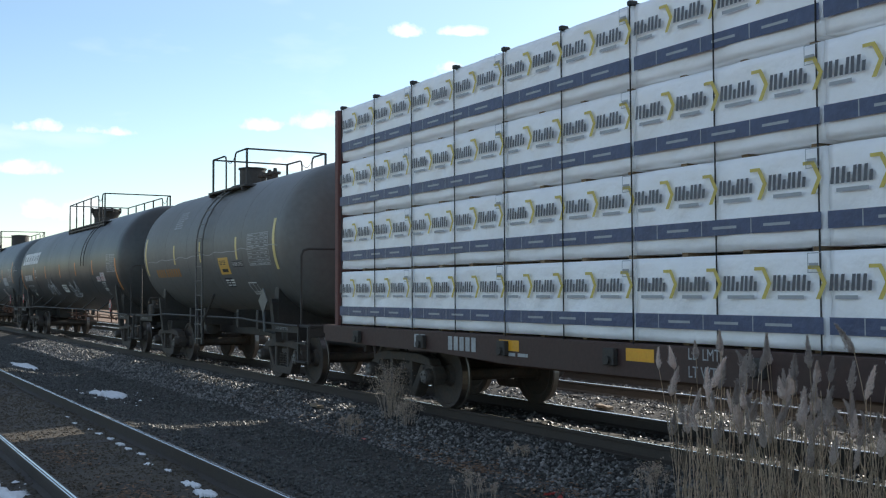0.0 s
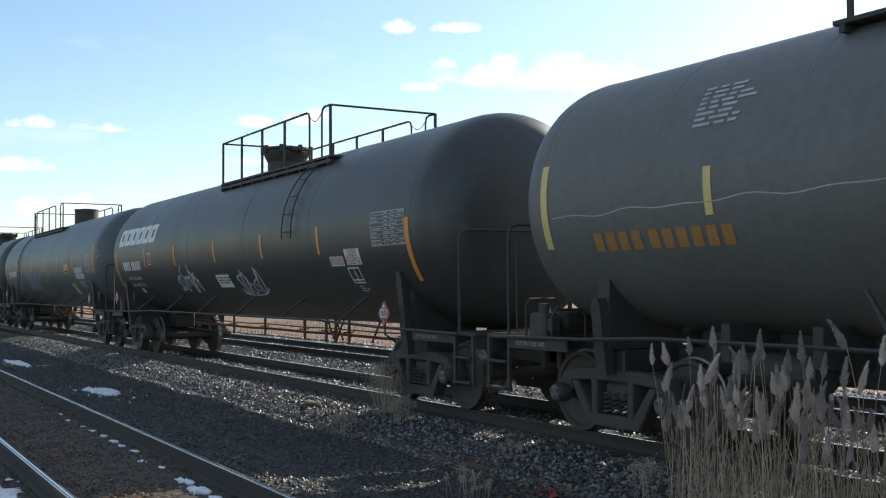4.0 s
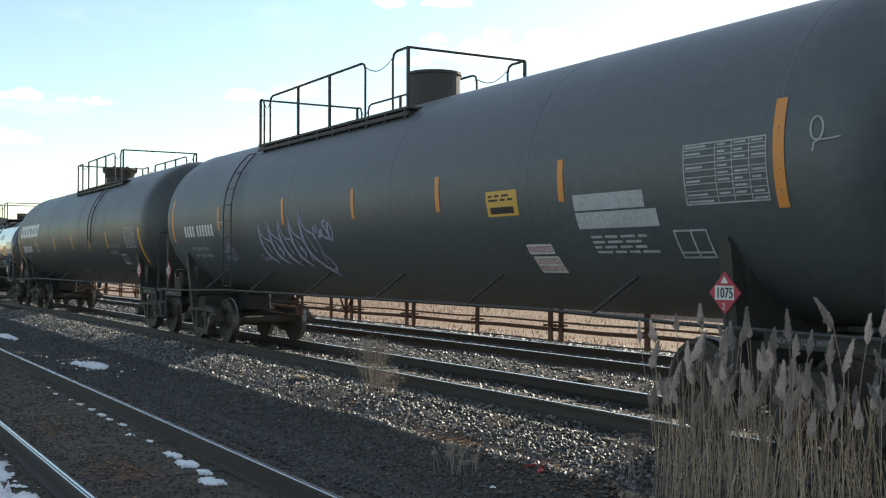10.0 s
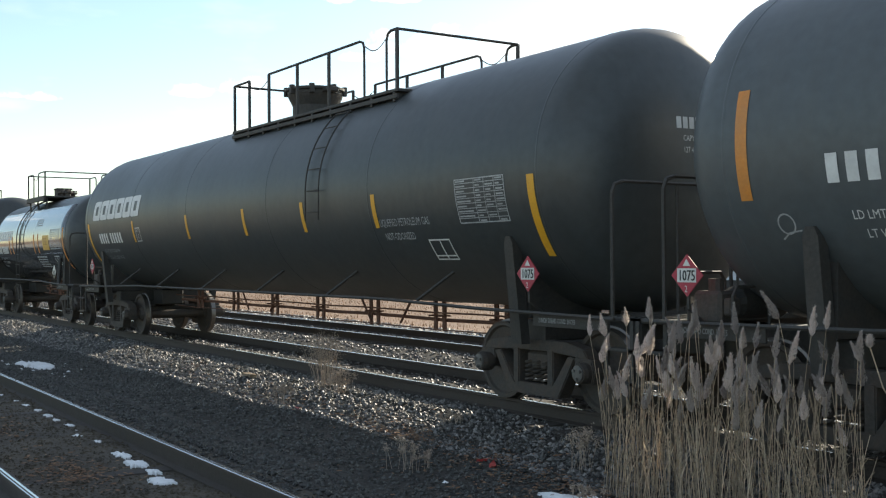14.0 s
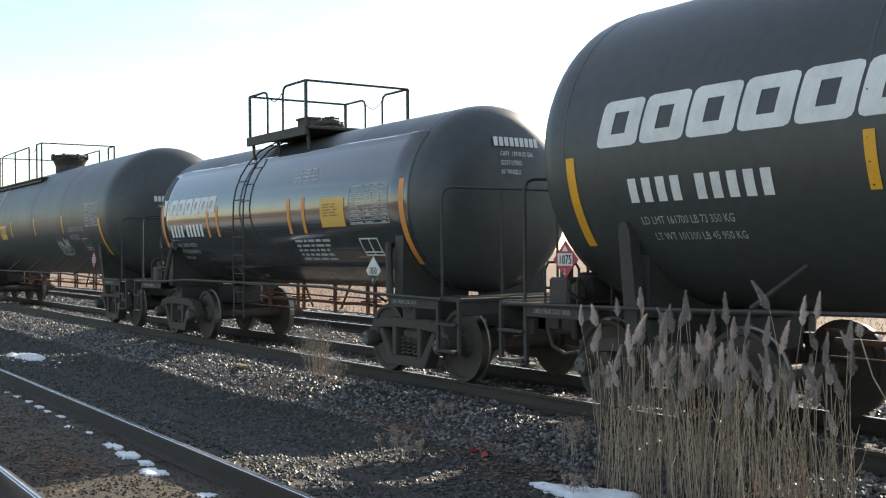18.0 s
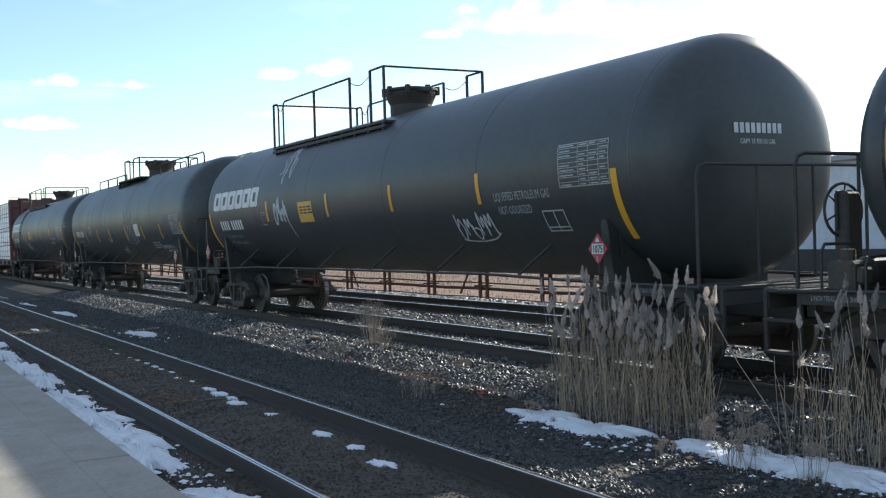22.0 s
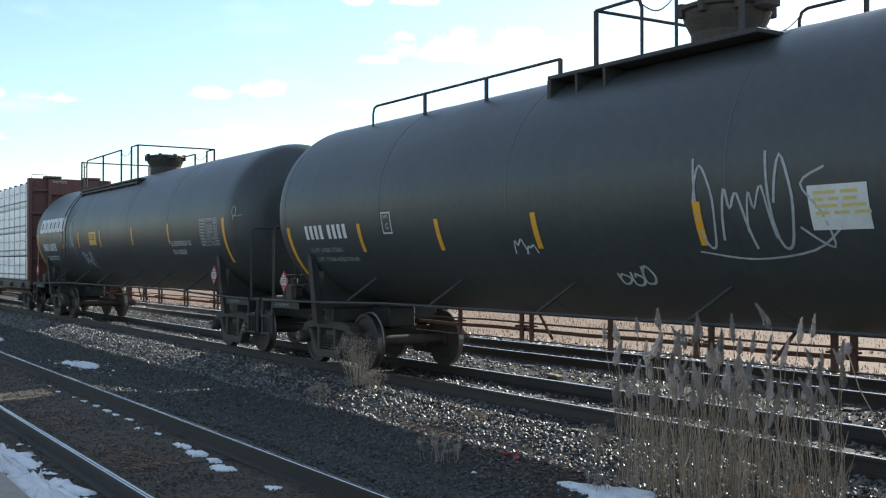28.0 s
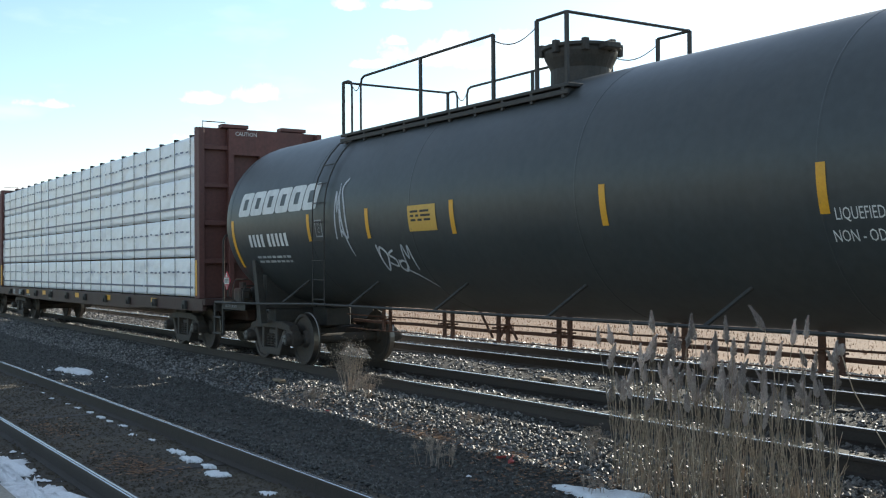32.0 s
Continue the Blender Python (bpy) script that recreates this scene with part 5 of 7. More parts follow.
def car_d():
    R, half, zc = 1.575, 8.56, 2.63
    car = tank_car(78.35, "long black pressure tank car, plain sides", R, half, zc, "tank_black", 7.85, 10.0, yo=0.3)
    under_piping(car, R, zc, 6.6, [(5.4, 2), (3.4, 2), (1.5, 2), (-0.4, 2), (-2.3, 2), (-4.2, 2), (-5.7, 2)], [(2.9, -1), (1.2, 1), (-2.0, -1), (-3.6, 1)], 0.3)
    lpg_top(car, R, zc, -0.05, [(1.11, 0.45, 2, False, False), (-0.37, -3.65, 4, False, True), (-4.28, -4.56, 2, True, False)], "flared", IRON)
    side_ladder(car, R, zc, -3.15, zc - 0.4, zc + R * 0.75, IRON, off=0.05, r=0.012)
    std_marks(car, R, zc, half, (5.42, 2.2, -0.48, -2.68, -4.8), -0.34, end_v=-1.01, yo=0.3)
    maker_mark(car, R, zc, 8.35, -0.02, 0.44, 0.535)
    car_number(car, R, zc, 7.97, -0.56, 0.23, (4, 5))
    d = Decal(R, zc)
    d.text(7.92, -0.78, "LD LMT 161700 LB 73 350 KG", 0.08, 0.76)
    d.text(7.82, -0.95, "LT WT 101300 LB 45 950 KG", 0.08, 0.76)
    d.done("weight_note", M["faded_mark"], car)
    outline_box(car, R, zc, 5.27, -0.56, 0.28, 0.3, "white_mark")
    d = Decal(R, zc).text(-4.87, -0.55, "LIQUEFIED PETROLEUM GAS", 0.10, 0.66).text(-4.92, -0.74, "NOT-ODORIZED", 0.10, 0.66)
    d.done("cargo_name", M["faded_mark"], car)
    Decal(R, zc).table(-6.72, -0.57, 0.96, 0.52, 9, 46).done("test_table", M["faded_mark"], car, "stencilled test table")
    outline_box(car, R, zc, -5.9, -1.05, 0.46, 0.3, "white_mark", True)
    placard(car, -8.0, 1.5, IRON)
    placard(car, 9.0, 1.55, IRON, -1.42)
    end_marks(car, R, zc, half, ("CAPY 33661 US GAL", "127 400 L"), -0.08, x0=-0.6)


def car_e():
    R, half, zc = 1.28, 4.6, 2.34
    car = tank_car(95.25, "short glossy black acid tank car with a raised top platform", R - 0.03, half, zc, "tank_black", 4.3, 6.1, brace=-1.2, struts=False, wheel_z=1.85, wheel_x=-0.72)
    under_piping(car, R - 0.03, zc, 2.9, [(2.3, 1), (1.1, 2), (-0.3, 1), (-1.4, 2), (-2.4, 1)], [(0.8, -1), (-0.9, 1)])
    # glossy outer jacket over both flanks, ending in a folded ledge below the crown
    for sx in (-1, 1):
        bm = bmesh.new()
        prof = [(R, -1.15 + 1.87 * k / 26) for k in range(27)] + [(R + 0.012, 0.735), (R + 0.002, 0.765), (R - 0.04, 0.775)]
        rows = []
        for k in range(-1, 26):
            y = -half + 2 * half * min(max(k, 0), 24) / 24 + (-0.01 if k < 0 else 0.01 if k > 24 else 0)
            shrink = 0.035 if k in (-1, 25) else 0.0
            sag = 0.01 * math.sin(y * 2.1) + 0.006 * math.sin(y * 7.3)
            rows.append([bm.verts.new((sx * (r - shrink) * math.cos(q + (sag if q > 0.7 else 0)), y, zc + (r - shrink) * math.sin(q + (sag if q > 0.7 else 0)))) for r, q in prof])
        for a, b in zip(rows, rows[1:]):
            for p in range(len(prof) - 1):
                bm.faces.new((a[p], a[p + 1], b[p + 1], b[p]))
        bmesh.ops.recalc_face_normals(bm, faces=bm.faces)
        part("jacket", bm, M["tank_gloss"], car, "glossy streaked jacket sheet", smooth=True)
    z = 3.58
    bm = bmesh.new()
    box(bm, -0.97, 0.97, -1.2, 1.06, z, z + 0.05, 0.008)
    box(bm, -0.99, -0.93, -1.2, 1.06, z - 0.1, z + 0.05, 0.008)
    for y in (-1.1, 0.0, 0.98):
        for sx in (-1, 1):
            tube(bm, [(sx * 0.9, y, z), (sx * 0.86, y, zc + math.sqrt(R * R - 0.86 ** 2) - 0.03)], 0.03)
    part("raised_platform", bm, IRON, car, "raised steel valve platform")
    top_cage(car, [(1.01, 0.28, 2, False, True), (-0.31, -1.14, 2, True, False)], (1.01, -1.14), z, z + 0.76, 0.94, IRON)
    bm = bmesh.new()
    box(bm, -0.28, 0.14, 0.14, 0.52, z + 0.05, z + 0.36, 0.02)
    box(bm, -0.30, 0.16, 0.12, 0.54, z + 0.33, z + 0.37, 0.01)
    part("valve_box", bm, M["castiron"], car, "square steel valve box")
    for x, y, h in ((-0.15, -0.05, 0.30), (0.1, -0.2, 0.24), (-0.1, -0.42, 0.28)):
        bm = bmesh.new()
        lathe(bm, [(0.08, 0.0), (0.08, h * 0.5), (0.14, h * 0.55), (0.14, h * 0.75), (0.05, h * 0.8), (0.04, h)], 12, "z", (x, y, z + 0.04))
        cyl(bm, (x - 0.13, y, z + 0.04 + h * 0.9), (x + 0.13, y, z + 0.04 + h * 0.9), 0.018, 6)
        part("valve", bm, M["castiron"], car, "valve on the platform")
    side_ladder(car, R, zc, 0.62, 0.55, z + 0.02, IRON)
    for sy in (-1, 1):
        bm = bmesh.new()
        tube(bm, [(-1.16, sy * 4.05, 1.72), (-1.24, sy * 4.12, 1.75), (-1.33, sy * 4.3, 1.05)], 0.05, 8)
        part("bolster_strut", bm, IRON, car, "slanted tube from tank to bolster")
    for y in (2.17, 1.72, -1.18, -1.68):
        tape_strip(car, R, zc, y, -0.42, 0.55, "tape_orange")
    for s in (-1, 1):
        tape_strip(car, R, zc, s * (half - 0.1), -0.95, 1.2, "tape_orange", 0.12)
    maker_mark(car, R, zc, 4.1, 0.02, 0.30, 0.36)
    d = Decal(R, zc)
    d.poly([(-4.45, 0.06), (-4.38, 0.0), (-4.31, 0.06), (-4.31, 0.28), (-4.26, 0.36), (-4.38, 0.32), (-4.5, 0.36), (-4.45, 0.28)])
    d.done("maker_emblem", M["white_mark"], car)
    car_number(car, R, zc, 4.1, -0.40, 0.23, (4, 5))
    d = Decal(R, zc).text(4.0, -0.60, "LD LMT  207800 LB  94250 KG", 0.075, 0.72).text(3.9, -0.74, "LT WT  55200 LB  25050 KG", 0.075, 0.72).text(3.9, -0.88, "NEW 01-2004", 0.075, 0.72)
    d.done("weight_note", M["faded_mark"], car)
    spec_bars(Decal(R, zc), -1.2, -0.56, 0.04, 52, 5, 1.0).done("stencil_note", M["faded_mark"], car)
    spec_bars(Decal(R, zc), -1.3, 0.55, 0.03, 53, 4, 0.6).done("stencil_note", M["faded_mark"], car)
    Decal(R, zc).rect(-2.24, -0.34, 0.72, 0.42).done("warning_sign", M["sign_yellow"], car, "yellow warning sign with small print")
    spec_bars(Decal(R, zc, lift=0.006), -2.32, -0.02, 0.02, 54, 5, 0.36).done("sign_print", M["orange_mark"], car)
    Decal(R, zc).table(-3.1, -0.32, 1.06, 0.55, 10, 55).done("test_table", M["faded_mark"], car, "stencilled test table")
    outline_box(car, R, zc, -3.21, -0.8, 0.5, 0.28, "white_mark", True)
    placard(car, -3.9, 1.39, IRON, -1.35, "1830", "sign_white")
    end_marks(car, R, zc, half, ("CAPY  13910 US GAL", "52277 LITRES", "36\" WHEELS"), 0.24, x0=-0.28)


def car_f():
    R, half, zc = 1.50, 8.4, 2.58
    car = tank_car(111.55, "long black pressure tank car with white graffiti tags", R, half, zc, "tank_black", 7.7, 9.9)
    under_piping(car, R, zc, 6.5, [(5.2, 2), (3.3, 2), (1.4, 2), (-0.5, 2), (-2.4, 2), (-4.3, 2), (-5.6, 2)], [(3.0, -1), (-2.1, 1)])
    lpg_top(car, R, zc, 0.0, [(4.8, 4.5, 2, False, True), (4.2, 0.55, 3, True, False), (-0.38, -0.96, 2, False, False)], "flared", IRON)
    std_marks(car, R, zc, half, (4.2, 0.8, -2.0, -4.9), -0.2, end_v=-1.05, yo=0.2)
    maker_mark(car, R, zc, 8.12, -0.06, 0.44, 0.53)
    car_number(car, R, zc, 7.7, -0.56, 0.23, (4, 5))
    d = Decal(R, zc).text(7.6, -0.78, "LD LMT  162900 LB   73  900 KG", 0.08, 0.8).text(7.5, -0.95, "LT WT   100100 LB   45  400 KG", 0.08, 0.8)
    d.done("weight_note", M["faded_mark"], car)
    outline_box(car, R, zc, 4.6, -0.5, 0.28, 0.3, "faded_mark")
    Decal(R, zc).scrawl(3.55, 0.35, 0.75, 1.15, 62, 4, 0.04, False).scrawl(3.75, -0.55, 0.75, 0.62, 63, 4, 0.055, False).brush([(-3.15, 0.0), (-2.98, -0.45), (-2.80, -0.85)], [0.08, 0.05, 0.012]).done("graffiti", M["spray_white"], car, "white sprayed tags")
    Decal(R, zc).scrawl(-4.0, -1.05, 1.05, 0.52, 64, 5, 0.035).done("graffiti", M["spray_white"], car, "white sprayed tag")
    Decal(R, zc).rect(2.3, -0.5, 0.75, 0.42).done("warning_sign", M["sign_yellow"], car, "yellow warning sign with small print")
    spec_bars(Decal(R, zc, lift=0.006), 2.2, -0.2, 0.03, 65, 3, 0.5).done("sign_print", M["black_mark"], car)
    d = Decal(R, zc).text(-5.3, -0.4, "LIQUEFIED PETROLEUM GAS", 0.12, 0.64).text(-5.35, -0.6, "NOT-ODORIZED", 0.12, 0.64)
    d.done("cargo_name", M["faded_mark"], car)
    Decal(R, zc).table(-6.95, -0.3, 1.06, 0.55, 9, 66).done("test_table", M["faded_mark"], car, "stencilled test table")
    outline_box(car, R, zc, -6.4, -0.9, 0.5, 0.32, "faded_mark", True)
    placard(car, -7.75, 1.5, IRON)
    placard(car, 9.0, 1.5, IRON, -1.42)
    end_marks(car, R, zc, half, ("CAPY 33 700 US GAL",))


def car_g():
    R, half, zc = 1.56, 8.4, 2.62
    car = tank_car(130.8, "long black pressure tank car with low rails along the top", R, half, zc, "tank_black", 7.7, 9.9, yo=0.28)
    under_piping(car, R, zc, 6.5, [(5.2, 1), (3.6, 2), (1.7, 1), (0.2, 2), (-1.7, 2), (-3.6, 1), (-5.3, 2)], [(3.2, -1), (-1.3, 1)], 0.28)
    bonnet(car, R, zc, 0.0, "flared", M["castiron"])
    z = 4.0
    bm = bmesh.new()
    box(bm, -1.05, 1.05, -1.35, 1.95, z, z + 0.05, 0.008)
    for y in (0.9, 1.4, 1.9):
        pp = [(-1.05, z), (-0.4, z), (-1.03, z - 0.48)]
        a = [bm.verts.new((x, y - 0.02, q)) for x, q in pp]
        b = [bm.verts.new((x, y + 0.02, q)) for x, q in pp]
        bridge(bm, a, b)
        bm.faces.new(a[::-1])
        bm.faces.new(b)
    box(bm, -1.05, -0.6, 1.90, 1.95, z - 0.45, z, 0.0)
    bmesh.ops.recalc_face_normals(bm, faces=bm.faces)
    part("top_platform", bm, IRON, car, "bracketed steel platform beside the bonnet")
    top_cage(car, [(1.1, 0.33, 2, False, True), (-0.2, -1.1, 2, True, False)], (1.1, -1.1), z, 4.70, 0.99, IRON)
    for xs in (-0.72, 0.72):
        zr = zc + math.sqrt(R * R - 0.52) - 0.02
        top_rail(car, xs, -2.8, -7.8, zr, 0.34, IRON, 4, arch0=True, arch1=True)
        top_rail(car, xs, 7.0, 2.1, zr, 0.34, IRON, 4, arch0=True, arch1=False)
    std_marks(car, R, zc, half, (6.0, 3.77, 1.62, -1.0, -3.35, -5.65), -0.50, end_v=-1.2, yo=0.28)
    car_number(car, R, zc, 7.9, -0.49, 0.23, (4, 4))
    d = Decal(R, zc).text(7.88, -0.72, "LD LMT  161500LB  73250KG", 0.08, 0.8).text(7.8, -0.89, "LT WT   101500LB  46050KG  NEW 4-98", 0.08, 0.75)
    d.done("weight_note", M["faded_mark"], car)
    outline_box(car, R, zc, 5.26, -0.45, 0.27, 0.32, "white_mark")
    Decal(R, zc).scrawl(-0.95, -0.9, 1.55, 1.1, 71, 5, 0.03).done("graffiti", M["faded_mark"], car, "thin chalky tag")
    Decal(R, zc).scrawl(2.15, -0.85, 0.45, 0.3, 72, 2, 0.03, False).scrawl(0.5, -1.25, 0.6, 0.3, 73, 3, 0.03, False).done("graffiti", M["spray_white"], car)
    Decal(R, zc).rect(-2.32, -0.60, 0.6, 0.40).done("warning_sign", M["sign_white"], car, "yellowed notice")
    spec_bars(Decal(R, zc, lift=0.006), -2.38, -0.28, 0.03, 74, 4, 0.4).done("sign_print", M["tape_pale"], car)
    d = Decal(R, zc).text(-4.9, -1.08, "LIQUEFIED PETROLEUM GAS", 0.11, 0.66).text(-5.2, -1.25, "NON ODORIZED", 0.12, 0.75)
    d.done("cargo_name", M["white_mark"], car)
    spec_bars(Decal(R, zc), -4.1, -0.88, 0.045, 75, 3, 0.7).done("stencil_note", M["faded_mark"], car)
    Decal(R, zc).rect(-5.6, -0.3, 0.66, 0.26).done("overpaint", M["tank_grey"], car)
    Decal(R, zc).table(-6.90, -0.61, 1.0, 0.56, 9, 76).done("test_table", M["faded_mark"], car, "stencilled test table")
    placard(car, -7.3, 1.39, IRON)
    placard(car, 9.0, 1.42, IRON, -1.42)
    end_marks(car, R, zc, half, ("CAPY 33719 US GAL", "CAPY 28077 IMP GAL", "CAPY 127 349 L"), x0=-0.66)


def car_h():
    R, half, zc = 1.55, 8.48, 2.62
    car = tank_car(150.8, "long black pressure tank car with white scrawls beside the mark", R, half, zc, "tank_black", 7.7, 9.9)
    under_piping(car, R, zc, 6.5, [(5.3, 2), (3.36, 2), (1.9, 2), (0.5, 2), (-1.6, 2), (-3.75, 2), (-5.7, 2)], [(2.35, -1), (1.5, 1), (1.75, -1)])
    lpg_top(car, R, zc, 0.0, [(4.8, 4.5, 2, False, True), (4.2, 0.55, 3, True, False), (-0.38, -0.96, 2, False, False)], "flared", IRON)
    side_ladder(car, R, zc, 4.6, zc - 1.5, zc + R * 0.75, IRON, off=0.05, r=0.012)
    std_marks(car, R, zc, half, (5.1, 3.1, 0.8, -2.15, -4.95), -0.22)
    maker_mark(car, R, zc, 8.07, 0.08, 0.44, 0.52)
    car_number(car, R, zc, 7.64, -0.5, 0.23, (4, 5))
    spec_bars(Decal(R, zc), 7.5, -0.72, 0.045, 81, 2, 1.4).done("stencil_note", M["faded_mark"], car)
    outline_box(car, R, zc, 4.85, -0.38, 0.24, 0.28, "faded_mark")
    Decal(R, zc).scrawl(4.15, -0.70, 0.42, 1.25, 82, 2, 0.045, False).brush([(-4.0, 0.45), (-3.9, -0.2), (-3.72, -0.72)], [0.02, 0.05, 0.015]).scrawl(3.0, -1.05, 0.95, 0.5, 83, 4, 0.038, False).brush([(-2.4, -0.95), (-2.1, -1.1), (-1.85, -1.3)], [0.035, 0.025, 0.01]).done("graffiti", M["spray_white"], car, "white sprayed scrawls")
    Decal(R, zc).rect(1.91, -0.38, 0.72, 0.36).done("warning_sign", M["sign_yellow"], car, "yellow warning sign with small print")
    spec_bars(Decal(R, zc, lift=0.006), 1.84, -0.12, 0.03, 84, 3, 0.48).done("sign_print", M["black_mark"], car)
    d = Decal(R, zc).text(-5.04, -0.50, "LIQUEFIED PETROLEUM GAS", 0.11, 0.66).text(-4.98, -0.70, "NON - ODORIZED", 0.11, 0.68)
    d.done("cargo_name", M["white_mark"], car)
    Decal(R, zc).table(-6.99, -0.52, 1.03, 0.56, 9, 86).done("test_table", M["faded_mark"], car, "stencilled test table")
    placard(car, -7.75, 1.5, IRON)
    placard(car, 9.0, 1.5, IRON, -1.42)
    end_marks(car, R, zc, half, ("CAPY 33 650 US GAL",))
    loop_mark(car, R, zc, half)


# ---------------------------------------------------------------- lumber cars
def crumpled_block(w, d, h, seed, nx=40, nz=14):
    """A wrapped lumber pack with slack, dented wrap; near face at x = 0, running along y, base at z = 0."""
    bm = bmesh.new()
    rg = random.Random(seed)
    off = rg.uniform(0, 50)
    def disp(y, z):
        return 0.020 * noise.noise((y * 1.6 + off, z * 2.6, off)) + 0.020 * noise.noise((y * 3.2 + z * 4.5 + off, z * 2.2 - y * 1.0, 3.0)) + 0.006 * noise.noise((y * 11 - z * 9, z * 3 + y * 3, off))
    grid = [[bm.verts.new((disp(y, z) + (0.01 if z in (0, h) else 0), y, z)) for z in [h * k / nz for k in range(nz + 1)]] for y in [d * i / nx for i in range(nx + 1)]]
    for a, b in zip(grid, grid[1:]):
        for k in range(nz):
            bm.faces.new((a[k], a[k + 1], b[k + 1], b[k]))
    back = [[bm.verts.new((w, y, z)) for z in (0, h)] for y in (0, d)]
    bm.faces.new((back[0][0], back[0][1], back[1][1], back[1][0])[::-1])
    bm.faces.new([g[-1] for g in grid] + [back[1][1], back[0][1]])
    bm.faces.new([g[0] for g in grid][::-1] + [back[0][0], back[1][0]])
    bm.faces.new(grid[0] + [back[0][1], back[0][0]])
    bm.faces.new(grid[-1][::-1] + [back[1][0], back[1][1]])
    bmesh.ops.recalc_face_normals(bm, faces=bm.faces)
    return bm


def lumber_car(u, label, length, rows, row_h, packs, band, mark, straps, seed, ribs=True):
    """A bulkhead centre-beam flat car loaded with wrapped lumber packs."""
    car = thing("lumber_car", None, None, label, "lumber car", "freight train")
    CARS.append((car, u))
    hl = length / 2
    z0 = 1.12
    for s in (-1, 1):
        truck(car, s * (hl - 2.3))
        # coupler and end sill
        c = part("coupler", MESH["coupler"], None, car, "knuckle coupler with an air hose", loc=(0, s * (hl - 0.15), 0))
        c.rotation_euler = (0, 0, 0 if s > 0 else math.pi)
        # bulkhead with ribs
        bm = bmesh.new()
        ya, yb = sorted((s * (hl - 0.62), s * (hl - 0.50)))
        box(bm, -1.42 if ribs else -1.36, 1.42, ya, yb, z0, 4.72 if ribs else 4.62, 0.01)
        bh = part("bulkhead", bm, M["bulkhead"], car, "oxide brown ribbed end bulkhead" if ribs else "thin oxide brown end bulkhead")
        if not ribs:
            continue
        for x in (-1.36, -0.7, 0.0, 0.7, 1.36):
            bm = bmesh.new()
            y0, y1 = sorted((s * (hl - 0.50), s * (hl - 0.34)))
            box(bm, x - 0.06, x + 0.06, y0, y1, z0, 4.70, 0.01)
            part("rib", bm, M["bulkhead"], bh)
        for z in (1.9, 2.7, 3.5, 4.3):
            bm = bmesh.new()
            y0, y1 = sorted((s * (hl - 0.50), s * (hl - 0.40)))
            box(bm, -1.30, 1.30, y0, y1, z - 0.05, z + 0.05, 0.01)
            part("rib", bm, M["bulkhead"], bh)
        for x in (-0.6, 0.75):
            bm = bmesh.new()
            y0, y1 = sorted((s * (hl - 0.6), s * (hl - 0.36)))
            box(bm, x - 0.3, x + 0.3, y0, y1, 4.72, 4.80, 0.01)
            part("cap_plate", bm, M["bulkhead"], bh)
        bm = bmesh.new()
        yg = s * (hl - 0.45)
        tube(bm, [(-1.3, yg, 4.70), (-1.3, yg, 4.84), (-0.8, yg, 4.84), (-0.8, yg, 4.70)], 0.012, 5)
        part("grab_iron", bm, M["bulkhead"], bh)
        if s < 0:
            for tx, tz, h in ((-0.62, 4.56, 0.085), (0.3, 4.2, 0.07)):
                vs, fs, _ = text_polys("CAUTION")
                bm = bmesh.new()
                vv = [bm.verts.new((tx + p[0] * h * 0.9, -hl + 0.333, tz + p[1] * h)) for p in vs]
                for f in fs:
                    bm.faces.new([vv[i] for i in f])
                part("caution_mark", bm, M["white_mark"], bh)
            bm = bmesh.new()
            box(bm, -0.75, 0.95, -hl + 0.337, -hl + 0.345, 4.15, 4.70)
            part("name_plate", bm, M["bulkhead"], bh)
        d = bmesh.new()
        box(d, -1.425, -1.40, ya - 0.03, ya + 0.06, z0 + 0.05, z0 + 0.8, 0.0)
        part("reflective_tape", d, M["tape"], bh)
    # deck, side sills with a fish-belly, and stake pockets
    bm = bmesh.new()
    box(bm, -1.39, 1.39, -hl + 0.1, hl - 0.1, 0.98, z0, 0.01)
    part("deck", bm, M["brown_car"], car)
    for sx in (-1, 1):
        bm = bmesh.new()
        x0, x1 = sorted((sx * 1.40, sx * 1.32))
        prism(bm, [(-hl + 0.2, 1.10), (-hl + 0.2, 0.86), (-hl + 4.0, 0.84), (-hl + 5.6, 0.78), (hl - 5.6, 0.78), (hl - 4.0, 0.84), (hl - 0.2, 0.86), (hl - 0.2, 1.10)], x0, x1)
        part("side_sill", bm, M["brown_car"], car, "deep brown side sill")
    y = -hl + 1.2
    while y < hl - 1.0:
        bm = bmesh.new()
        box(bm, -1.47, -1.40, y - 0.09, y + 0.09, 0.88, 1.06, 0.01)
        cyl(bm, (-1.50, y, 0.94), (-1.42, y, 0.94), 0.05, 8)
        part("winch", bm, M["iron"], car)
        y += 2.05
    bm = bmesh.new()
    for sx in (-1, 1):
        box(bm, sx * 0.2 - 0.1, sx * 0.2 + 0.1, -hl + 0.5, hl - 0.5, 0.62, 0.98, 0.02)
    part("centre_sill", bm, M["brown_car"], car)
    bm = bmesh.new()
    box(bm, -0.08, 0.08, -hl + 0.6, hl - 0.6, z0, 4.66, 0.0)
    part("centre_beam", bm, M["brown_car"], car)
    for y in (6.12, 3.73, -0.4, -3.6, -7.4):
        Decal(None, 0.94, -1.40).rect(y, 0.0, 0.43, 0.13).done("reflective_tape", M["tape"], car)
    for a, n, w in ((8.30, 2, 0.13), (7.36, 5, 0.105)):
        for i in range(n):
            Decal(None, 0.89, -1.40).rect(a - i * w * 1.4, 0.0, w, 0.18).done("number_bar", M["faded_mark"], car, "pale bar of the car number")
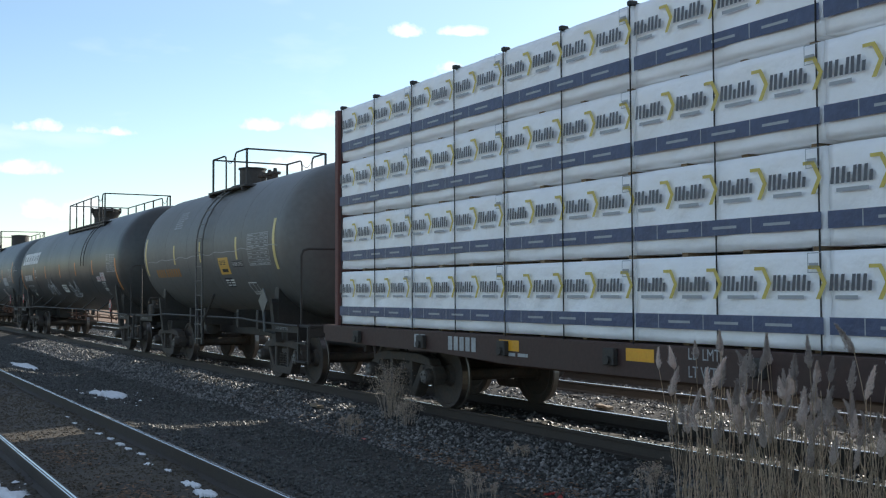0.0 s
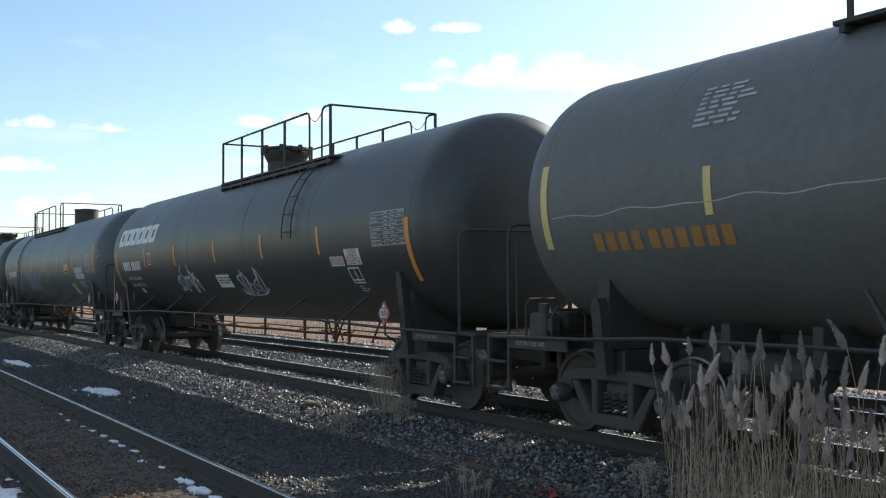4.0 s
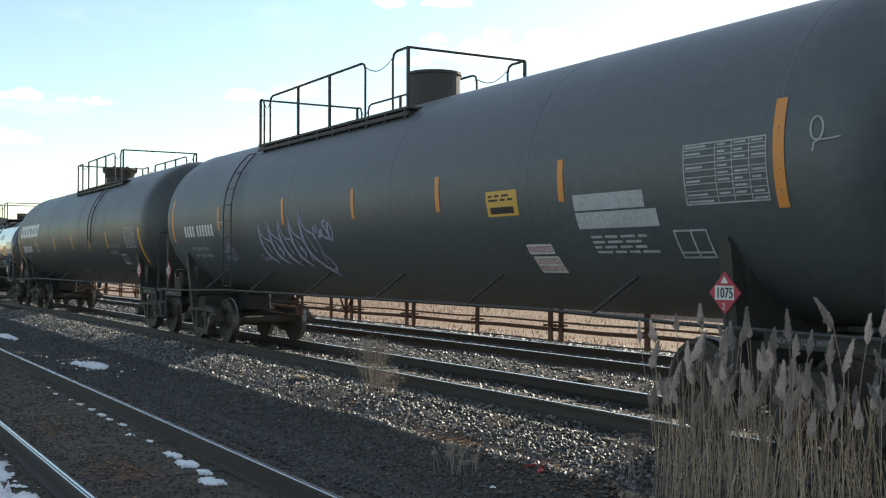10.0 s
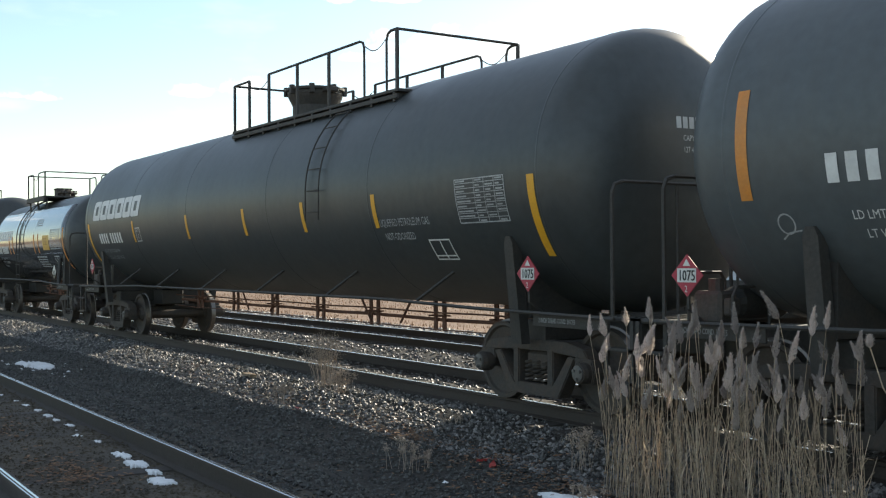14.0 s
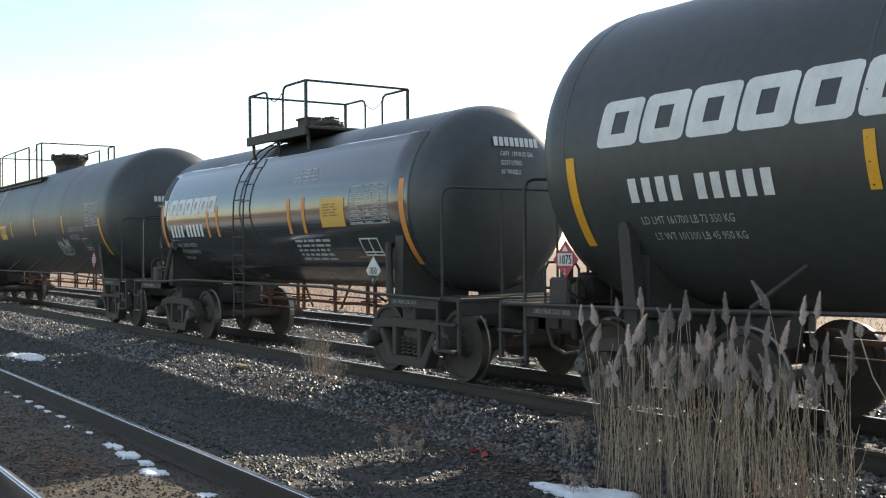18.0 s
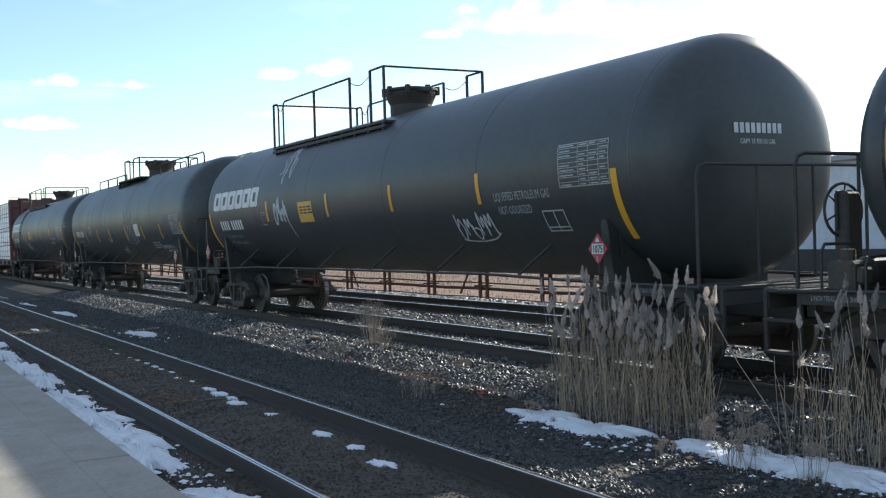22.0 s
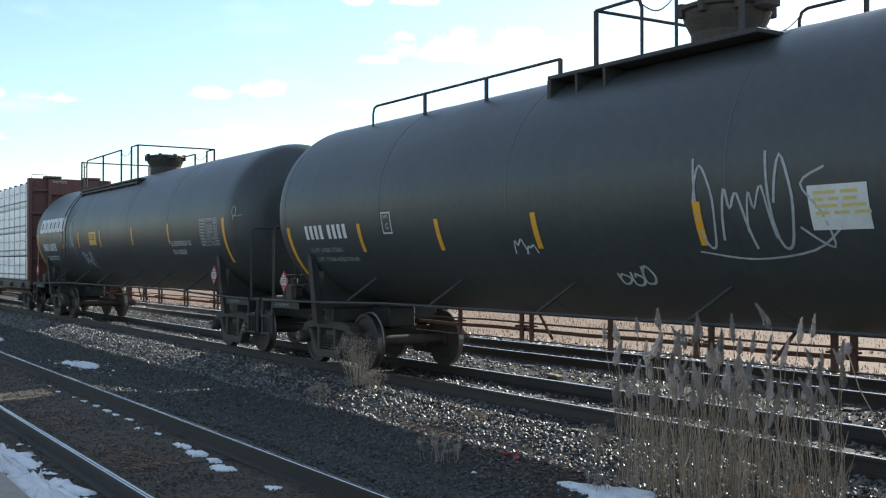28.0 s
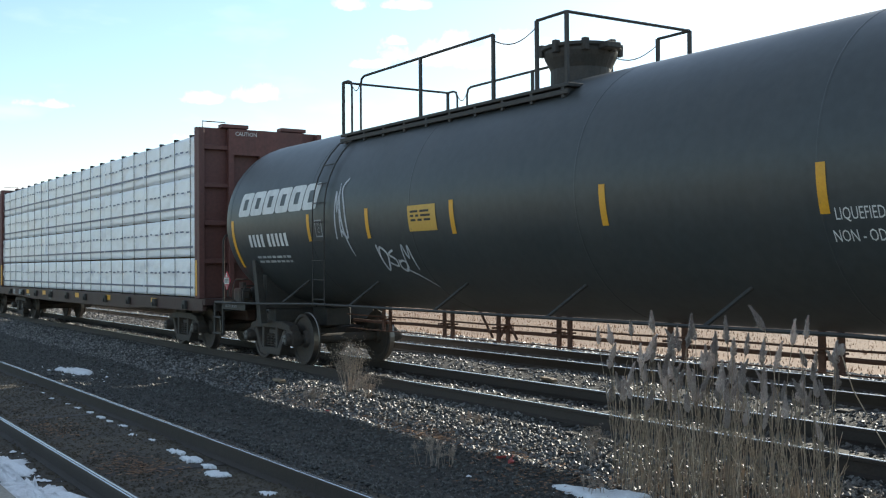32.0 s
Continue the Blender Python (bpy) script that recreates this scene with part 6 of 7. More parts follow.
    Decal(None, 0.88, -1.40).text(2.82, 0.12, "LD LMT", 0.11, 0.8).text(2.82, -0.05, "LT WT", 0.11, 0.8).done("weight_note", M["faded_mark"], car)
    spec_bars(Decal(None, 0.88, -1.40), 6.08, 0.0, 0.04, seed, 1, 0.42).done("stencil_note", M["faded_mark"], car)
    # packs
    rg = random.Random(seed)
    pl = (length - 1.5) / packs
    meshes = [to_mesh(crumpled_block(1.22, pl - 0.03, row_h - 0.045, seed + k), "lumber_pack", M["wrap"], True) for k in range(4)]
    bm = bmesh.new()
    box(bm, 0, 1.22, 0, pl - 0.03, 0, row_h - 0.045, 0.01)
    far_mesh = to_mesh(bm, "lumber_pack", M["wrap"])
    prints = []
    w = pl - 0.03
    for k in range(2):
        d = Decal(None, 0, 0.0, 0.034)
        if mark:
            d.rect(-0.01, row_h * 0.155, w - 0.02, row_h * 0.165)
        else:
            d.rect(-0.02, row_h * 0.20, w - 0.05, row_h * 0.05)
        band_me = to_mesh(d_flat(d, w), "band", M["wrap_blue"])
        if mark:
            d1, d2, d3 = (Decal(None, 0, 0.0, 0.034) for _ in range(3))
            q = 0.01 + 0.03 * k
            while q < w - 0.5:
                hh, v = row_h * 0.155, row_h * 0.57
                for i in range(4):
                    x = q + i * 0.108
                    top = hh * (0.62 if i % 2 else 1)
                    d1.poly([(x, v), (x + 0.034, v), (x + 0.050, v + hh), (x + 0.016, v + hh)])
                    d1.poly([(x + 0.054, v), (x + 0.088, v), (x + 0.096, v + top), (x + 0.062, v + top)])
                x, v = q + 0.47, row_h * 0.49
                d2.poly([(x, v), (x + 0.045, v), (x + 0.115, v + 0.135), (x + 0.07, v + 0.135)])
                d2.poly([(x + 0.07, v + 0.135), (x + 0.115, v + 0.135), (x + 0.055, v + 0.25), (x + 0.01, v + 0.25)])
                d2.poly([(x - 0.08, v + 0.25), (x + 0.055, v + 0.25), (x + 0.035, v + 0.28), (x - 0.08, v + 0.28)])
                d3.rect(-(q + 0.06), row_h * 0.49, rg.uniform(0.2, 0.36), 0.032)
                q += w / 4
            q = 0.35
            d4 = Decal(None, 0, 0.0, 0.037)
            while q < w - 0.3:
                d4.rect(-q, row_h * 0.155, 0.012, row_h * 0.165)
                d4.rect(-q - 0.15, row_h * 0.22, 0.3, 0.025)
                q += 0.62
            d3.border(-w * 0.93, row_h * 0.74, 0.15, 0.17, 0.008)
            d3.rect(-w * 0.935, row_h * 0.79, 0.10, 0.04)
            more = [to_mesh(d_flat(b, w), "print", M[m]) for b, m in ((d1, "wrap_dark"), (d2, "wrap_gold"), (d3, "wrap_pale"), (d4, "wrap_pale"))]
        else:
            d1 = Decal(None, 0, 0.0, 0.034)
            q = 0.1
            while q < w - 0.3:
                d1.rect(-q, row_h * rg.uniform(0.56, 0.60), rg.uniform(0.1, 0.24), row_h * 0.04)
                q += rg.uniform(0.28, 0.4)
            more = [to_mesh(d_flat(d1, w), "print", M["wrap_blue"])]
        prints.append((band_me, more))
    for r in range(rows):
        for k in range(packs):
            y = -hl + 0.75 + k * pl
            p = part("lumber_pack", meshes[(r + k * 3) % 4], None, car, "white-wrapped lumber pack with blue band" if r == 0 and k == 0 else "", loc=(-1.36 + rg.uniform(-0.012, 0.012), y, z0 + 0.03 + r * row_h))
            a, bs = prints[(r + k) % 2]
            part("wrap_band", a, None, p)
            for b in bs:
                tagged(part("wrap_print", b, None, p), kind="stuff")
            part("lumber_pack", far_mesh, None, car, loc=(0.12, y, z0 + 0.03 + r * row_h))
        bm = bmesh.new()
        for k in range(packs * 3):
            y = -hl + 0.9 + k * pl / 3
            box(bm, -1.25, -0.1, y, y + 0.08, z0 + r * row_h - 0.016, z0 + 0.03 + r * row_h, 0.0)
        tagged(part("dunnage", bm, M["timber"], car), "sawn spacer sticks", kind="stuff")
    top = z0 + rows * row_h
    y = -hl + 0.95
    while y < hl - 0.8:
        bm = bmesh.new()
        tube(bm, [(-1.385, y, 1.0), (-1.39, y, top + 0.0), (-1.30, y + 0.01, top + 0.02), (-0.1, y, top + 0.03)], 0.008, 5)
        box(bm, -1.40, -1.30, y - 0.035, y + 0.035, top - 0.02, top + 0.035, 0.01)
        part("tie_down_cable", bm, M["strap"], car, "black tie-down cable with corner protector")
        y += straps
    return car


def d_flat(d, w):
    """Lay the print on a pack's near face, reading towards -y over the pack's length w."""
    for p in d.bm.verts:
        p.co = (d.x - d.lift, w - p.co.x, d.zc + p.co.y)
    return d.bm


lumber_car(4.85, "brown lumber flat car loaded with white-wrapped lumber, navy bands", 23.2, 4, 0.873, 9, True, True, 1.19, 100, False)
car_a(); car_b(); car_c(); car_d(); car_e(); car_f(); car_g(); car_h()
lumber_car(172.0, "oxide brown lumber flat car with white-wrapped packs, thin blue bands", 22.0, 4, 0.86, 6, True, False, 1.0, 200)
for k in (1, 2, 3):
    src = CARS[-1][0] if k == 1 else src
    n0 = [w for w in WHEELSETS if w[0].parent.parent == src]
    c2 = copy_thing(src, Matrix())
    CARS.append((c2, 172.0 + 23.2 * k))
    for tk in [o for o in c2.children if o.name.startswith("truck")]:
        for w in [o for o in tk.children if o.name.startswith("wheelset")]:
            WHEELSETS.append((w, w.location.y))

# ---------------------------------------------------------------- far behind the tracks
def build_shed():
    """A long white trailer-like building far behind."""
    s = thing("warehouse", None, None, "distant long white corrugated warehouse", "warehouse")
    bm = bmesh.new()
    box(bm, 42, 60, -10, 46, -0.6, 4.9)
    part("wall", bm, M["shed"], s)
    bm = bmesh.new()
    for i in range(0, 112):
        box(bm, 41.985, 42.0, -10 + i * 0.5, -10 + i * 0.5 + 0.2, 0.6, 4.85)
    tagged(part("siding_rib", bm, M["shed"], s), kind="stuff")
    bm = bmesh.new()
    box(bm, 41.6, 60.4, -10.4, 46.4, 4.9, 5.2, 0.05)
    part("roof", bm, M["shed_roof"], s)
    bm = bmesh.new()
    box(bm, 41.9, 42.0, -10, 46, -0.6, 0.55, 0.02)
    part("plinth", bm, M["iron"], s, "dark plinth")


build_shed()


# ---------------------------------------------------------------- reeds
def plume_mesh(seed):
    """A feathery one-sided seed head of many fine drooping blades."""
    rg = random.Random(seed)
    bm = bmesh.new()
    L = rg.uniform(0.17, 0.25)
    side = rg.uniform(0, 6.28)
    sd = Vector((math.cos(side), math.sin(side), 0))
    lean = rg.uniform(0.02, 0.07)
    fat = rg.uniform(0.034, 0.044)
    low = rg.uniform(0.22, 0.38)
    for i in range(1000):
        t = rg.random() ** 1.15
        a = rg.uniform(0, 6.28)
        lump = 0.9 + 0.5 * noise.noise((t * 6 + seed * 7, math.cos(a) * 1.5, math.sin(a) * 1.5))
        spear = (t / low) ** 0.55 if t < low else ((1 - t) / (1 - low)) ** 0.95
        r = fat * spear * max(0.4, lump) * rg.random() ** 0.6
        ax = Vector((math.cos(a), math.sin(a), 0))
        c = ax * r + sd * (lean * t * t + 0.3 * r) + Vector((0, 0, t * L))
        d = (ax * 0.25 + sd * 0.2 + Vector((rg.gauss(0, 0.15), rg.gauss(0, 0.15), rg.uniform(0.6, 1.0)))).normalized() * rg.uniform(0.014, 0.032)
        u = d.cross(Vector((rg.uniform(-1, 1), rg.uniform(-1, 1), 0.3))).normalized() * rg.uniform(0.0014, 0.0032)
        bm.faces.new([bm.verts.new(v) for v in (c - u, c + u, c + d)])
    return to_mesh(bm, "plume", M["plume"])


def stalk_mesh(seed, h, bend):
    bm = bmesh.new()
    rg = random.Random(seed)
    pts = [(bend * (q * q) * 0.8 + 0.01 * math.sin(5 * q + seed), bend * 0.4 * q * q, h * q) for q in [i / 7 for i in range(8)]]
    tube(bm, pts, 0.0029, 4)
    for k in range(rg.randint(0, 2)):
        z = h * rg.uniform(0.2, 0.8)
        a = rg.uniform(0, 6.28)
        L = rg.uniform(0.12, 0.3)
        q = z / h
        p = Vector((bend * q * q * 0.8, bend * 0.4 * q * q, z))
        e = p + Vector((math.cos(a) * L * 0.5, math.sin(a) * L * 0.5, L * rg.uniform(-0.2, 0.9)))
        u = Vector((-math.sin(a), math.cos(a), 0)) * 0.006
        bm.faces.new([bm.verts.new(v) for v in (p - u, p + u, e + u * 0.2, e - u * 0.2)])
    return to_mesh(bm, "stalk", M["reed"]), pts[-1]


PLUMES = [plume_mesh(i) for i in range(10)]
STALKS = [stalk_mesh(i, h, b) for i, (h, b) in enumerate(((1.45, 0.10), (1.32, -0.08), (1.2, 0.14), (1.1, 0.05), (1.28, -0.15), (0.98, 0.1), (1.38, 0.02), (0.85, -0.06), (1.15, -0.2), (1.05, 0.2)))]


def reed_clump(cx, cy, rx, ry, n, seed, label, hs=1.0, heads=0.25):
    rg = random.Random(seed)
    c = thing("reed_clump", None, None, label, "reeds", "reeds beside the track")
    for i in range(n):
        a, r = rg.uniform(0, 6.28), math.sqrt(rg.random())
        x, y = cx + rx * r * math.cos(a), cy + ry * r * math.sin(a)
        me, tip = STALKS[rg.randrange(10)]
        headed = rg.random() < heads
        k = (rg.uniform(0.82, 1.12) if headed else rg.uniform(0.45, 0.92)) * hs
        st = part("reed_stalk", me, None, c)
        rot = Euler((rg.uniform(-0.09, 0.09), rg.uniform(-0.09, 0.09), rg.uniform(0, 6.28)))
        st.matrix_basis = Matrix.LocRotScale((x, y, -0.38), rot, (1, 1, k))
        if headed:
            pl = part("plume", PLUMES[rg.randrange(10)], None, st)
            q = rg.uniform(0.7, 1.05)
            pl.matrix_basis = Matrix.LocRotScale((tip[0], tip[1], tip[2] - 0.02), Euler((rg.uniform(-0.3, 0.3), rg.uniform(-0.3, 0.3), rg.uniform(0, 6.28))), (q, q, q / k))
    return c


reed_clump(6.35, 5.75, 0.5, 1.25, 400, 1, "dense clump of dry tan reeds with feathery plumes")
reed_clump(6.55, 2.75, 0.5, 0.95, 150, 2, "clump of dry tan reeds further along the bank", 1.0, 0.14)
reed_clump(6.7, 0.9, 0.5, 1.1, 110, 3, "clump of dry tan reeds further along the bank")


# one tall bent stalk with an oval dry head
bm = bmesh.new()
pts = [(6.62, 3.72, -0.36), (6.52, 3.86, 0.0), (6.36, 4.08, 0.42), (6.25, 4.25, 0.8), (6.2, 4.31, 1.07)]
tube(bm, pts, 0.0045, 5)
teasel = thing("teasel", bm, M["reed"], "single tall bent dry teasel stalk with an oval head", "teasel")
bm = bmesh.new()
rg = random.Random(5)
for i in range(420):
    a, q = rg.uniform(0, 6.28), rg.random()
    r = 0.026 * math.sin(math.pi * (0.08 + 0.84 * q)) ** 0.6
    c = Vector((6.2 + r * math.cos(a), 4.31 + r * math.sin(a), 1.06 + 0.085 * q))
    e = Vector((math.cos(a), math.sin(a), 0.5)) * 0.014
    u = Vector((-math.sin(a), math.cos(a), 0)) * 0.002
    bm.faces.new([bm.verts.new(v) for v in (c - u, c + u, c + e)])
lathe(bm, [(0.004, 1.055), (0.02, 1.075), (0.024, 1.10), (0.018, 1.13), (0.004, 1.15)], 10, "z", (6.2, 4.31, 0))
part("seed_head", bm, M["plume"], teasel)


# ---------------------------------------------------------------- snow, litter and weeds
def snow_patch(cx, cy, rx, ry, z, seed, h=0.07, rot=0.0):
    """A thin crust of old snow with a ragged edge."""
    rg = random.Random(seed)
    bm = bmesh.new()
    n = 110
    off = rg.uniform(0, 90)
    rim = [0.74 + 0.45 * noise.noise((math.cos(q) * 1.6 + off, math.sin(q) * 1.6, off)) + 0.42 * noise.noise((math.cos(q) * 4.5 + off, math.sin(q) * 4.5, 1)) + 0.24 * noise.noise((math.cos(q) * 12 + off, math.sin(q) * 13, 1)) for q in [i * 2 * math.pi / n for i in range(n)]]
    rings_ = []
    for k, (f, hh) in enumerate(((1.06, -0.05), (1.0, 0.35), (0.86, 0.75), (0.6, 0.95), (0.3, 1.0))):
        rg_ = []
        for i in range(n):
            q = i * 2 * math.pi / n
            rr = rim[i] * f * min(1.0, f) + 0.62 * f * (1 - min(1.0, f))
            x, y = rx * rr * math.cos(q), ry * rr * math.sin(q)
            zz = h * hh * (0.9 + 0.8 * noise.noise((x * 5 + off, y * 5, 2)) + 0.35 * noise.noise((x * 17 + off, y * 17, 4))) if k else -0.05
            rg_.append(bm.verts.new((x, y, zz)))
        rings_.append(rg_)
    for a, b in zip(rings_, rings_[1:]):
        bridge(bm, a, b)
    bm.faces.new(rings_[-1])
    bmesh.ops.recalc_face_normals(bm, faces=bm.faces)
    return thing("snow_patch", bm, M["snow"], "thin patch of old crusted snow", "snow", "patches of old snow", smooth=True, m=pose(cx, cy, z, 0, 0, rot))


for i, (x, y, a, b) in enumerate(((4.68, 21.3, 0.34, 1.0), (4.6, 31.0, 0.3, 1.6), (4.3, 38.0, 0.4, 2.5), (4.2, 46, 0.4, 3.0))):
    snow_patch(x, y, a, b, -0.32, 10 + i, 0.06)
for i, (x, y, a, b) in enumerate(((3.02, 12.25, 0.07, 0.16), (2.9, 11.4, 0.08, 0.2), (2.96, 10.1, 0.09, 0.28), (2.93, 9.6, 0.12, 0.3), (2.88, 8.7, 0.11, 0.24), (2.9, 7.6, 0.10, 0.2), (2.92, 6.2, 0.10, 0.26), (2.9, 5.35, 0.12, 0.22), (2.8, 4.6, 0.12, 0.25), (3.02, 13.2, 0.06, 0.15), (3.0, 14.3, 0.06, 0.15), (2.95, 15.6, 0.05, 0.15), (2.9, 17.5, 0.06, 0.3), (2.6, 23, 0.1, 0.5), (2.97, 10.95, 0.06, 0.14), (2.95, 11.85, 0.06, 0.12), (3.0, 12.75, 0.05, 0.12), (3.02, 13.75, 0.06, 0.12), (2.98, 14.8, 0.05, 0.12), (3.0, 16.4, 0.05, 0.16), (2.95, 9.15, 0.07, 0.16))):
    snow_patch(x + 0.06, y, a * 0.8, b * 0.8, -0.168, 30 + i, 0.014)
# snow along the bank below the reeds, and between platform and rail
for i, (x, y, a, b) in enumerate(((5.72, 6.28, 0.30, 0.75), (5.68, 5.45, 0.36, 0.75), (5.95, 3.7, 0.36, 0.8), (6.0, 2.7, 0.42, 0.9), (6.1, 1.5, 0.4, 0.9), (6.1, 0.0, 0.4, 0.9))):
    snow_patch(x, y, a, b, -0.335, 60 + i, 0.065)
for i, (y, b, a) in enumerate(((2.6, 0.6, 0.3), (4.05, 0.55, 0.34), (6.0, 0.9, 0.36), (7.2, 0.95, 0.40), (8.6, 0.9, 0.34), (10.2, 1.1, 0.36), (12.4, 1.0, 0.34), (14.2, 1.2, 0.36), (16.8, 1.5, 0.34), (19.5, 1.6, 0.36), (23.0, 2.0, 0.34), (27.0, 2.2, 0.36), (32.0, 2.6, 0.34), (38.0, 3.4, 0.36))):
    snow_patch(1.28 + 0.05 * math.sin(i * 2.3), y, a, b, -0.20, 80 + i, 0.10)


def snow_crumbs(n, spots, seed):
    """Small melting lumps of snow strewn round the patches."""
    rs = np.random.RandomState(seed)
    sp = np.array(spots)[rs.randint(0, len(spots), n)]
    x, y = sp[:, 0] + rs.randn(n) * sp[:, 2], sp[:, 1] + rs.randn(n) * sp[:, 3]
    x = np.where(x < 1.02, 2.04 - x, x)
    z = np.array([ground_z(p, q) for p, q in zip(x, y)])
    s = 0.008 + 0.035 * rs.rand(n) ** 2.5
    base = np.array([(1, 0, 0), (0.3, 0.9, 0), (-0.8, 0.5, 0), (-0.7, -0.6, 0), (0.4, -0.9, 0), (0, 0, 0.5)])
    V = base[None] * (s[:, None] * (0.7 + 0.6 * rs.rand(n, 6)))[:, :, None]
    V += np.stack([x, y, z + 0.012], 1)[:, None]
    F = np.array([(0, 1, 5), (1, 2, 5), (2, 3, 5), (3, 4, 5), (4, 0, 5)])[None] + (np.arange(n) * 6)[:, None, None]
    me = bpy.data.meshes.new("snow_crumbs")
    me.from_pydata(V.reshape(-1, 3).tolist(), [], F.reshape(-1, 3).tolist())
    me.materials.append(M["snow"])
    tagged(new("snow_crumbs", me), "small melting crumbs of snow round the patches", "snow", kind="stuff")


snow_crumbs(1300, [(5.62, 5.6, 0.3, 0.8), (5.95, 3.4, 0.35, 0.9), (6.1, 1.6, 0.35, 0.9), (1.3, 5.0, 0.14, 1.0), (1.3, 7.5, 0.14, 1.2), (1.3, 10.5, 0.14, 1.4), (1.3, 15.0, 0.14, 2.5), (1.3, 22.0, 0.14, 4.0), (4.65, 21.3, 0.3, 1.0)], 41)


def dry_weed(x, y, h, seed, n=60):
    """Thin upright stems carrying fluffy, rounded seed heads near their tops."""
    rg = random.Random(seed)
    bm = bmesh.new()
    for i in range(max(6, n // 2)):
        a, s = rg.uniform(0, 6.28), rg.uniform(0.03, 0.30)
        p = Vector((rg.gauss(0, 0.06), rg.gauss(0, 0.06), -0.05))
        e = Vector((p.x + s * h * math.cos(a), p.y + s * h * math.sin(a), h * rg.uniform(0.5, 1.0)))
        m = (p + e) / 2 + Vector((0, 0, 0.08 * h))
        tube(bm, [p, m, e], 0.0026, 3)
        r = h * rg.uniform(0.05, 0.09)
        for k in range(44):
            q = e + Vector((rg.gauss(0, r), rg.gauss(0, r), rg.gauss(0, r * 0.9)))
            u = Vector((rg.gauss(0, 1), rg.gauss(0, 1), rg.gauss(0, 1))).normalized() * 0.006
            w = Vector((rg.gauss(0, 1), rg.gauss(0, 1), rg.gauss(0, 1))).normalized() * 0.022
            bm.faces.new([bm.verts.new(v) for v in (q - u, q + w, q + u)])
    thing("dry_weed", bm, M["weed"], "small bush of dry brown weed on the ballast", "weed", "dry weeds on the ballast", m=pose(x, y, -0.3))


dry_weed(7.15, 14.0, 0.85, 1, 110)
dry_weed(7.0, 13.3, 0.45, 2, 50)
dry_weed(6.3, 13.6, 0.25, 3, 40)
dry_weed(6.6, 7.6, 0.35, 4, 40)
dry_weed(6.9, 10.3, 0.2, 5, 30)
for i in range(16):
    rg = random.Random(400 + i)
    dry_weed(rg.uniform(5.2, 6.9), rg.uniform(0.5, 9.0), rg.uniform(0.12, 0.3), 20 + i, 24)

for i, (x, y) in enumerate(((6.14, 8.53), (6.05, 8.3), (6.25, 13.0))):
    bm = bmesh.new()
    rg = random.Random(70 + i)
    pts = [(rg.uniform(-0.14, 0.14), rg.uniform(-0.05, 0.05), rg.uniform(0, 0.04)) for _ in range(7)]
    vs = [bm.verts.new(p) for p in pts]
    bmesh.ops.convex_hull(bm, input=vs)
    thing("litter", bm, M["litter"], "scrap of red plastic on the ballast", "litter", m=pose(x, y, -0.33, 0, 0, 40 * i))


def loose_board(x, y, z, length, turn, seed):
    """A broken grey board lying on the stones."""
    rg = random.Random(seed)
    bm = bmesh.new()
    n = 7
    rows = []
    for i in range(n):
        u = length * i / (n - 1)
        w, h = 0.055 + rg.uniform(-0.008, 0.008), 0.02 + rg.uniform(-0.003, 0.003)
        rows.append([bm.verts.new((u + rg.uniform(-0.02, 0.02) * (i in (0, n - 1)), p * w, q * h + 0.01 * math.sin(i))) for p, q in ((-1, -1), (1, -1), (1, 1), (-1, 1))])
    for a, b in zip(rows, rows[1:]):
        bridge(bm, a, b)
    bm.faces.new(rows[0][::-1])
    bm.faces.new(rows[-1])
    bmesh.ops.recalc_face_normals(bm, faces=bm.faces)
    thing("loose_board", bm, M["timber"], "broken weathered board lying on the ballast", "board", "boards on the ballast", m=pose(x, y, z, 0, rg.uniform(-4, 4), turn))


for i, (x, y, length, turn) in enumerate(((10.6, 14.2, 0.7, 35), (10.9, 13.6, 0.5, 75), (10.4, 18.5, 0.9, 60), (14.6, 15.5, 1.1, 20), (15.2, 10.4, 1.3, 70), (14.9, 19.5, 0.8, 110), (6.9, 16.0, 0.5, 80))):
    loose_board(x, y, ground_z(x, y) + 0.05, length, turn, 300 + i)


def leaf_litter(n, spots, seed):
    """Blown dead leaves and straw lying on the stones, and tan flecks for a sunlit patch."""
    rs = np.random.RandomState(seed)
    pick = rs.randint(0, len(spots), n)
    sp = np.array(spots)[pick]
    x, y = sp[:, 0] + rs.randn(n) * sp[:, 2], sp[:, 1] + rs.randn(n) * sp[:, 3]
    z = np.array([ground_z(p, q) for p, q in zip(x, y)]) + 0.015 + 0.03 * rs.rand(n)
    a, s = rs.rand(n) * 6.28, 0.012 + 0.03 * rs.rand(n)
    V = np.empty((n, 4, 3))
    for k, (f, w) in enumerate(((1, 0), (0, 0.4), (-1, 0), (0, -0.4))):
        V[:, k, 0] = x + s * (f * np.cos(a) - w * np.sin(a))
        V[:, k, 1] = y + s * (f * np.sin(a) + w * np.cos(a))
        V[:, k, 2] = z + 0.012 * (rs.rand(n) - 0.3)
    me = bpy.data.meshes.new("leaf_litter")
    me.from_pydata(V.reshape(-1, 3).tolist(), [], np.arange(4 * n).reshape(-1, 4).tolist())
    me.materials.append(M["grass"])
    tagged(new("leaf_litter", me), "dead brown leaves and straw on the ballast, tan flecks for a sunlit patch", "leaves", kind="stuff")


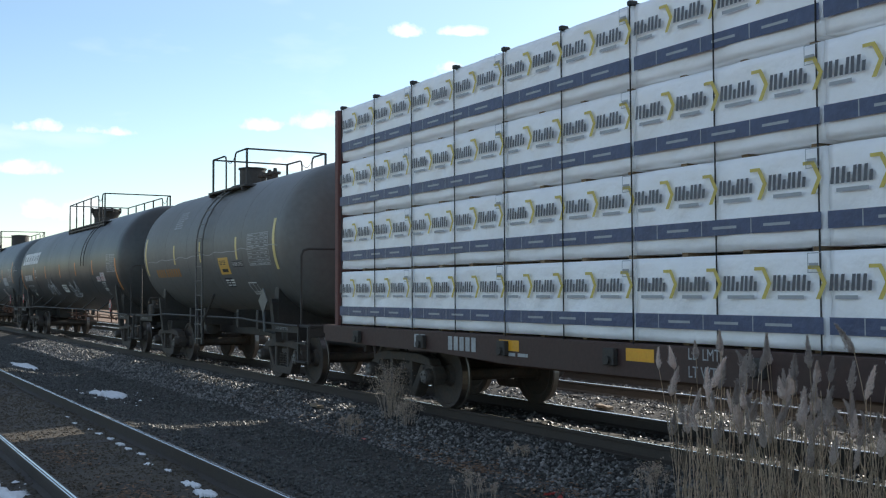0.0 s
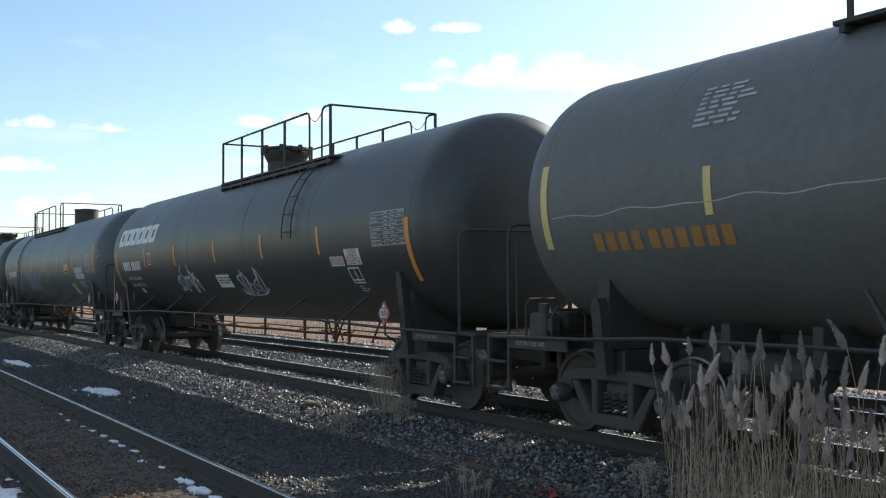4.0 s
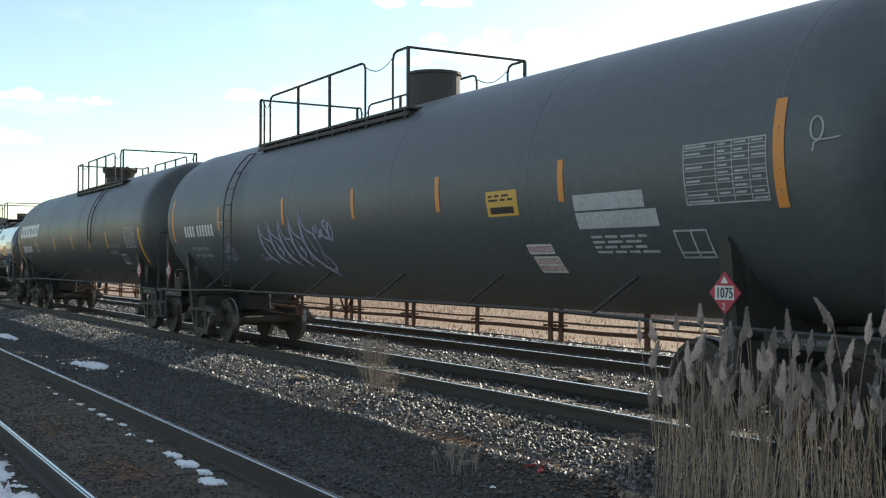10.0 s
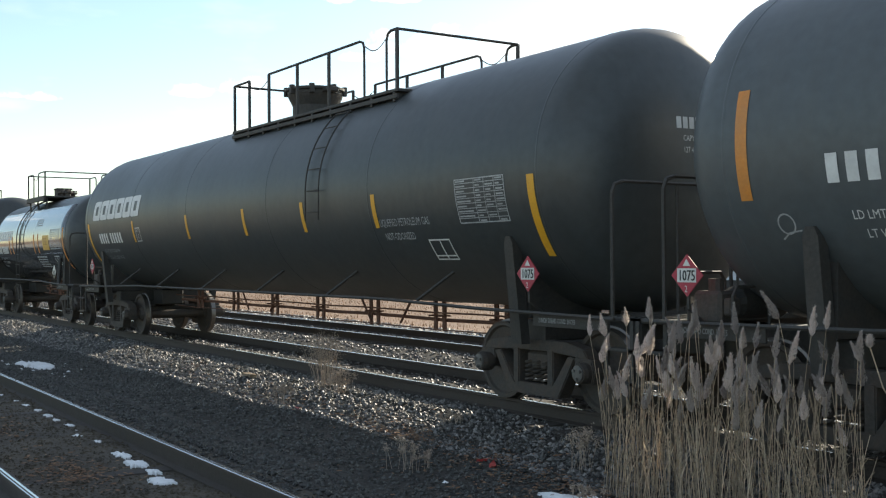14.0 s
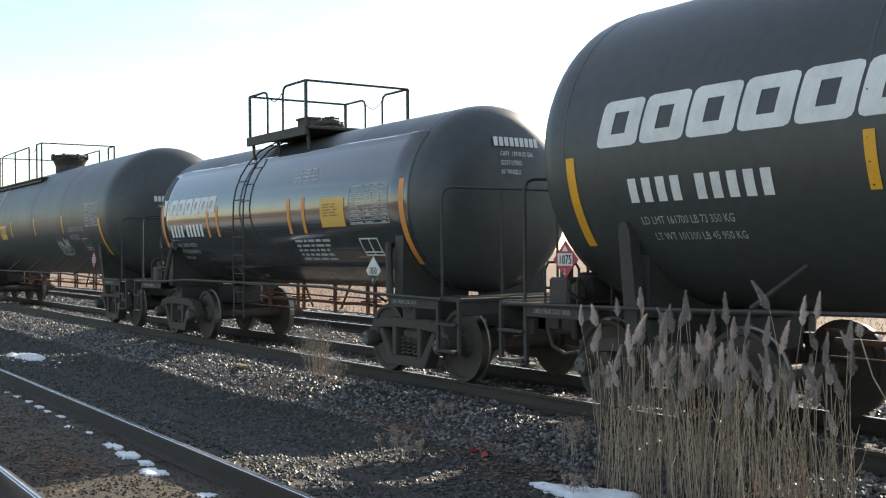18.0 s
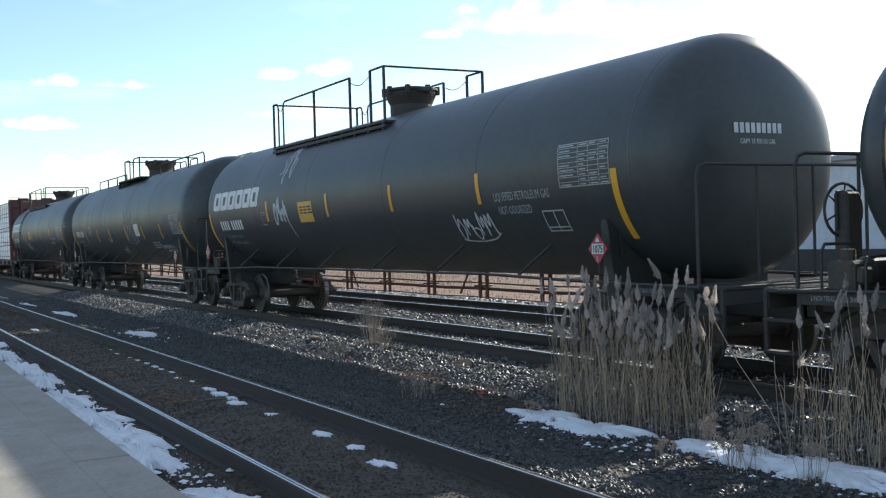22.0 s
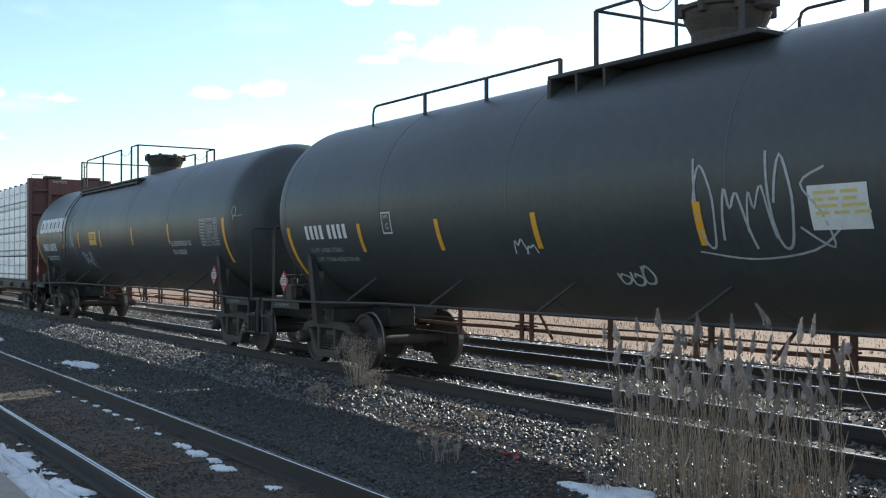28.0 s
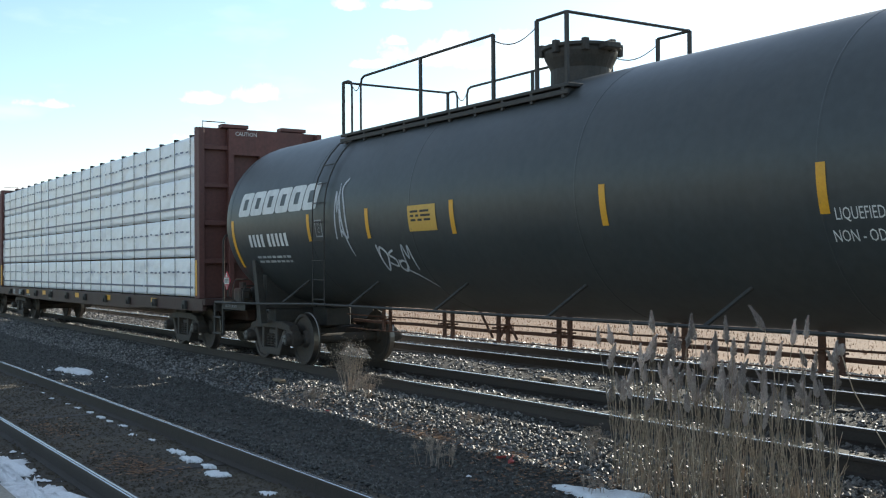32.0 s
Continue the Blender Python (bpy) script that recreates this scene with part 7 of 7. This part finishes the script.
# spots near x 2.4 colour the near track's brown gravel as if sunlit
leaf_litter(2600, [(6.2, 8.6, 0.25, 0.5), (6.4, 11.0, 0.2, 0.7), (6.5, 14.0, 0.25, 1.2), (6.7, 18.0, 0.3, 2.0), (5.9, 6.9, 0.25, 0.5), (5.9, 4.2, 0.4, 1.2), (6.3, 2.0, 0.4, 1.2), (2.4, 9.4, 0.16, 0.4), (2.3, 12.4, 0.18, 0.5), (2.4, 9.4, 0.2, 0.5), (6.29, 10.2, 0.12, 0.3), (14.2, 16.0, 0.5, 5.0), (5.6, 7.6, 0.4, 0.8), (13.9, 12.0, 0.3, 6.0)], 77)


def field_grass(n, xr, yr, seed):
    """Dry standing grass beyond the tracks, too many to count."""
    rs = np.random.RandomState(seed)
    x, y = xr[0] + (xr[1] - xr[0]) * rs.rand(n), yr[0] + (yr[1] - yr[0]) * rs.rand(n)
    h, a = 0.04 + 0.13 * rs.rand(n) * (0.5 + 0.5 * np.sin(x * 1.3 + y * 0.7) ** 2), rs.rand(n) * 6.28
    w = 0.010 + 0.012 * rs.rand(n)
    z = np.array([ground_z(p, q) for p, q in zip(x, y)]) - 0.02
    V = np.empty((n, 3, 3))
    V[:, 0] = np.stack([x - w * np.sin(a), y + w * np.cos(a), z], 1)
    V[:, 1] = np.stack([x + w * np.sin(a), y - w * np.cos(a), z], 1)
    V[:, 2] = np.stack([x + 0.25 * h * (rs.rand(n) - 0.5), y + 0.25 * h * (rs.rand(n) - 0.5), z + h], 1)
    me = bpy.data.meshes.new("field_grass")
    me.from_pydata(V.reshape(-1, 3).tolist(), [], np.arange(3 * n).reshape(-1, 3).tolist())
    me.materials.append(M["grass"])
    tagged(new("field_grass", me), "dry tan grass standing beyond the tracks", "grass", kind="stuff")


field_grass(20000, (18.0, 34.0), (-2.0, 70.0), 5)
for i, (x, y, a, b) in enumerate(((15.4, 8.5, 0.4, 2.6), (15.2, 13.5, 0.3, 1.8), (15.5, 3.5, 0.5, 1.8), (14.9, 22.0, 0.3, 2.4), (15.1, 31.0, 0.4, 4.0))):
    snow_patch(x, y, a * 0.6, b * 0.6, -0.42 if x > 15.5 else -0.36, 160 + i, 0.04)


# ---------------------------------------------------------------- ballast stones
def stones(name, n, xr, yr, size, seed, material, label, zoff=0.0, dense_near=True):
    rs = np.random.RandomState(seed)
    u = rs.rand(n)
    ys = yr[0] + (yr[1] - yr[0]) * (u ** 1.7 if dense_near else u)
    xs = xr[0] + (xr[1] - xr[0]) * rs.rand(n)
    base = np.array([(1, 0, 0), (-1, 0, 0), (0, 1, 0), (0, -1, 0), (0, 0, 1), (0, 0, -1)], float)
    tri = np.array([(0, 2, 4), (2, 1, 4), (1, 3, 4), (3, 0, 4), (2, 0, 5), (1, 2, 5), (3, 1, 5), (0, 3, 5)])
    V = np.empty((n, 6, 3))
    s = size * (0.5 + rs.rand(n)) * (1 + 0.02 * np.maximum(0, ys - 12))
    for i in range(6):
        V[:, i, :] = base[i] * (0.6 + 0.7 * rs.rand(n, 1)) + 0.35 * (rs.rand(n, 3) - 0.5)
    a = rs.rand(n) * 6.28
    c, sn = np.cos(a)[:, None], np.sin(a)[:, None]
    X, Y = V[:, :, 0] * c - V[:, :, 1] * sn, V[:, :, 0] * sn + V[:, :, 1] * c
    V[:, :, 0], V[:, :, 1] = X, Y
    V *= s[:, None, None]
    V[:, :, 2] *= 0.75
    gz = np.array([ground_z(x, y) for x, y in zip(xs, ys)])
    V[:, :, 0] += xs[:, None]
    V[:, :, 1] += ys[:, None]
    V[:, :, 2] += (gz + s * 0.25 + zoff)[:, None]
    F = (tri[None] + (np.arange(n) * 6)[:, None, None]).reshape(-1, 3)
    me = bpy.data.meshes.new(name)
    me.from_pydata(V.reshape(-1, 3).tolist(), [], F.tolist())
    me.materials.append(material)
    tagged(new(name, me), label, "ballast", kind="stuff")


stones("ballast", 60000, (3.5, 7.7), (1.0, 45), 0.019, 1, M["stone_dark"], "loose black slag ballast between the tracks")
# paler stone colour here paints the sunlit strip along the rail
stones("ballast", 22000, (6.1, 7.7), (1.0, 45), 0.025, 7, M["ballast"], "loose shoulder ballast stones, paler grey standing for the sunlit strip")
stones("ballast", 26000, (7.85, 12.0), (3.0, 60), 0.025, 2, M["ballast"], "loose grey ballast stones under the train")
stones("ballast", 34000, (1.0, 3.6), (2.0, 34), 0.014, 3, M["bed"], "fine brown cinders in the near track", -0.004)
stones("ballast", 24000, (12.0, 18.0), (3.0, 60), 0.034, 4, M["ballast"], "loose grey ballast stones by the far track")


# ---------------------------------------------------------------- what moves
# seconds, metres run by the train
RUN = [(0.0, 0.0), (3.0, 13.3), (6.0, 26.5), (9.0, 39.75), (13.0, 57.05), (17.0, 74.6), (19.0, 83.5), (22.5, 98.95), (26.0, 114.4), (29.0, 127.6), (32.0, 140.8)]


def motions():
    for car, u in CARS:
        walk(car, [(t, pose(T2, u - s, 0)) for t, s in RUN])
    step = 4 / FPS
    n = int(round(32.0 / step))
    turn = math.degrees(TRAIN_SPEED / WHEEL_R)
    for ws, y in WHEELSETS:
        walk(ws, [(k * step, pose(0, y, WHEEL_R, turn * k * step, 0, 0)) for k in range(n + 1)])


motions()
